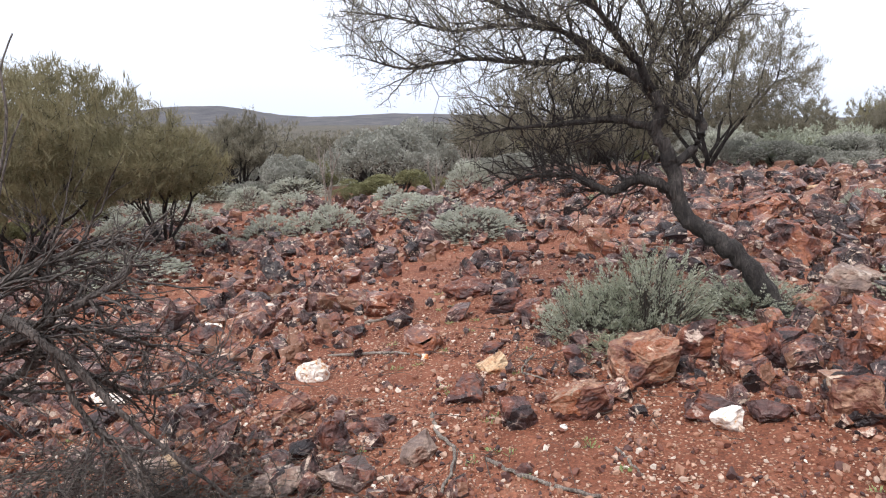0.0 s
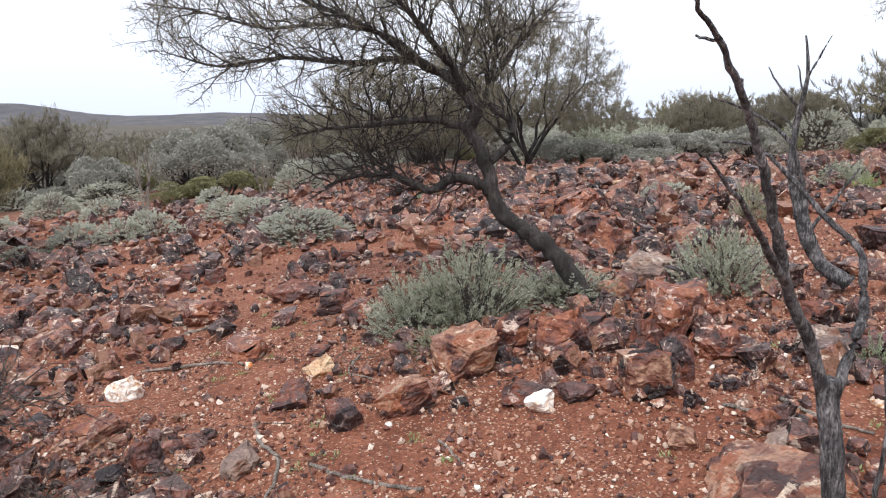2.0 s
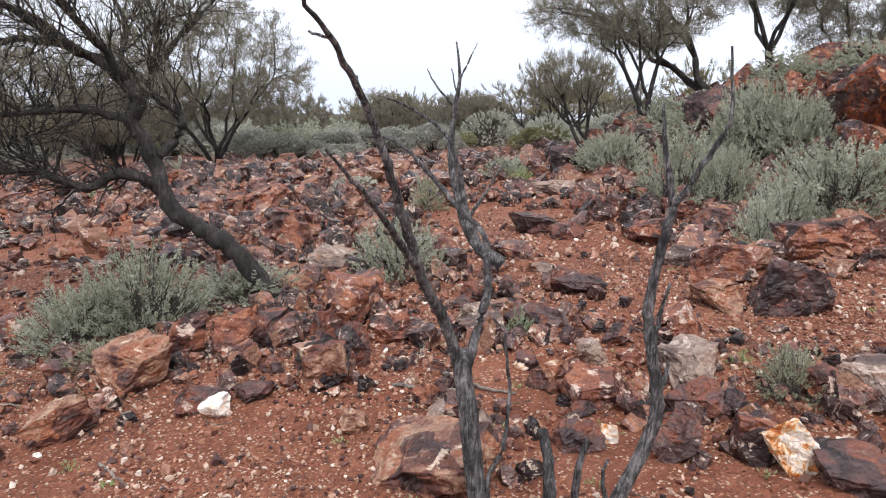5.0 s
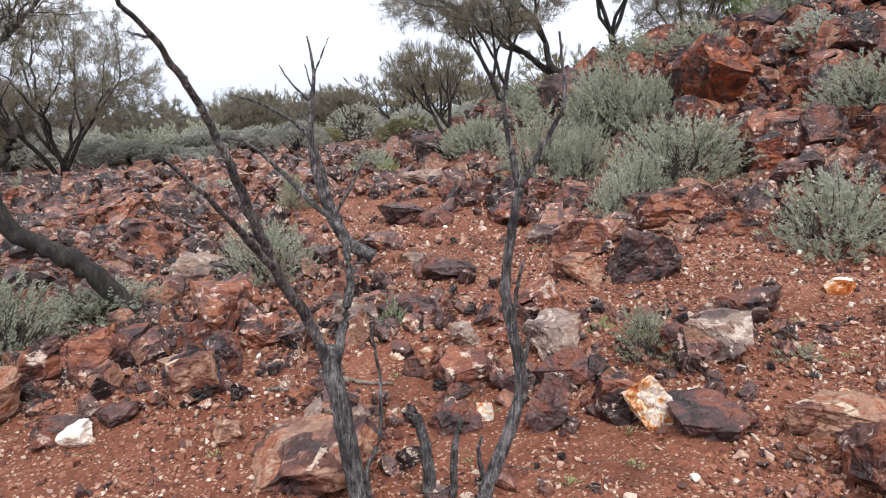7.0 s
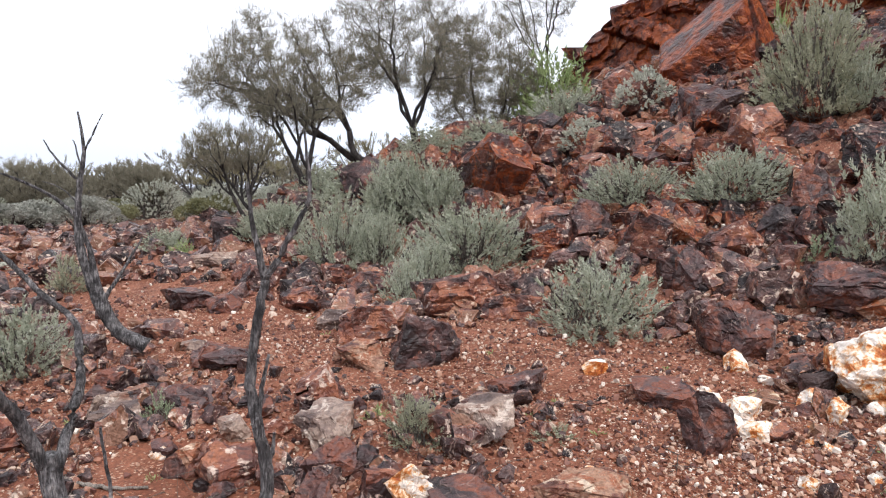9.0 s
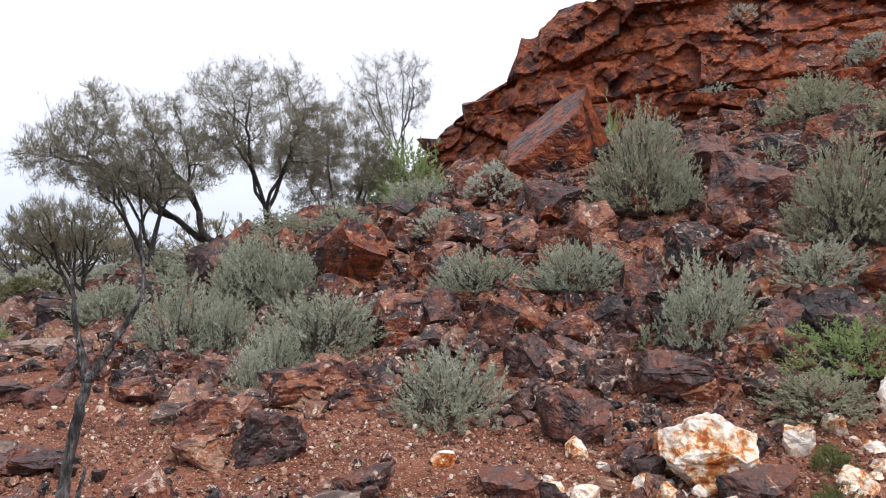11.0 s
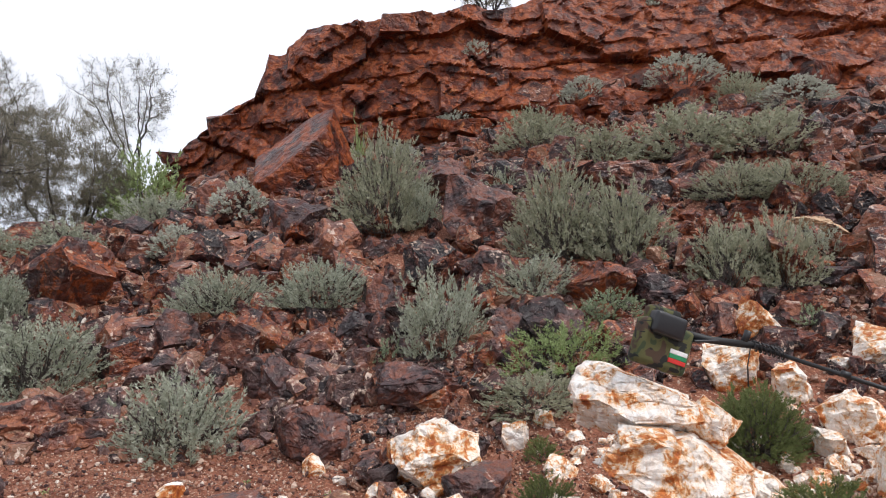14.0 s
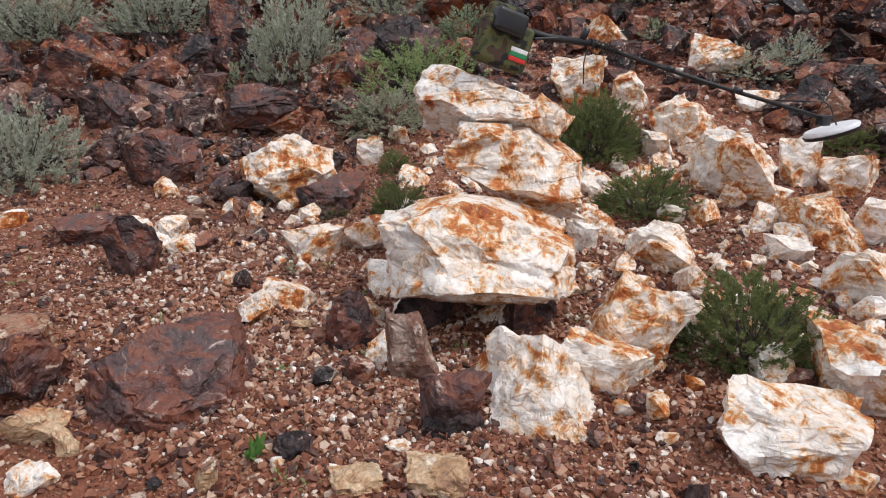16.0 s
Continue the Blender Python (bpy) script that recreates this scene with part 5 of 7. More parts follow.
BUSH_L_0 = [(6.98, -2.24, 0.62, 0.27), (7.02, -0.19, 0.33, 0.21), (6.39, -3.85, 0.29, 0.15), (3.09, 2.91, 0.2, 0.2), (3.85, -0.56, 0.13, 0.06), (6.4, -3.82, 0.3, 0.18), (2.61, 12.07, 0.37, 0.22)]
BUSH_G_0 = [(6.41, -1.71, 0.9, 0.45), (3.58, 1.82, 0.14, 0.12), (5.71, 7.51, 0.2, 0.25), (7.25, 7.49, 0.39, 0.22), (6.92, 7.09, 0.44, 0.21)]
BUSH_H_0 = [(2.6, -2.25, 0.51, 0.38), (5.02, -2.66, 0.61, 0.45), (4.18, -2.62, 0.52, 0.29), (4.52, -1.2, 0.36, 0.24), (5.16, -1.29, 0.24, 0.21), (4.45, -4.26, 0.44, 0.2), (4.61, -0.82, 0.23, 0.1)]
BUSH_W_0 = [(2.38, -0.41, 0.09, 0.12)]
for kind, lists in (("s", (ROCK_S_0,)), ("r", (ROCK_R_0, ROCK_R_1, ROCK_R_2, ROCK_R_3,)), ("d", (ROCK_D_0, ROCK_D_1, ROCK_D_2, ROCK_D_3,)), ("t", (ROCK_T_0,)), ("g", (ROCK_G_0,)), ("b", (ROCK_B_0,)), ("q", (ROCK_Q_0, ROCK_Q_1, ROCK_Q_2,)), ("white", (ROCK_WHITE_0,))):
    for group in lists:
        for x, y, w, h, lean in group:
            rock(kind, x, y, w, h, lean)

# the great boulder on the slope
def wedge_boulder():
    """A pointed boulder with one long slanting face."""
    v, f = BALLS[5]
    planes = np.array([(-0.40, 0.55, 0.72, 0.20), (-0.96, -0.10, -0.20, 0.42), (-0.35, -0.90, 0.25, 0.45), (0.9, 0.0, 0.4, 0.5), (0.1, 0.95, -0.3, 0.62), (0.5, -0.5, 0.7, 0.62), (-0.7, 0.5, -0.5, 0.6)])
    n = unit(planes[:, :3])
    k = np.clip(v @ n.T, 1e-6, None) / planes[:, 3]
    v = v / np.maximum(k.max(axis=1), 1.0)[:, None]
    v = v + unit(v) * (0.010 * solid_noise(v * 5, 3) + 0.010 * solid_noise(v * 13, 4) + 0.05 * np.minimum(np.abs(solid_noise(v * 2.2, 5)), 0.25))[:, None]
    me = mesh_of("boulder", v, f, LEDGE)
    me.set_sharp_from_angle(angle=radians(22))
    return me


big = new("boulder", wedge_boulder())
big.matrix_world = pose(14.5, 1.75, float(ground_z(14.4, 1.75)) + 0.55, 0, 0, 8) @ Matrix.Diagonal((1.6, 1.6, 1.9, 1))
tagged(big, "large rust-red boulder with a slanting pale face", "rock", "boulders")

# the cairn of three quartz slabs: width, depth, height, pose, tilt to the side, and the faces struck off each block
CAIRN = (
    (0.86, 0.66, 0.44, (3.10, -1.30, 0.50), 6, 5, [(-0.80, -0.55, 0.05, 0.40), (0.10, -0.72, 0.50, 0.33), (0.05, -0.50, -0.80, 0.38), (0.80, -0.45, 0.10, 0.46), (-0.55, -0.05, 0.75, 0.46), (0.60, -0.1, -0.75, 0.46), (-0.40, 0.20, -0.85, 0.50), (0.50, -0.1, 0.80, 0.42)]),
    (0.72, 0.52, 0.40, (3.58, -1.59, 0.75), 5, 8, [(-0.20, -0.85, 0.30, 0.34), (0.45, -0.75, 0.35, 0.40), (-0.62, -0.15, -0.75, 0.27), (0.90, -0.10, 0.10, 0.46), (-0.80, 0.05, 0.35, 0.44), (0.70, -0.10, 0.70, 0.42), (0.0, -0.60, -0.78, 0.42), (-0.35, -0.1, 0.90, 0.44)]),
    (0.66, 0.48, 0.35, (3.82, -1.51, 1.05), 2, 12, [(-0.75, -0.35, 0.55, 0.42), (0.20, -0.88, 0.30, 0.36), (0.50, -0.05, 0.85, 0.27), (0.85, -0.30, 0.20, 0.46), (-0.65, -0.40, -0.60, 0.40), (0.30, -0.50, -0.80, 0.44), (-0.10, -0.60, 0.75, 0.42)]),
    (0.22, 0.24, 0.20, (3.68, -1.80, 0.96), 38, 15, [(-0.60, -0.60, 0.50, 0.40), (0.60, -0.50, 0.50, 0.42), (0.20, -0.70, -0.60, 0.42), (0.70, 0.20, -0.50, 0.45)]),
    (0.26, 0.24, 0.12, (3.55, -1.46, 0.92), 4, 19, [(-0.60, -0.60, 0.50, 0.40), (0.60, -0.50, 0.50, 0.42), (0.20, -0.70, -0.60, 0.42), (0.70, 0.20, -0.50, 0.45)]),
)


def shaped_rock(name, w, d, h, place, tilt, seed, planes, material, label, group):
    """A rock whose main faces are given: width, depth, height, place of its middle, tilt to the side, and the faces struck off the block."""
    ob = new(name, rock_mesh(name, seed, material, 4, 26, wear=0.05, steps=2, planes=planes, chip=0.5))
    x, y, z = place
    ob.matrix_world = pose(x, y, z, 0, 0, -math.degrees(math.atan2(x - 0.44, y + 0.58))) @ pose(0, 0, 0, -4, tilt, 0) @ Matrix.Diagonal((w, d, h, 1))
    tagged(ob, label, "rock", group)


for w, d, h, place, tilt, seed, planes in CAIRN:
    shaped_rock("quartz_slab", w, d, h, place, tilt, seed, planes, ROCKS["q"], "rust-stained white quartz slab stacked in a cairn", "cairn of quartz slabs")
shaped_rock("rock", 0.60, 0.50, 0.46, (2.76, -0.13, 0.20), 8, 23, [(-0.05, -0.55, 0.83, 0.30), (-0.75, -0.45, 0.30, 0.42), (0.80, -0.35, 0.40, 0.40), (0.20, -0.95, 0.10, 0.45), (-0.35, -0.90, -0.10, 0.44), (-0.60, 0.30, 0.70, 0.46)], ROCKS["d"], "large flat-faced plum-brown ironstone rock by the gravel", "dark rocks")
shaped_rock("quartz_rock", 0.50, 0.42, 0.50, (2.50, -1.33, 0.15), 4, 27, [(-0.75, -0.30, 0.60, 0.28), (0.75, -0.25, 0.55, 0.30), (-0.20, -0.95, 0.25, 0.38), (0.55, -0.80, 0.25, 0.40), (-0.80, -0.50, -0.20, 0.44), (0.10, 0.60, 0.75, 0.40)], ROCKS["q"], "pointed quartz boulder streaked with rust on the gravel", "quartz rocks")
shaped_rock("quartz_rock", 0.62, 0.52, 0.48, (5.0, -0.58, 0.55), -4, 31, [(-0.70, -0.50, 0.50, 0.42), (0.65, -0.55, 0.50, 0.42), (-0.75, -0.30, -0.55, 0.42), (0.70, -0.40, -0.55, 0.44), (0.0, -0.80, 0.60, 0.42), (-0.45, 0.1, 0.85, 0.44), (0.50, 0.1, 0.82, 0.45), (0.1, -0.95, -0.2, 0.44)], ROCKS["q"], "rounded cream-white quartz boulder with a rusty hollow", "quartz rocks")


# ---- rubble and gravel ----
def scatter(count, near, far, seed, spare=0.0, spots=(), sparse_ok=0):
    """Places over the part of the plan that is seen, thinned on the worn earth; or round given spots."""
    r = np.random.default_rng(seed)
    if spots:
        k = r.integers(0, len(spots), count)
        c = np.array(spots)[k]
        return c[:, 0] + r.normal(0, 1, count) * c[:, 2], c[:, 1] + r.normal(0, 1, count) * c[:, 2], r
    n = int(count * 3)
    rad = np.sqrt(near ** 2 + (far ** 2 - near ** 2) * r.random(n))
    az = np.radians(r.uniform(-38, 138, n))
    x, y = 0.4 + rad * np.sin(az), -0.35 + rad * np.cos(az)
    worn = np.clip(np.minimum((away(x, y, PATHWAY) - 0.3) / 0.55, away(x, y, CLEARING) / 0.8), 0, 1) ** 2
    clump = np.clip(2.2 * soft_noise(x * 0.9, y * 0.9, 9) - 0.1, 0.35, 1)
    scrub = np.clip((21 - np.hypot(x, y)) / 7, 0.06, 1)
    open_flat = np.where((x < 2.5) & (y > 4.4), 0.6, 1.0)
    keep = r.random(n) < np.maximum(worn * clump * scrub * open_flat, spare)
    keep &= x < 16.6 + 0.27 * y
    keep &= (np.hypot((x - 4.1) / 1.7, (y + 2.3) / 1.9) > 1) | (sparse_ok > 0)
    for qx, qy, *_ in ROCK_WHITE_0:
        keep &= np.hypot(x - qx * 0.96, y - qy * 0.96) > 0.3
    return x[keep][:count], y[keep][:count], r


def heap(name, count, near, far, sizes, level, shapes, material, label, cat, seed, spare=0.0, slope=1.0, flat=(0.6, 1.05), spots=(), where=None):
    """Loose stones as one sheet of small pieces."""
    x, y, r = scatter(count, near, far, seed, spare, spots, 1 if sizes[1] < 0.06 else 0)
    if where is not None:
        inside = where(x, y)
        x, y = x[inside], y[inside]
    n = len(x)
    forms = []
    for i in range(shapes):
        rr = np.random.default_rng(seed * 50 + i)
        forms.append(hewn(rr, max(level - 1, 0), 9, 0.33, 0.52, 0.35, 0.05) if level else hewn(rr, 0, 3, 0.32, 0.5, 0.35))
    size = sizes[0] * (sizes[1] / sizes[0]) ** (r.random(n) ** 1.8)
    s = 0.913 * x - 0.41 * y - 5.4
    size = size * np.where(s > 0.3, slope, 1.0)
    squash = r.uniform(*flat, n)
    yaw = r.uniform(0, 2 * np.pi, n)
    tilt = r.normal(0, 0.5, n)
    z = ground_z(x, y) + size * squash * 0.22
    vs, fs, at = [], [], 0
    pick = r.integers(0, shapes, n)
    for i in range(shapes):
        k = np.where(pick == i)[0]
        if not len(k):
            continue
        v, f = forms[i]
        p = v[None] * np.stack((size[k], size[k] * r.uniform(0.6, 1.0, len(k)), size[k] * squash[k]), -1)[:, None]
        c, sn = np.cos(tilt[k])[:, None], np.sin(tilt[k])[:, None]
        p = np.stack((p[..., 0] * c - p[..., 2] * sn, p[..., 1], p[..., 0] * sn + p[..., 2] * c), -1)
        c, sn = np.cos(yaw[k])[:, None], np.sin(yaw[k])[:, None]
        p = np.stack((p[..., 0] * c - p[..., 1] * sn + x[k][:, None], p[..., 0] * sn + p[..., 1] * c + y[k][:, None], p[..., 2] + z[k][:, None]), -1)
        vs.append(p.reshape(-1, 3))
        fs.append((f[None] + (np.arange(len(k)) * len(v))[:, None, None] + at).reshape(-1, 3))
        at += len(k) * len(v)
    me = mesh_of(name, np.concatenate(vs), np.concatenate(fs), material, level >= 3)
    if level >= 3:
        me.set_sharp_from_angle(angle=radians(26))
    tagged(new(name, me), label, cat, kind="stuff")


heap("broken_rocks", 330, 2.8, 6.0, (0.08, 0.26), 3, 16, RUBBLE, "mauve and rust-red broken rocks beside the path", "rocks", 13)
sx, sy, sr = scatter(70, 2.8, 5.0, 3)
for x, y in zip(sx, sy):
    w = 0.08 * 3.6 ** float(sr.random() ** 1.7)
    rock("rdrdsrdgrd"[sr.integers(10)], float(x), float(y), w, w * float(sr.uniform(0.4, 0.85)), float(sr.normal(0, 10)))


def on_slope(x, y):
    return 0.913 * x - 0.41 * y - 5.4 > 0.2 + 1.2 * soft_noise(x * 1.3, y * 1.3, 21)


for stone, words, side in ((RUBBLE, "mauve and rust-red broken rocks strewn over the flat", False), (SLOPE_RUBBLE, "dark and rust-red broken rocks heaped on the slope", True)):
    heap("broken_rocks", 2200, 5.6, 9.5, (0.10, 0.36), 2, 16, stone, words, "rocks", 11, 0.0, 1.1, where=lambda x, y: on_slope(x, y) == side)
    heap("broken_rocks", 4600, 9.5, 19.0, (0.12, 0.46), 2, 14, stone, words, "rocks", 8, 0.0, 1.15, where=lambda x, y: on_slope(x, y) == side)
# larger rocks fallen down the slope
sx, sy, sr = scatter(900, 6.0, 17.0, 15)
fallen = [(float(x), float(y)) for x, y in zip(sx, sy) if 0.4 < 0.913 * x - 0.41 * y - 5.4 < 9.5 and 0.41 * x + 0.913 * y < 11][:36]
for x, y in fallen:
    w = 0.32 * 2.9 ** float(sr.random() ** 1.8)
    rock("drdrd"[sr.integers(5)], x, y, w, w * float(sr.uniform(0.5, 0.85)))
heap("fallen_rocks", 300, 6.5, 17.0, (0.34, 0.90), 3, 16, SLOPE_RUBBLE, "rust-red and dark rocks fallen down the slope", "rocks", 16, 0.0, 1.0, where=lambda x, y: (0.913 * x - 0.41 * y > 5.8) & (0.41 * x + 0.913 * y < 11))
heap("rock_rubble", 4600, 1.8, 8.0, (0.04, 0.12), 2, 12, RUBBLE, "smaller broken ironstone pieces between the rocks", "rubble", 4, 0.05, 1.3)
heap("rock_rubble", 4800, 9.0, 17.0, (0.06, 0.14), 1, 12, SLOPE_RUBBLE, "smaller broken ironstone pieces up the slope", "rubble", 9, 0.02, 1.4)
heap("small_stones", 16000, 1.2, 8.0, (0.016, 0.05), 1, 8, GRAVEL, "small mixed stones on red earth", "stones", 5, 0.45)
heap("small_stones", 15000, 6.0, 15.0, (0.03, 0.09), 0, 8, GRAVEL, "small pale and rusty stones over the flat and the slope", "stones", 19, 0.35)
heap("gravel", 38000, 1.0, 5.6, (0.009, 0.030), 0, 5, GRAVEL, "pale and rusty gravel on red earth", "gravel", 6, 0.9)
heap("path_gravel", 5200, 1, 2, (0.010, 0.045), 1, 8, GRAVEL, "pinkish stone chips on the worn path", "gravel", 18, spots=((5.1, 5.2, 0.5), (4.9, 3.6, 0.5), (5.3, 2.2, 0.55), (5.25, 0.9, 0.6), (4.3, 0.2, 0.5), (3.4, -0.4, 0.5), (1.2, 3.0, 0.6), (0.3, 4.2, 0.8)))
heap("coarse_gravel", 15000, 1, 2, (0.010, 0.040), 0, 8, RUST_GRAVEL, "rusty and brown gravel spread below the cairn", "gravel", 27, spots=((2.3, -0.5, 0.35), (2.8, -0.2, 0.45), (2.1, -1.1, 0.35), (3.3, 0.2, 0.5), (3.3, -0.6, 0.4), (2.4, -1.9, 0.4), (2.9, -2.5, 0.5)))
heap("quartz_gravel", 20000, 1, 2, (0.006, 0.032), 1, 6, PALE_GRAVEL, "white quartz chips round the cairn", "gravel", 7, spots=((3.5, -0.4, 0.45), (3.0, -0.5, 0.35), (2.7, -0.8, 0.35), (4.2, -0.1, 0.4), (3.2, -1.6, 0.7), (2.5, -1.7, 0.5), (4.4, -2.6, 0.6)))

heap("quartz_rubble", 480, 1, 2, (0.04, 0.24), 2, 12, QUARTZ_RUBBLE, "broken white and rusty quartz pieces round the cairn", "rubble", 14, flat=(0.55, 0.9), spots=((3.3, -2.2, 0.35), (3.9, -2.3, 0.5), (4.4, -2.6, 0.5), (3.2, -1.0, 0.3), (4.5, -1.5, 0.35), (3.0, -2.7, 0.4), (4.6, -0.3, 0.3), (3.7, -3.2, 0.4), (4.8, -2.3, 0.45), (5.1, -3.0, 0.5), (4.3, -3.4, 0.5), (5.2, -1.9, 0.35)))

# ---- shrubs ----
for kind, lists in (("a", (BUSH_A_0, BUSH_A_1,)), ("p", (BUSH_P_0, BUSH_P_1,)), ("c", (BUSH_C_0,)), ("l", (BUSH_L_0,)), ("g", (BUSH_G_0,)), ("h", (BUSH_H_0,)), ("w", (BUSH_W_0,))):
    for group in lists:
        for x, y, w, h in group:
            bush(kind, x, y, w, h)

# ---- trees ----
HERO = [
    [(2.28, 4.71, 0.18, 0.076), (2.13, 4.78, 0.42, 0.072), (2.02, 4.83, 0.57, 0.068), (1.86, 4.9, 0.68, 0.064), (1.73, 4.96, 0.78, 0.06), (1.64, 5.0, 0.94, 0.056), (1.61, 5.01, 1.12, 0.052), (1.55, 5.03, 1.28, 0.048), (1.48, 5.06, 1.4, 0.044), (1.51, 5.05, 1.54, 0.04), (1.47, 5.07, 1.66, 0.036)],
    [(1.63, 5.0, 0.96, 0.045), (1.5, 4.99, 1.04, 0.04), (1.35, 5.0, 1.07, 0.035), (1.17, 5.01, 0.99, 0.03), (1.03, 5.01, 1.04, 0.025), (0.86, 5.03, 1.09, 0.02), (0.66, 5.05, 1.09, 0.015), (0.42, 5.09, 1.01, 0.01)],
    [(1.48, 5.06, 1.4, 0.032), (1.28, 5.04, 1.47, 0.027), (1.04, 5.04, 1.47, 0.022), (0.77, 5.05, 1.44, 0.016), (0.46, 5.08, 1.42, 0.011), (0.22, 5.07, 1.37, 0.006)],
    [(1.51, 5.05, 1.56, 0.042), (1.41, 5.14, 1.72, 0.037), (1.27, 5.25, 1.84, 0.032), (1.02, 5.41, 1.92, 0.027), (0.75, 5.57, 1.9, 0.021), (0.2, 5.86, 1.96, 0.016), (-0.32, 6.14, 1.91, 0.011), (-0.67, 6.34, 2.0, 0.006)],
    [(1.47, 5.07, 1.66, 0.034), (1.29, 4.99, 1.9, 0.028), (1.11, 4.9, 2.08, 0.022), (0.94, 4.81, 2.24, 0.016), (0.77, 4.72, 2.46, 0.01)],
    [(1.25, 5.16, 1.83, 0.028), (0.93, 5.17, 2.03, 0.022), (0.61, 5.17, 2.19, 0.017), (0.3, 5.18, 2.3, 0.011), (-0.06, 5.19, 2.46, 0.006)],
    [(1.62, 5.0, 1.14, 0.034), (1.76, 5.0, 1.33, 0.031), (1.8, 5.03, 1.47, 0.028), (1.71, 5.13, 1.53, 0.025), (1.65, 5.21, 1.66, 0.022), (1.72, 5.23, 1.92, 0.019), (1.73, 5.28, 2.08, 0.016), (1.68, 5.36, 2.32, 0.013), (1.63, 5.44, 2.61, 0.01)],
    [(1.69, 5.19, 1.76, 0.022), (1.88, 5.29, 2.0, 0.017), (2.1, 5.37, 2.21, 0.011), (2.32, 5.46, 2.43, 0.006)],
    [(1.06, 5.14, 1.03, 0.012), (0.9, 5.16, 1.13, 0.01), (0.77, 5.16, 1.25, 0.008), (0.97, 5.02, 1.35, 0.006), (1.06, 4.92, 1.43, 0.004)],
    [(1.53, 5.15, 1.41, 0.03), (1.62, 5.29, 1.57, 0.026), (1.54, 5.5, 1.82, 0.021), (1.61, 5.64, 2.12, 0.017), (1.53, 5.85, 2.4, 0.012), (1.6, 6.0, 2.69, 0.008)],
    [(1.24, 5.28, 1.86, 0.022), (0.94, 5.5, 2.11, 0.019), (0.5, 5.78, 2.21, 0.015), (0.06, 6.06, 2.2, 0.012), (-0.47, 6.38, 2.36, 0.008), (-0.95, 6.68, 2.45, 0.005)],
]
BURNT_A = [
    [(1.78, 1.65, 0.01, 0.046), (1.76, 1.67, 0.16, 0.04), (1.73, 1.69, 0.45, 0.039), (1.71, 1.71, 0.65, 0.037), (1.7, 1.72, 0.72, 0.035)],
    [(1.7, 1.72, 0.67, 0.023), (1.61, 1.7, 0.86, 0.021), (1.52, 1.67, 0.98, 0.019), (1.45, 1.63, 1.1, 0.018), (1.38, 1.59, 1.22, 0.016), (1.3, 1.55, 1.38, 0.013), (1.23, 1.52, 1.5, 0.011), (1.16, 1.48, 1.58, 0.01), (1.09, 1.44, 1.65, 0.008), (1.01, 1.4, 1.71, 0.006), (0.95, 1.36, 1.77, 0.004)],
    [(1.47, 1.64, 1.04, 0.015), (1.34, 1.57, 1.17, 0.011), (1.22, 1.49, 1.27, 0.008), (1.07, 1.43, 1.4, 0.004)],
    [(1.72, 1.7, 0.67, 0.02), (1.78, 1.72, 0.79, 0.018), (1.83, 1.74, 0.89, 0.017), (1.86, 1.78, 0.98, 0.015), (1.88, 1.83, 1.08, 0.012), (1.84, 1.92, 1.16, 0.011), (1.78, 2.04, 1.29, 0.009), (1.72, 2.15, 1.39, 0.007), (1.67, 2.26, 1.4, 0.005)],
    [(1.8, 1.63, 0.01, 0.013), (1.78, 1.65, 0.25, 0.011), (1.82, 1.62, 0.38, 0.009), (1.83, 1.61, 0.58, 0.007), (1.81, 1.62, 0.79, 0.005)],
    [(1.09, 1.44, 1.65, 0.005), (1.07, 1.45, 1.65, 0.004), (1.05, 1.47, 1.66, 0.003)],
    [(1.17, 1.47, 1.54, 0.006), (1.18, 1.47, 1.56, 0.004), (1.17, 1.47, 1.57, 0.003)],
]
BURNT_C = [
    [(2.05, 1.31, 0.04, 0.032), (2.03, 1.33, 0.18, 0.028), (2.09, 1.26, 0.44, 0.025), (2.11, 1.23, 0.59, 0.024), (2.09, 1.25, 0.77, 0.021), (2.08, 1.27, 0.9, 0.019), (2.09, 1.25, 1.08, 0.017), (2.11, 1.23, 1.23, 0.015)],
    [(2.11, 1.23, 1.23, 0.015), (2.09, 1.25, 1.37, 0.01), (2.08, 1.27, 1.53, 0.005)],
    [(2.11, 1.23, 1.23, 0.014), (2.14, 1.19, 1.31, 0.011), (2.17, 1.14, 1.42, 0.009), (2.19, 1.12, 1.5, 0.007), (2.18, 1.13, 1.69, 0.004)],
    [(2.09, 1.25, 0.77, 0.011), (2.1, 1.24, 0.89, 0.008), (2.11, 1.22, 1.0, 0.005)],
    [(2.1, 1.24, 0.61, 0.013), (2.12, 1.22, 0.68, 0.009), (2.12, 1.21, 0.75, 0.005)],
]
STUMPS = [
    [(2.02, 1.58, 0.08, 0.027), (2.01, 1.59, 0.3, 0.024), (1.99, 1.61, 0.41, 0.021)],
    [(2.05, 1.5, 0.11, 0.018), (2.06, 1.49, 0.31, 0.014), (2.08, 1.48, 0.4, 0.011)],
    [(2.17, 1.42, 0.05, 0.011), (2.15, 1.44, 0.16, 0.01), (2.14, 1.45, 0.27, 0.008), (2.15, 1.44, 0.32, 0.006)],
]
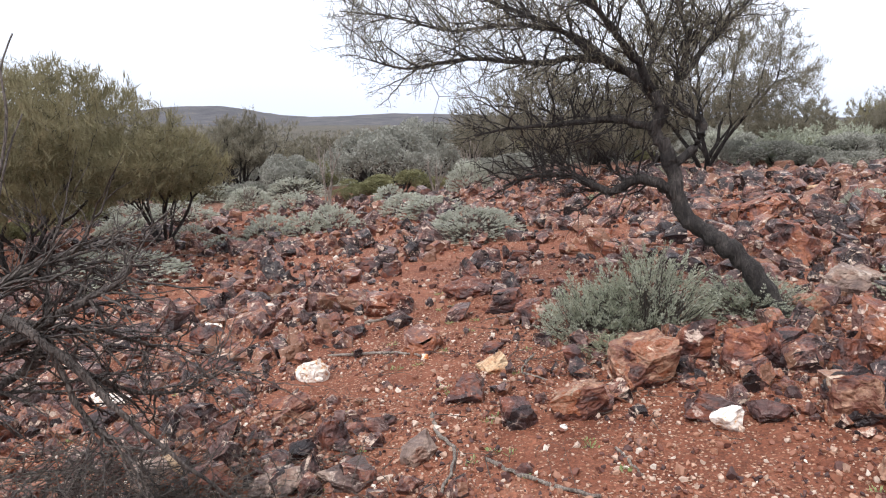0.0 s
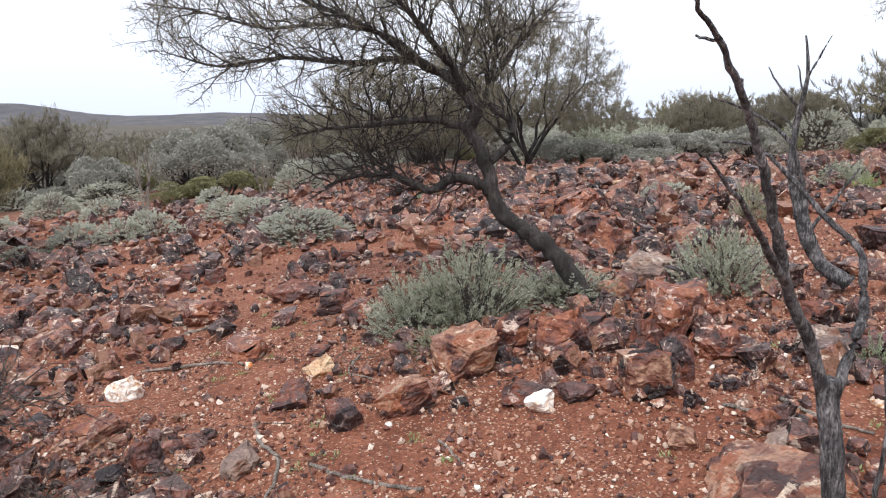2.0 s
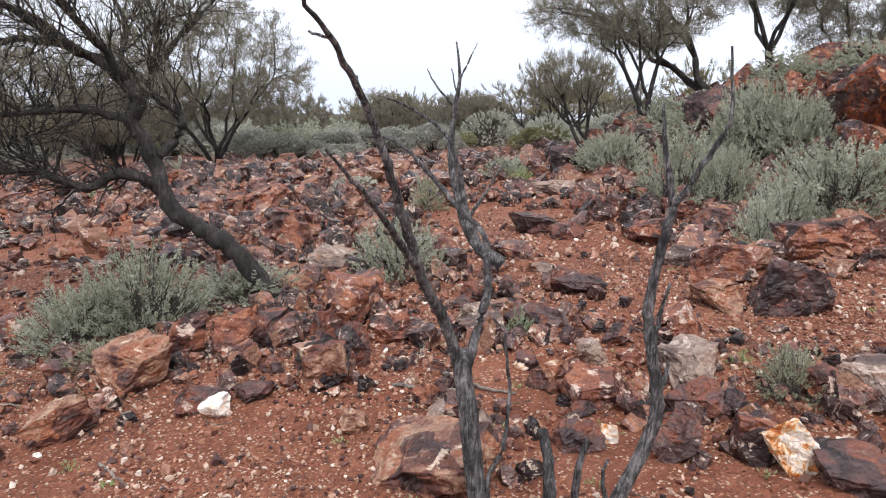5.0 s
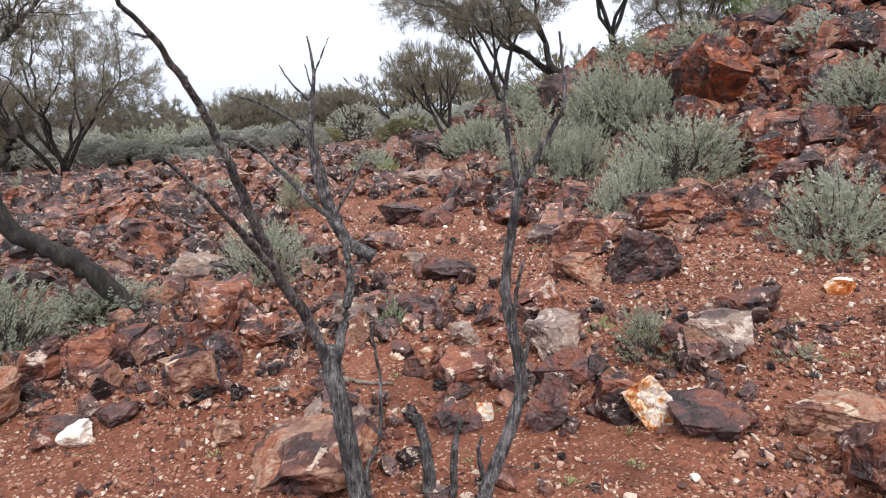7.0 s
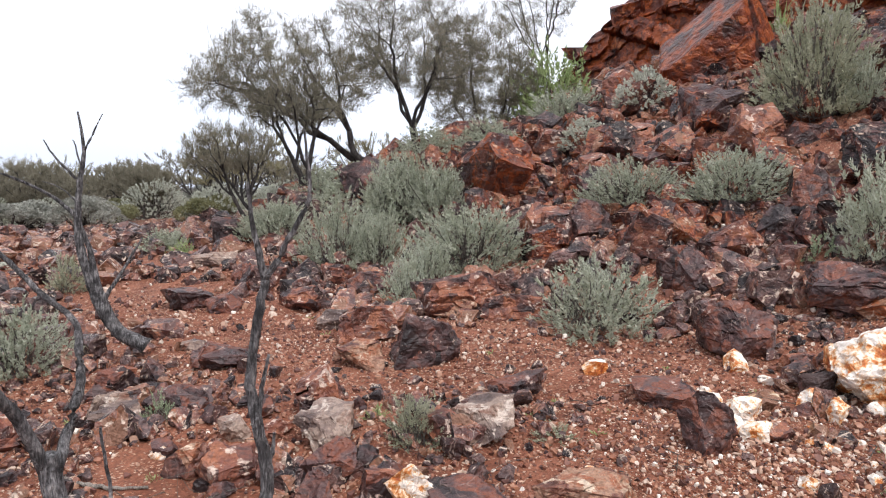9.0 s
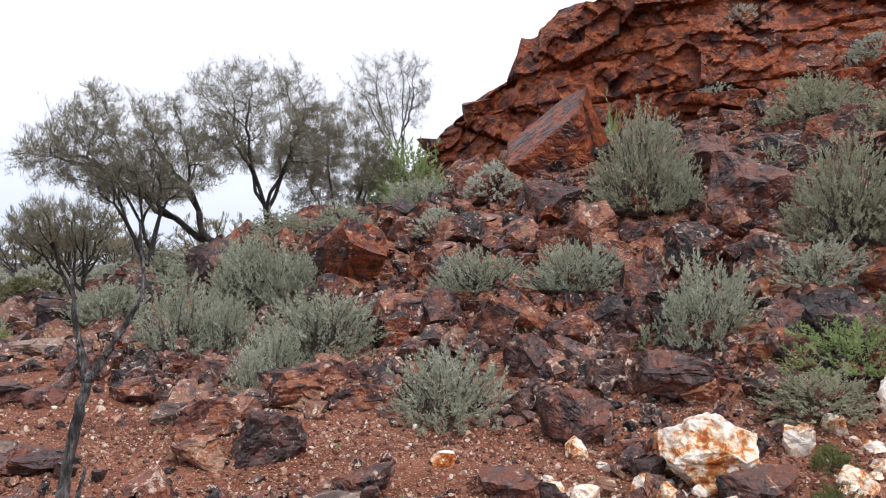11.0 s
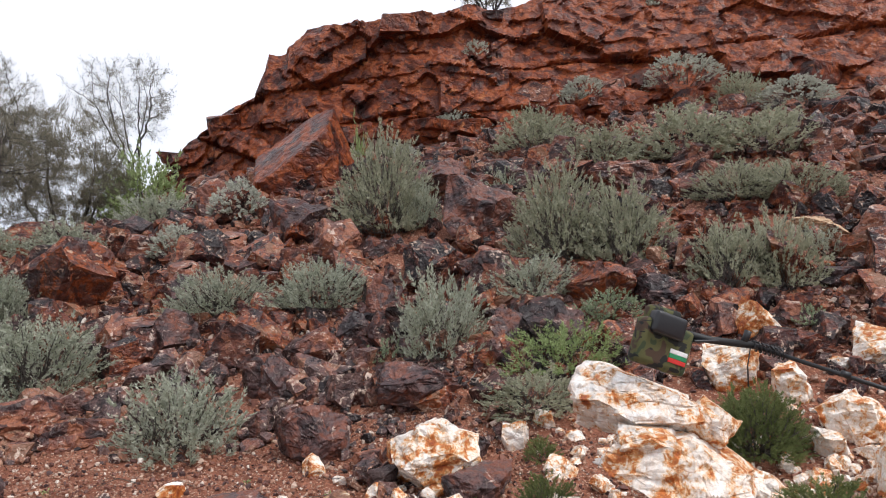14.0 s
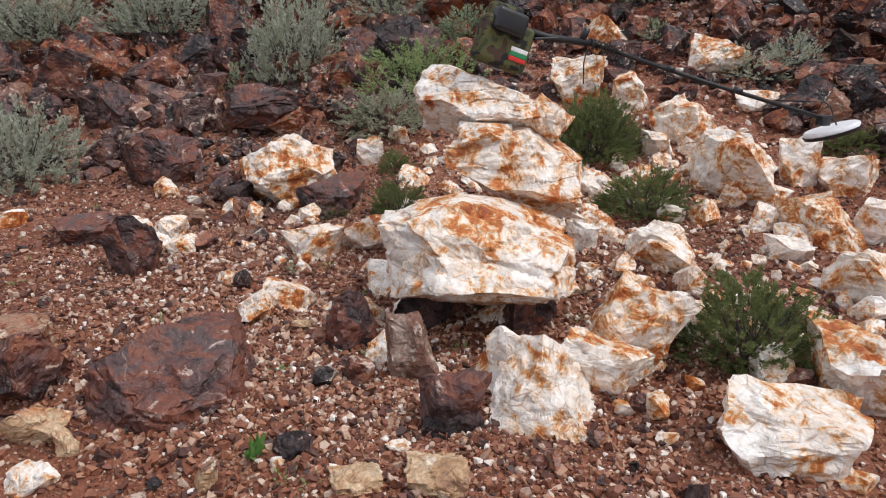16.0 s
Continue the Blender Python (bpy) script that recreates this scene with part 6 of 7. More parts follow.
BURNT_B = [
    [(3.81, 3.92, 0.4, 0.064), (3.68, 4.04, 0.51, 0.055), (3.59, 4.12, 0.72, 0.048), (3.54, 4.16, 0.93, 0.039), (3.5, 4.19, 1.18, 0.031), (3.51, 4.18, 1.51, 0.023), (3.54, 4.16, 1.75, 0.015), (3.52, 4.18, 2.02, 0.007)],
    [(3.54, 4.16, 1.75, 0.01), (3.59, 4.11, 1.9, 0.007), (3.63, 4.08, 2.01, 0.003)],
    [(3.5, 4.19, 1.57, 0.012), (3.41, 4.27, 1.71, 0.008), (3.36, 4.32, 1.83, 0.004)],
    [(3.51, 4.19, 1.3, 0.019), (3.4, 4.28, 1.44, 0.014), (3.24, 4.42, 1.56, 0.011), (3.09, 4.55, 1.63, 0.007)],
    [(3.6, 4.11, 0.72, 0.02), (3.7, 4.02, 0.93, 0.014), (3.81, 3.93, 1.17, 0.007)],
    [(3.7, 4.02, 0.47, 0.034), (3.59, 4.11, 0.8, 0.028), (3.55, 4.15, 1.1, 0.021), (3.49, 4.2, 1.32, 0.015)],
    [(3.52, 4.18, 1.67, 0.007), (3.5, 4.19, 1.79, 0.005), (3.49, 4.2, 1.83, 0.003)],
    [(3.5, 4.2, 1.42, 0.007), (3.42, 4.27, 1.52, 0.004), (3.35, 4.33, 1.55, 0.003)],
]
FORE = [
    [(-1.83, 2.32, 0.54, 0.028), (-1.65, 2.39, 0.73, 0.025), (-1.51, 2.43, 0.78, 0.022), (-1.42, 2.43, 0.71, 0.019), (-1.31, 2.45, 0.6, 0.015), (-1.2, 2.47, 0.45, 0.012), (-1.02, 2.53, 0.23, 0.009), (-0.81, 2.62, -0.03, 0.006)],
    [(-1.83, 2.32, 0.54, 0.03), (-1.68, 2.42, 0.63, 0.026), (-1.53, 2.51, 0.69, 0.022), (-1.43, 2.58, 0.76, 0.018), (-1.33, 2.64, 0.81, 0.014), (-1.22, 2.71, 0.88, 0.01), (-1.19, 2.73, 0.97, 0.006)],
    [(-1.81, 2.33, 0.54, 0.022), (-1.68, 2.51, 0.82, 0.017), (-1.56, 2.68, 0.93, 0.013), (-1.44, 2.84, 0.97, 0.009), (-1.34, 2.99, 1.0, 0.004)],
    [(-1.83, 2.32, 0.5, 0.02), (-1.66, 2.48, 0.5, 0.017), (-1.55, 2.6, 0.57, 0.014), (-1.52, 2.66, 0.73, 0.01), (-1.52, 2.71, 0.92, 0.007), (-1.5, 2.77, 1.07, 0.004)],
    [(-1.55, 2.5, 0.76, 0.014), (-1.45, 2.6, 0.71, 0.011), (-1.31, 2.71, 0.65, 0.009), (-1.2, 2.81, 0.57, 0.007), (-1.08, 2.92, 0.53, 0.004)],
    [(-1.46, 2.56, 0.64, 0.014), (-1.34, 2.54, 0.38, 0.011), (-1.21, 2.52, 0.24, 0.007), (-1.09, 2.5, 0.08, 0.004)],
    [(-1.4, 2.6, 0.55, 0.012), (-1.28, 2.75, 0.4, 0.009), (-1.11, 2.94, 0.32, 0.006), (-0.93, 3.13, 0.38, 0.003)],
    [(-1.96, 2.48, 0.44, 0.01), (-1.81, 2.66, 0.91, 0.009), (-1.75, 2.8, 1.23, 0.007), (-1.74, 2.9, 1.47, 0.006), (-1.78, 2.97, 1.69, 0.004), (-1.78, 3.07, 1.84, 0.003)],
    [(-1.74, 2.62, 0.56, 0.009), (-1.76, 2.69, 0.91, 0.007), (-1.73, 2.8, 1.23, 0.006), (-1.73, 2.89, 1.38, 0.004), (-1.72, 2.98, 1.51, 0.003)],
]
STICKS = [(0.011, [(-0.05, 3.71), (-0.02, 3.45), (0.07, 3.24), (0.01, 2.87)]), (0.012, [(0.22, 3.13), (0.36, 2.95), (0.54, 2.79), (0.66, 2.69)]), (0.012, [(-0.87, 5.1), (-0.35, 4.94), (-0.16, 4.79)]), (0.014, [(-0.69, 5.86), (-0.48, 5.95), (-0.37, 6.29)]), (0.008, [(0.83, 3.14), (0.85, 2.98), (0.87, 2.85)]), (0.009, [(0.6, 4.54), (0.5, 4.27), (0.66, 4.07)]), (0.012, [(1.91, 7.64), (2.36, 7.53), (2.67, 6.89)]), (0.01, [(2.13, 2.8), (2.25, 2.65), (2.4, 2.57)]), (0.01, [(2.42, 2.67), (2.46, 2.51), (2.57, 2.38)]), (0.012, [(2.42, 2.77), (2.42, 2.61), (2.45, 2.52)]), (0.008, [(6.18, -0.68), (6.38, -0.92), (6.69, -1.06)])]
limbed_tree("mulga_tree", HERO, 3, 0.062, 0.54, 0.40, 0.18, 13, 11, (0.055, 0.0048), "m", BARK, "leaning dark-barked mulga tree with a twisted trunk", "tree", bare=(1, 8))


def burnt(name, limbs, label, seed):
    r = np.random.default_rng(seed)
    root = new(name)
    base = Vector(limbs[0][0][:3])
    root.matrix_world = Matrix.Translation(base)
    tagged(root, label, "shrub", "burnt shrubs")
    for i, line in enumerate(limbs):
        p, rad = limb_pieces(line, steps=5, r=r, knots=0.04)
        p = p + r.normal(0, 0.0018, p.shape)
        v, f = tube(p, rad * 0.88, 10)
        part("stem" if i == 0 else "branch", mesh_of("branch", v - np.array(base), f, CHAR), root, "charred grey-black wood" if i == 0 else "")


burnt("burnt_shrub", BURNT_A, "tall forked burnt shrub, bare grey and black", 1)
burnt("burnt_shrub", BURNT_C, "slender burnt shrub with two bare prongs", 2)
burnt("burnt_shrub", BURNT_B, "leaning burnt shrub with many bare prongs", 3)
for i, line in enumerate(STUMPS):
    burnt("burnt_stump", [line], "short charred stump beside the burnt shrubs", 4 + i)

limbed_tree("dead_shrub", FORE, 21, 0.044, 0.42, -0.05, 0.12, 5, 0, (0.05, 0.005), "m", DEADWOOD, "fallen leafless grey shrub with tangled branches", "shrub", plain=(7, 8))


def stick(radius, line, seed):
    r = np.random.default_rng(seed)
    p = [(x, y, float(ground_z(x, y)) + radius * 0.8, radius * (1 - 0.5 * i / len(line))) for i, (x, y) in enumerate(line)]
    q, rad = limb_pieces(p, steps=5, r=r, knots=0.1)
    q = q + r.normal(0, 0.004, q.shape)
    v, f = tube(q, rad, 7)
    tagged(new("fallen_stick", mesh_of("fallen_stick", v, f, DRIFT)), "bleached crooked stick lying on the ground", "stick", "fallen sticks")


for i, (radius, line) in enumerate(STICKS):
    stick(radius, line, 60 + i)


def at(x, y):
    return (x, y, float(ground_z(x, y)))


mulga("mulga_tree", at(5.5, 15.45), 5, (-0.1, 0, 2.0), 2.3, 1.7, 1500, 71, "m", "broad bushy mulga tree with olive-grey leaves", 0.08, count=34, leaf=(0.10, 0.010), lumps=18)
mulga("mulga_tree", at(2.2, 15.8), 5, (0, 0, 1.5), 1.65, 1.35, 900, 70, "m", "rounded mulga tree with olive-grey leaves", 0.06, count=32, leaf=(0.10, 0.011), lumps=14)
mulga("mulga_shrub", at(3.8, 16.2), 6, (0, 0, 1.1), 1.6, 1.0, 560, 69, "m", "low dark mulga shrub between two mulga trees", 0.05, count=32, leaf=(0.10, 0.011), group="mulga shrubs", cat="shrub")
mulga("mulga_tree", at(-6.4, 10.2), 7, (-0.1, 0.3, 1.85), 2.6, 1.45, 2600, 72, "v", "dense olive-green mulga with dark low branches", 0.06, count=44, leaf=(0.10, 0.013), lumps=24)
mulga("mulga_tree", at(-8.6, 14.5), 6, (0, 0, 1.7), 2.4, 1.3, 800, 73, "v", "dense olive-green mulga with dark low branches", 0.08, count=30, leaf=(0.09, 0.010), lumps=18)
mulga("mulga_tree", at(11.1, 7.0), 2, (-0.9, 1.3, 1.5), 1.85, 1.2, 1400, 74, "m", "leaning mulga tree with a flat spreading crown", 0.072, count=34, leaf=(0.085, 0.007), lumps=14, split=0.36)
mulga("mulga_tree", at(12.3, 6.9), 2, (0.05, 0.0, 2.05), 1.8, 1.45, 1600, 75, "m", "upright mulga tree with a dark forked trunk", 0.068, count=25, leaf=(0.085, 0.007), lumps=14, split=0.26)
mulga("mulga_tree", (16.6, 5.9, 4.15), 3, (0.1, 0.25, 1.85), 1.45, 1.3, 800, 76, "m", "thin sparse mulga tree showing its branches", 0.04, count=14, leaf=(0.08, 0.006), lumps=10, split=0.3)
mulga("mulga_shrub", at(15.4, 6.7), 6, (0, 0, 1.7), 1.9, 1.75, 1700, 77, "m", "low dark mulga shrub on the hill's shoulder", 0.05, count=40, leaf=(0.08, 0.0075), group="mulga shrubs", cat="shrub")
mulga("mulga_tree", at(8.87, 7.75), 3, (-0.2, 0.3, 1.1), 0.8, 0.55, 420, 79, "m", "small dark mulga on the stony rise", 0.045, count=30, leaf=(0.08, 0.0065))
mulga("mulga_tree", at(9.6, 7.3), 2, (-0.1, 0.1, 1.5), 0.95, 0.6, 260, 89, "m", "small half-dead mulga with bare grey limbs", 0.06, count=34, leaf=(0.08, 0.0075))
mulga("mulga_tree", (18.4, -2.4, 8.6), 4, (0, 0, 0.95), 1.05, 0.75, 380, 80, "m", "small mulga tree on top of the ledge", 0.05, count=26, leaf=(0.09, 0.009))
bush("g", 15.9, 5.3, 1.9, 1.5)
# domed shrubs on the flat: kind, place, width, height
for kind, x, y, w, h in (("d", -2.08, 22.2, 3.3, 2.6), ("d", -0.9, 25.3, 2.6, 2.8), ("d", -5.0, 22.1, 1.9, 1.7), ("o", -1.25, 18.0, 1.9, 0.85), ("o", -2.3, 17.5, 1.1, 0.7), ("o", -0.44, 18.5, 0.75, 0.45), ("d", -11.0, 30.2, 2.2, 2.2), ("d", -6.4, 27.0, 2.4, 1.9), ("d", -8.9, 24.0, 2.0, 1.6),
                         ("d", 0.8, 19.5, 1.3, 0.9), ("d", 1.5, 18.6, 1.2, 0.9), ("d", 6.9, 15.1, 1.6, 0.8), ("d", 8.5, 15.5, 1.7, 0.9), ("d", 7.4, 14.7, 1.2, 0.65), ("d", 10.2, 16.8, 1.6, 0.8), ("d", 11.6, 17.2, 1.5, 0.8), ("d", 17.5, 20.5, 2.2, 1.2), ("d", 7.5, 22.0, 2.4, 1.5), ("d", 13.6, 18.0, 1.6, 0.8)):
    bush(kind, x, y, w, h)
# mulgas of the middle distance: place, height of the crown's middle, half its width and height, seed
for x, y, mid, rx, rz, seed in ((-7.1, 24.1, 1.7, 1.2, 1.2, 201), (-4.9, 12.1, 1.4, 1.3, 0.85, 202), (12.2, 25.5, 1.2, 1.6, 1.0, 203), (15.9, 25.6, 1.2, 1.5, 1.0, 204), (1.1, 27.3, 1.3, 1.4, 1.25, 205), (10.9, 26.4, 1.1, 1.0, 1.1, 206),
                               (13.3, 20.6, 1.05, 1.4, 0.95, 207), (15.8, 18.9, 1.0, 1.05, 0.8, 208), (-3.2, 26.5, 1.2, 1.5, 1.0, 209), (-9.2, 20.5, 1.3, 1.4, 1.1, 210), (-11.5, 23.0, 1.5, 1.8, 1.2, 211), (-6.0, 33.0, 1.4, 1.9, 1.1, 212), (4.6, 24.0, 1.2, 1.6, 1.0, 213), (19.0, 24.0, 1.2, 1.5, 1.0, 214)):
    mulga("mulga_shrub", at(x, y), 5, (0, 0, mid), rx, rz, 480, seed, "v" if seed == 202 else "m", "rounded brown-grey mulga shrub on the flat", 0.05, count=34, leaf=(0.12, 0.015), group="mulga shrubs", cat="shrub")
bush("k", 16.2, 0.8, 0.45, 0.9)
for x, y, tall, seed in ((23.5, 29.5, 2.4, 81), (25.4, 40.7, 3.6, 82), (-8.4, 26.0, 2.6, 86), (-7.0, 24.5, 2.9, 88)):
    mulga("mulga_shrub", at(x, y), 6, (0, 0, tall * 0.58), tall * 0.85, tall * 0.46, 420, seed, "m", "brown-grey mulga shrub on the flat", 0.06, count=22, leaf=(0.14, 0.016), group="mulga shrubs", cat="shrub")
# bare dead shrubs on the flat
for x, y, tall, seed in ((-2.86, 16.6, 1.8, 91), (-0.3, 16.6, 1.0, 92), (-5.1, 17.9, 0.7, 93), (0.6, 18.5, 1.5, 97)):
    mulga("dead_shrub", at(x, y), 4, (0, 0, tall * 0.65), tall * 0.42, tall * 0.38, 46, seed, "m", "pale leafless dead shrub on the flat", 0.04, DRIFT, count=0, lumps=8, group="dead shrubs", cat="shrub", split=0.4)
# shrubs and mulgas of the flat, out to the plain
mates = np.random.default_rng(77)
for i in range(130):
    a, d = radians(mates.uniform(-36, 58)), 12.5 * 2.6 ** float(mates.random())
    x, y = d * math.sin(a), d * math.cos(a)
    if x > -8 and d < 23 and x < 6 or 0.913 * x - 0.41 * y > 4.5 and 0.41 * x + 0.913 * y < 14.5 or d < 16 and x > 0:
        continue
    w = float(mates.uniform(0.7, 1.5)) * (1 if d < 20 else 1.4)
    bush("dddpo"[mates.integers(5)], x, y, w, w * float(mates.uniform(0.5, 0.75)))
far_kinds = [mulga("mulga_shrub", at(x, y), 5, (0, 0, 1.5), 2.0, 1.0, 110, seed, "v" if seed == 95 else "m", "rounded olive-brown mulga on the plain", 0.07, count=30, leaf=(0.15, 0.022), group="mulgas of the plain", cat="tree") for x, y, seed in ((-13.5, 31.0, 94), (-9.0, 41.0, 95), (5.5, 38.0, 96))]
for i in range(150):
    a, d = radians(mates.uniform(-36, 60)), 24 * 3.4 ** float(mates.random())
    x, y = d * math.sin(a), d * math.cos(a)
    if 0.913 * x - 0.41 * y > 4.5 and 0.41 * x + 0.913 * y < 15.5:
        continue
    k = float(mates.uniform(0.55, 1.15))
    copy_thing(far_kinds[i % 3], Matrix.Translation(at(x, y)) @ pose(0, 0, 0, 0, 0, float(mates.uniform(0, 360))) @ Matrix.Diagonal((k, k, k * float(mates.uniform(0.75, 1.05)), 1)))


# ---- far scrub ----
def far_scrub():
    """The plain's cover of shrubs, out to the hills."""
    r = np.random.default_rng(17)
    rad = np.concatenate((r.uniform(30, 62, 170), 60 * 2.6 ** r.random(900), 150 * 4.5 ** r.random(3200)))
    n = len(rad)
    az = np.radians(r.uniform(-44, 70, n))
    x, y = rad * np.sin(az), rad * np.cos(az)
    keep = 0.913 * x - 0.41 * y - 5.4 < 4
    x, y, rad = x[keep], y[keep], rad[keep]
    n = len(x)
    z = ground_z(x, y)
    tall = r.uniform(0.7, 2.0, n)
    span = tall * r.uniform(1.2, 2.2, n)
    per = np.where(rad < 62, 300, np.where(rad < 150, 90, 26))
    k = np.repeat(np.arange(n), per)
    a = r.uniform(0, 2 * np.pi, len(k))
    e = np.arcsin(r.uniform(0.0, 1.0, len(k)))
    q = r.uniform(0.7, 1.05, len(k))
    p = np.stack((x[k] + np.cos(a) * np.cos(e) * span[k] / 2 * q, y[k] + np.sin(a) * np.cos(e) * span[k] / 2 * q, z[k] + 0.08 + np.sin(e) * tall[k] * q), -1)
    way = np.stack((np.cos(a) * np.cos(e), np.sin(a) * np.cos(e), np.sin(e) + 0.2), -1) + r.normal(0, 0.6, (len(k), 3))
    ln = tall[k] * r.uniform(0.7, 1.4, len(k)) * np.where(rad[k] < 62, 0.075, np.where(rad[k] < 150, 0.12, 0.24))
    v, f = leaves(p, way, ln, ln * 0.9, r, True)
    tagged(new("distant_scrub", mesh_of("distant_scrub", v, f, FAR_SCRUB)), "grey-green scrub covering the plain to the hills", "scrub", kind="stuff")


far_scrub()


# ---- fine litter ----
def litter():
    r = np.random.default_rng(23)
    pieces = []
    for _ in range(1500):
        x, y = -1.35 + r.normal(0, 0.42), 2.65 + r.normal(0, 0.38)
        heaped = 0.42 * math.exp(-((x + 1.7) / 0.5) ** 2 - ((y - 2.6) / 0.6) ** 2) + 0.06
        p0 = np.array((x, y, float(ground_height(x, y)) + heaped * r.random()))
        d = unit(r.normal(0, 1, 3) * (1, 1, 0.45) + (0.3, 0, 0)) * r.uniform(0.10, 0.45)
        t = r.uniform(0.0012, 0.0038)
        pieces.append(tube((p0, p0 + d * 0.5 + r.normal(0, 0.02, 3), p0 + d), (t, t * 0.8, t * 0.4), 3))
    for cx, cy, spread, n in ((-1.3, 2.9, 0.7, 420), (-0.9, 2.4, 0.5, 200), (1.3, 4.4, 0.8, 120), (0.3, 4.4, 1.0, 90), (3.2, 1.6, 1.2, 110), (5.6, -1.3, 0.8, 90), (2.2, 4.7, 0.6, 90)):
        for _ in range(n):
            x, y = cx + r.normal(0, spread), cy + r.normal(0, spread)
            a, ln = r.uniform(0, 2 * np.pi), r.uniform(0.05, 0.32)
            z = float(ground_height(x, y))
            lift = r.uniform(0.01, 0.05)
            p0 = np.array((x, y, z + lift))
            p2 = p0 + np.array((math.cos(a) * ln, math.sin(a) * ln, r.normal(0, 0.03)))
            p1 = (p0 + p2) / 2 + r.normal(0, 0.12 * ln, 3) * (1, 1, 0.5)
            t = r.uniform(0.0012, 0.0032)
            pieces.append(tube((p0, p1, p2), (t, t, t * 0.6), 3))
    v, f = joined(pieces)
    tagged(new("twig_litter", mesh_of("twig_litter", v, f, TWIG)), "dry grey twigs scattered on the ground", "twigs", kind="stuff")


litter()


def weeds():
    """Tiny green seedlings on the bare earth."""
    r = np.random.default_rng(29)
    spots = np.concatenate([np.stack((x + r.normal(0, d, n), y + r.normal(0, d, n)), -1) for x, y, d, n in ((0.2, 3.6, 0.9, 26), (-0.6, 4.8, 0.9, 22), (2.4, 2.3, 0.6, 18), (4.0, 0.6, 0.8, 20), (3.3, -1.0, 0.6, 16), (5.6, 3.2, 0.9, 14))])
    k = np.repeat(np.arange(len(spots)), 16)
    a = r.uniform(0, 2 * np.pi, len(k))
    reach = r.uniform(0, 0.035, len(k))
    x, y = spots[k, 0] + np.cos(a) * reach, spots[k, 1] + np.sin(a) * reach
    place = np.stack((x, y, ground_z(x, y) + 0.004), -1)
    way = np.stack((np.cos(a), np.sin(a), r.uniform(0.3, 1.8, len(k))), -1)
    v, f = leaves(place, way, r.uniform(0.012, 0.032, len(k)), r.uniform(0.005, 0.010, len(k)), r)
    tagged(new("green_seedlings", mesh_of("green_seedlings", v, f, LEAVES["g"])), "tiny green seedlings scattered on the red earth", "seedlings", kind="stuff")


weeds()


# ---- metal detector ----
def rounded_box(w, d, h, bevel):
    bm = bmesh.new()
    bmesh.ops.create_cube(bm, size=1.0)
    bmesh.ops.scale(bm, vec=(w, d, h), verts=bm.verts)
    bmesh.ops.bevel(bm, geom=list(bm.edges), offset=bevel, segments=3, profile=0.6, affect='EDGES')
    return bm


def bm_mesh(name, bm, material):
    me = bpy.data.meshes.new(name)
    bm.to_mesh(me)
    bm.free()
    me.materials.append(material)
    me.polygons.foreach_set("use_smooth", np.ones(len(me.polygons), bool))
    me.set_sharp_from_angle(angle=radians(40))
    return me


def camouflage():
    m, nt, bsdf = fresh("camouflage_cloth")
    co = nt.nodes.new("ShaderNodeTexCoord").outputs["Object"]
    n1, n2 = tex(nt, co, 13, 2, 0.4, 0.8), tex(nt, stretch(nt, co, (1, 1, 1.5), (1, 2, 3)), 17, 2, 0.4, 0.8)
    col = ramp(nt, n1, [(0.40, (0.035, 0.050, 0.022)), (0.43, (0.085, 0.085, 0.030)), (0.56, (0.085, 0.085, 0.030)), (0.59, (0.060, 0.036, 0.022))])
    col = mix(nt, ramp(nt, n2, [(0.57, grey(0.0)), (0.60, grey(1.0))]), col, (0.012, 0.013, 0.012))
    give(nt, bsdf, Base_Color=col, Roughness=0.9, Normal=bump(nt, tex(nt, co, 400, 2), 0.3, 0.001))
    return m


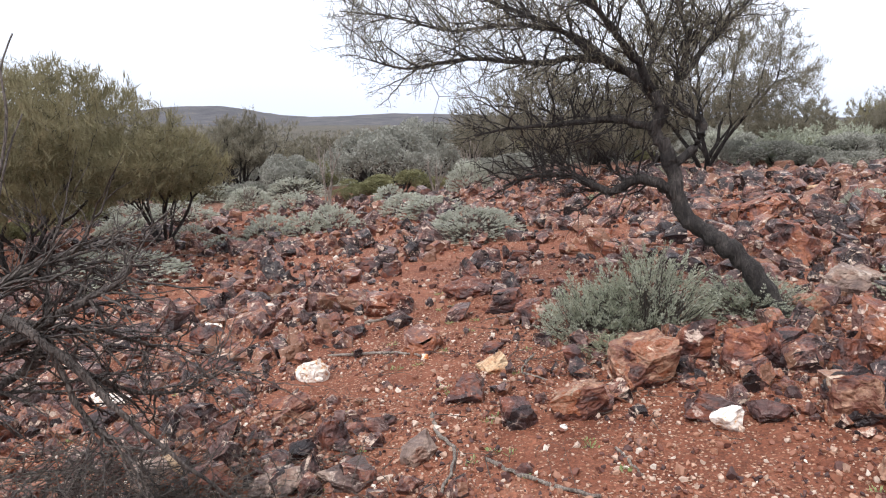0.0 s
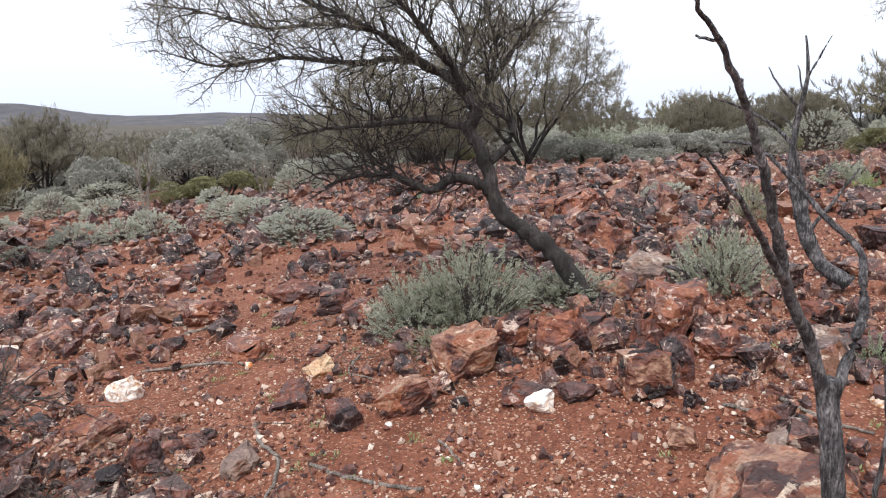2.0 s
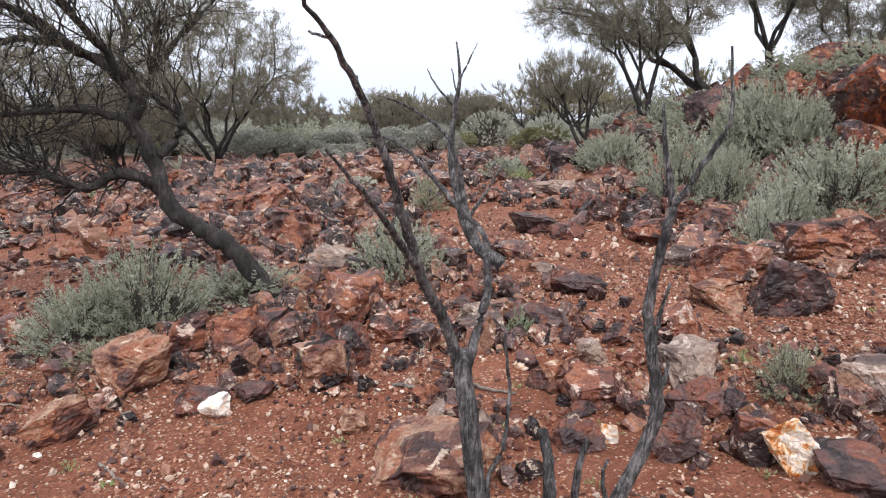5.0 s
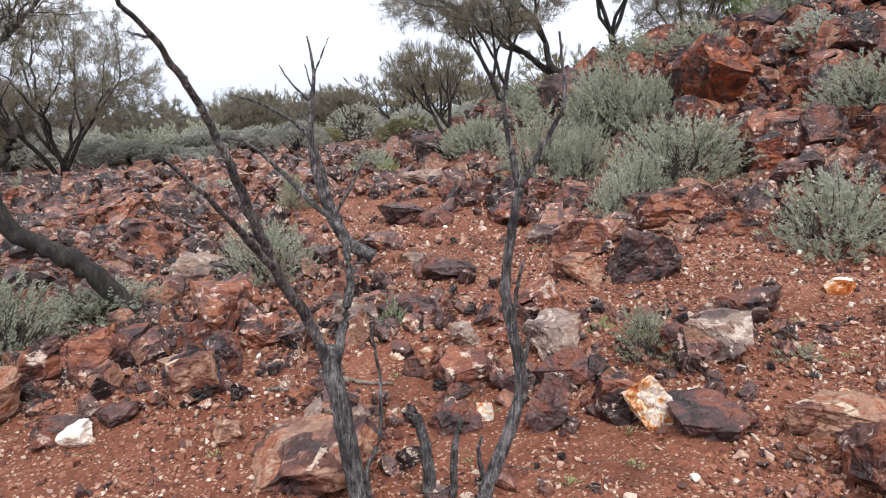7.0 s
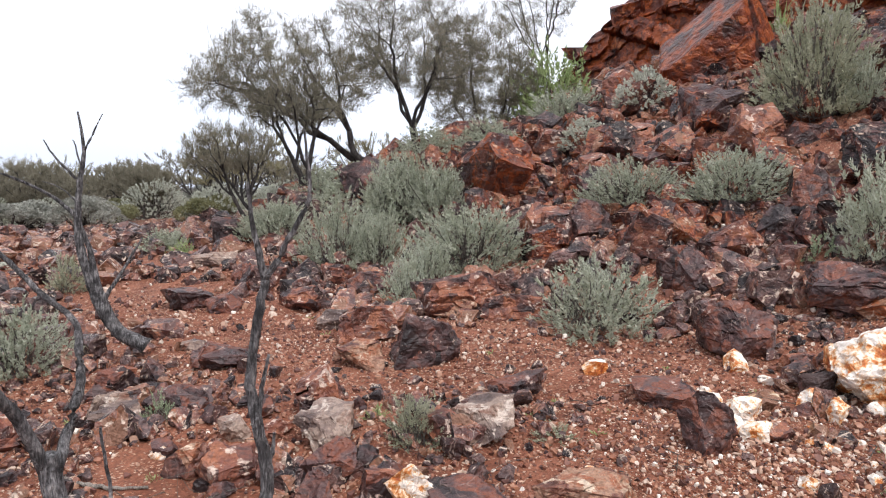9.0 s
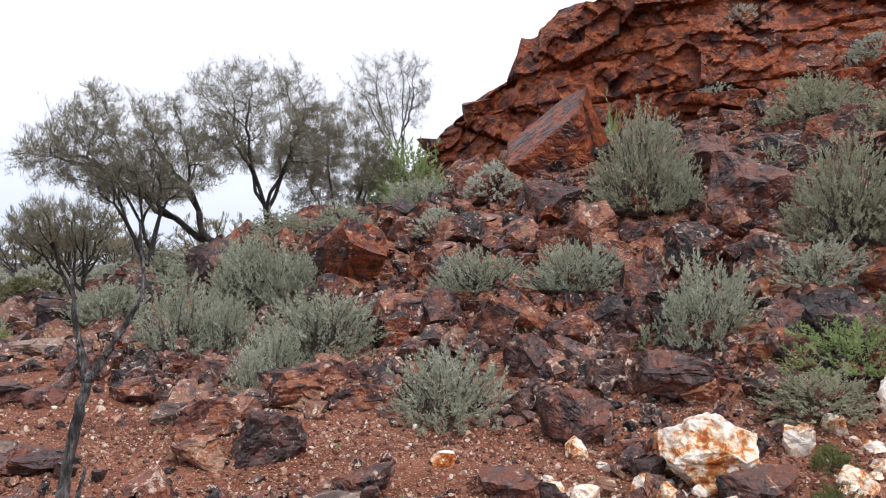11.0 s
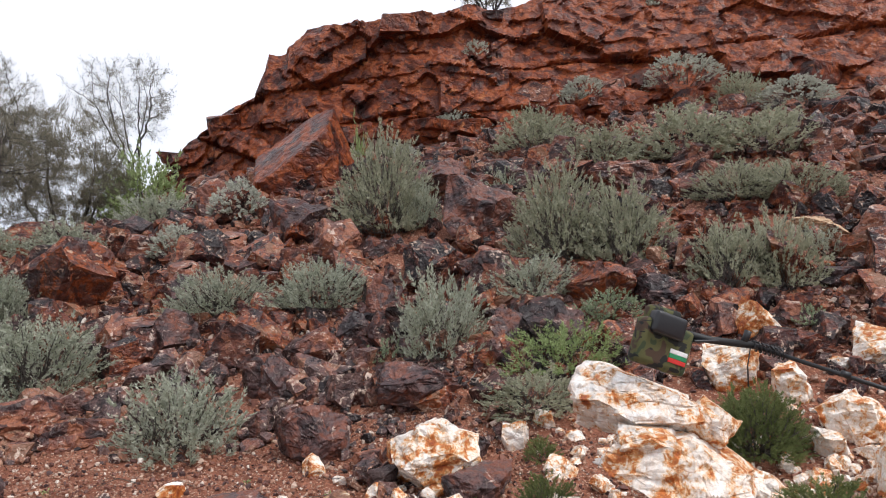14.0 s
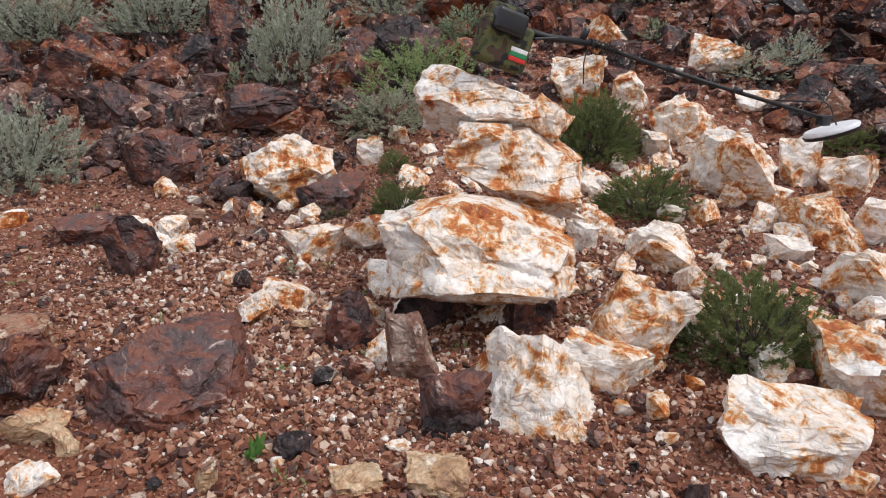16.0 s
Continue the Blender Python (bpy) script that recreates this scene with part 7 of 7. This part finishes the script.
def detector():
    black = plain_material("black_plastic", (0.012, 0.012, 0.014), 0.42)
    shaft_m = plain_material("black_shaft", (0.010, 0.010, 0.011), 0.6)
    white = plain_material("white_plastic", (0.78, 0.78, 0.80), 0.4, grain=0.04)
    cloth = camouflage()
    box, grip, coil = Vector((3.71, -1.60, 1.26)), Vector((3.80, -2.06, 1.31)), Vector((3.46, -3.20, 0.885))
    hinge = Vector((3.44, -3.12, 0.945))
    root = new("metal_detector")
    root.matrix_world = Matrix.Translation(box)
    tagged(root, "metal detector in a camouflage cover leaning across quartz rocks", "metal detector")

    def line(name, pts, radius, material, label="", sides=10):
        p = np.array([tuple(q) for q in pts]) - np.array(tuple(box))
        v, f = tube(p, [radius] * len(p), sides)
        return part(name, mesh_of(name, v, f, material), root, label)

    body = part("control_box", bm_mesh("control_box", rounded_box(0.09, 0.27, 0.215, 0.032), cloth), root, "control box in green camouflage cloth")
    body.matrix_world = Matrix.Translation(box + Vector((0, 0.012, 0.055))) @ pose(0, 0, 0, 19, 0, 12)
    flap = part("flap", bm_mesh("flap", rounded_box(0.07, 0.17, 0.10, 0.025), cloth), root)
    flap.matrix_world = Matrix.Translation(box + Vector((0.05, -0.015, 0.18))) @ pose(0, 0, 0, 16, 8, 12)
    pouch = part("battery_pouch", bm_mesh("battery_pouch", rounded_box(0.075, 0.165, 0.105, 0.020), black), root, "black padded battery pouch")
    pouch.matrix_world = Matrix.Translation(box + Vector((-0.035, -0.008, 0.15))) @ pose(0, 0, 0, 19, 0, 12)
    stripes = ((0.021, (0.75, 0.75, 0.75), "white"), (0.0, (0.02, 0.22, 0.09), "green"), (-0.021, (0.55, 0.03, 0.025), "red"))
    for dz, colour, word in stripes:
        s = part("patch_stripe", bm_mesh("patch_stripe", rounded_box(0.006, 0.090, 0.020, 0.002), plain_material("patch_" + word, colour, 0.8, grain=0.08)), root, word + " cloth stripe of a sewn patch")
        s.matrix_world = Matrix.Translation(box + Vector((0, 0.012, 0.055))) @ pose(0, 0, 0, 19, 0, 12) @ pose(-0.046, -0.070, -0.030 + dz, 0, 0, 0)
    upper = grip + (grip - hinge) * 0.06
    line("upper_shaft", [box + Vector((0.02, -0.06, 0.125)), (box + grip) / 2 + Vector((0, 0, 0.055)), grip], 0.018, shaft_m)
    line("lower_shaft", [grip, grip.lerp(hinge, 0.5) + Vector((0, 0, -0.008)), hinge], 0.0105, shaft_m, "long straight black shaft")
    for k in (0.0, 0.33, 0.62):
        a, b = grip.lerp(hinge, k), grip.lerp(hinge, k + 0.035)
        line("clamp", [a, b], 0.0165, black)
    line("hand_grip", [grip + Vector((0.0, 0.05, 0.0)), grip + Vector((-0.012, 0.035, 0.04)), grip + Vector((-0.016, 0.025, 0.07))], 0.017, black)
    rest = part("arm_rest", bm_mesh("arm_rest", rounded_box(0.09, 0.13, 0.012, 0.005), black), root)
    rest.matrix_world = Matrix.Translation(box.lerp(grip, 0.42) + Vector((0, 0, 0.055))) @ pose(0, 0, 0, 0, 0, 12)
    coilv = []
    for k in np.linspace(0, 1, 60):
        c = grip.lerp(hinge, float(k) * 0.12)
        coilv.append(c + Vector((0.024 * math.cos(k * 44), 0, 0.024 * math.sin(k * 44))))
    line("wound_cable", coilv, 0.0042, black, sides=6)
    line("hanging_cable", [grip + Vector((-0.02, 0.02, -0.01)), grip + Vector((-0.05, 0.05, -0.09)), grip + Vector((-0.03, 0.04, -0.19))], 0.0035, black, sides=6)
    line("coil_cable", [grip.lerp(hinge, 0.8) + Vector((0, 0, 0.012)), hinge + Vector((0.02, -0.02, 0.075)), hinge + Vector((0.01, -0.05, 0.05)), coil + Vector((0, -0.03, 0.012))], 0.004, black, sides=6)
    bm = bmesh.new()
    bmesh.ops.create_cone(bm, cap_ends=True, segments=48, radius1=0.130, radius2=0.126, depth=0.022)
    bmesh.ops.bevel(bm, geom=[e for e in bm.edges if e.calc_length() < 0.021 and abs(e.verts[0].co.z - e.verts[1].co.z) < 1e-5], offset=0.005, segments=2, affect='EDGES')
    disc = part("search_coil", bm_mesh("search_coil", bm, white), root, "round white search coil")
    turn = pose(0, 0, 0, -14.6, 10.6, 0)
    disc.matrix_world = Matrix.Translation(coil) @ turn
    bm = bmesh.new()
    bmesh.ops.create_cone(bm, cap_ends=True, segments=48, radius1=0.126, radius2=0.133, depth=0.016)
    skid = part("skid_plate", bm_mesh("skid_plate", bm, black), disc, "black skid plate")
    skid.matrix_world = Matrix.Translation(coil) @ turn @ pose(0, 0, -0.0195)
    for s in (-1, 1):
        ear = part("bracket", bm_mesh("bracket", rounded_box(0.012, 0.05, 0.05, 0.004), black), root)
        ear.matrix_world = Matrix.Translation(hinge + Vector((0.018 * s, -0.01, -0.012)))


detector()
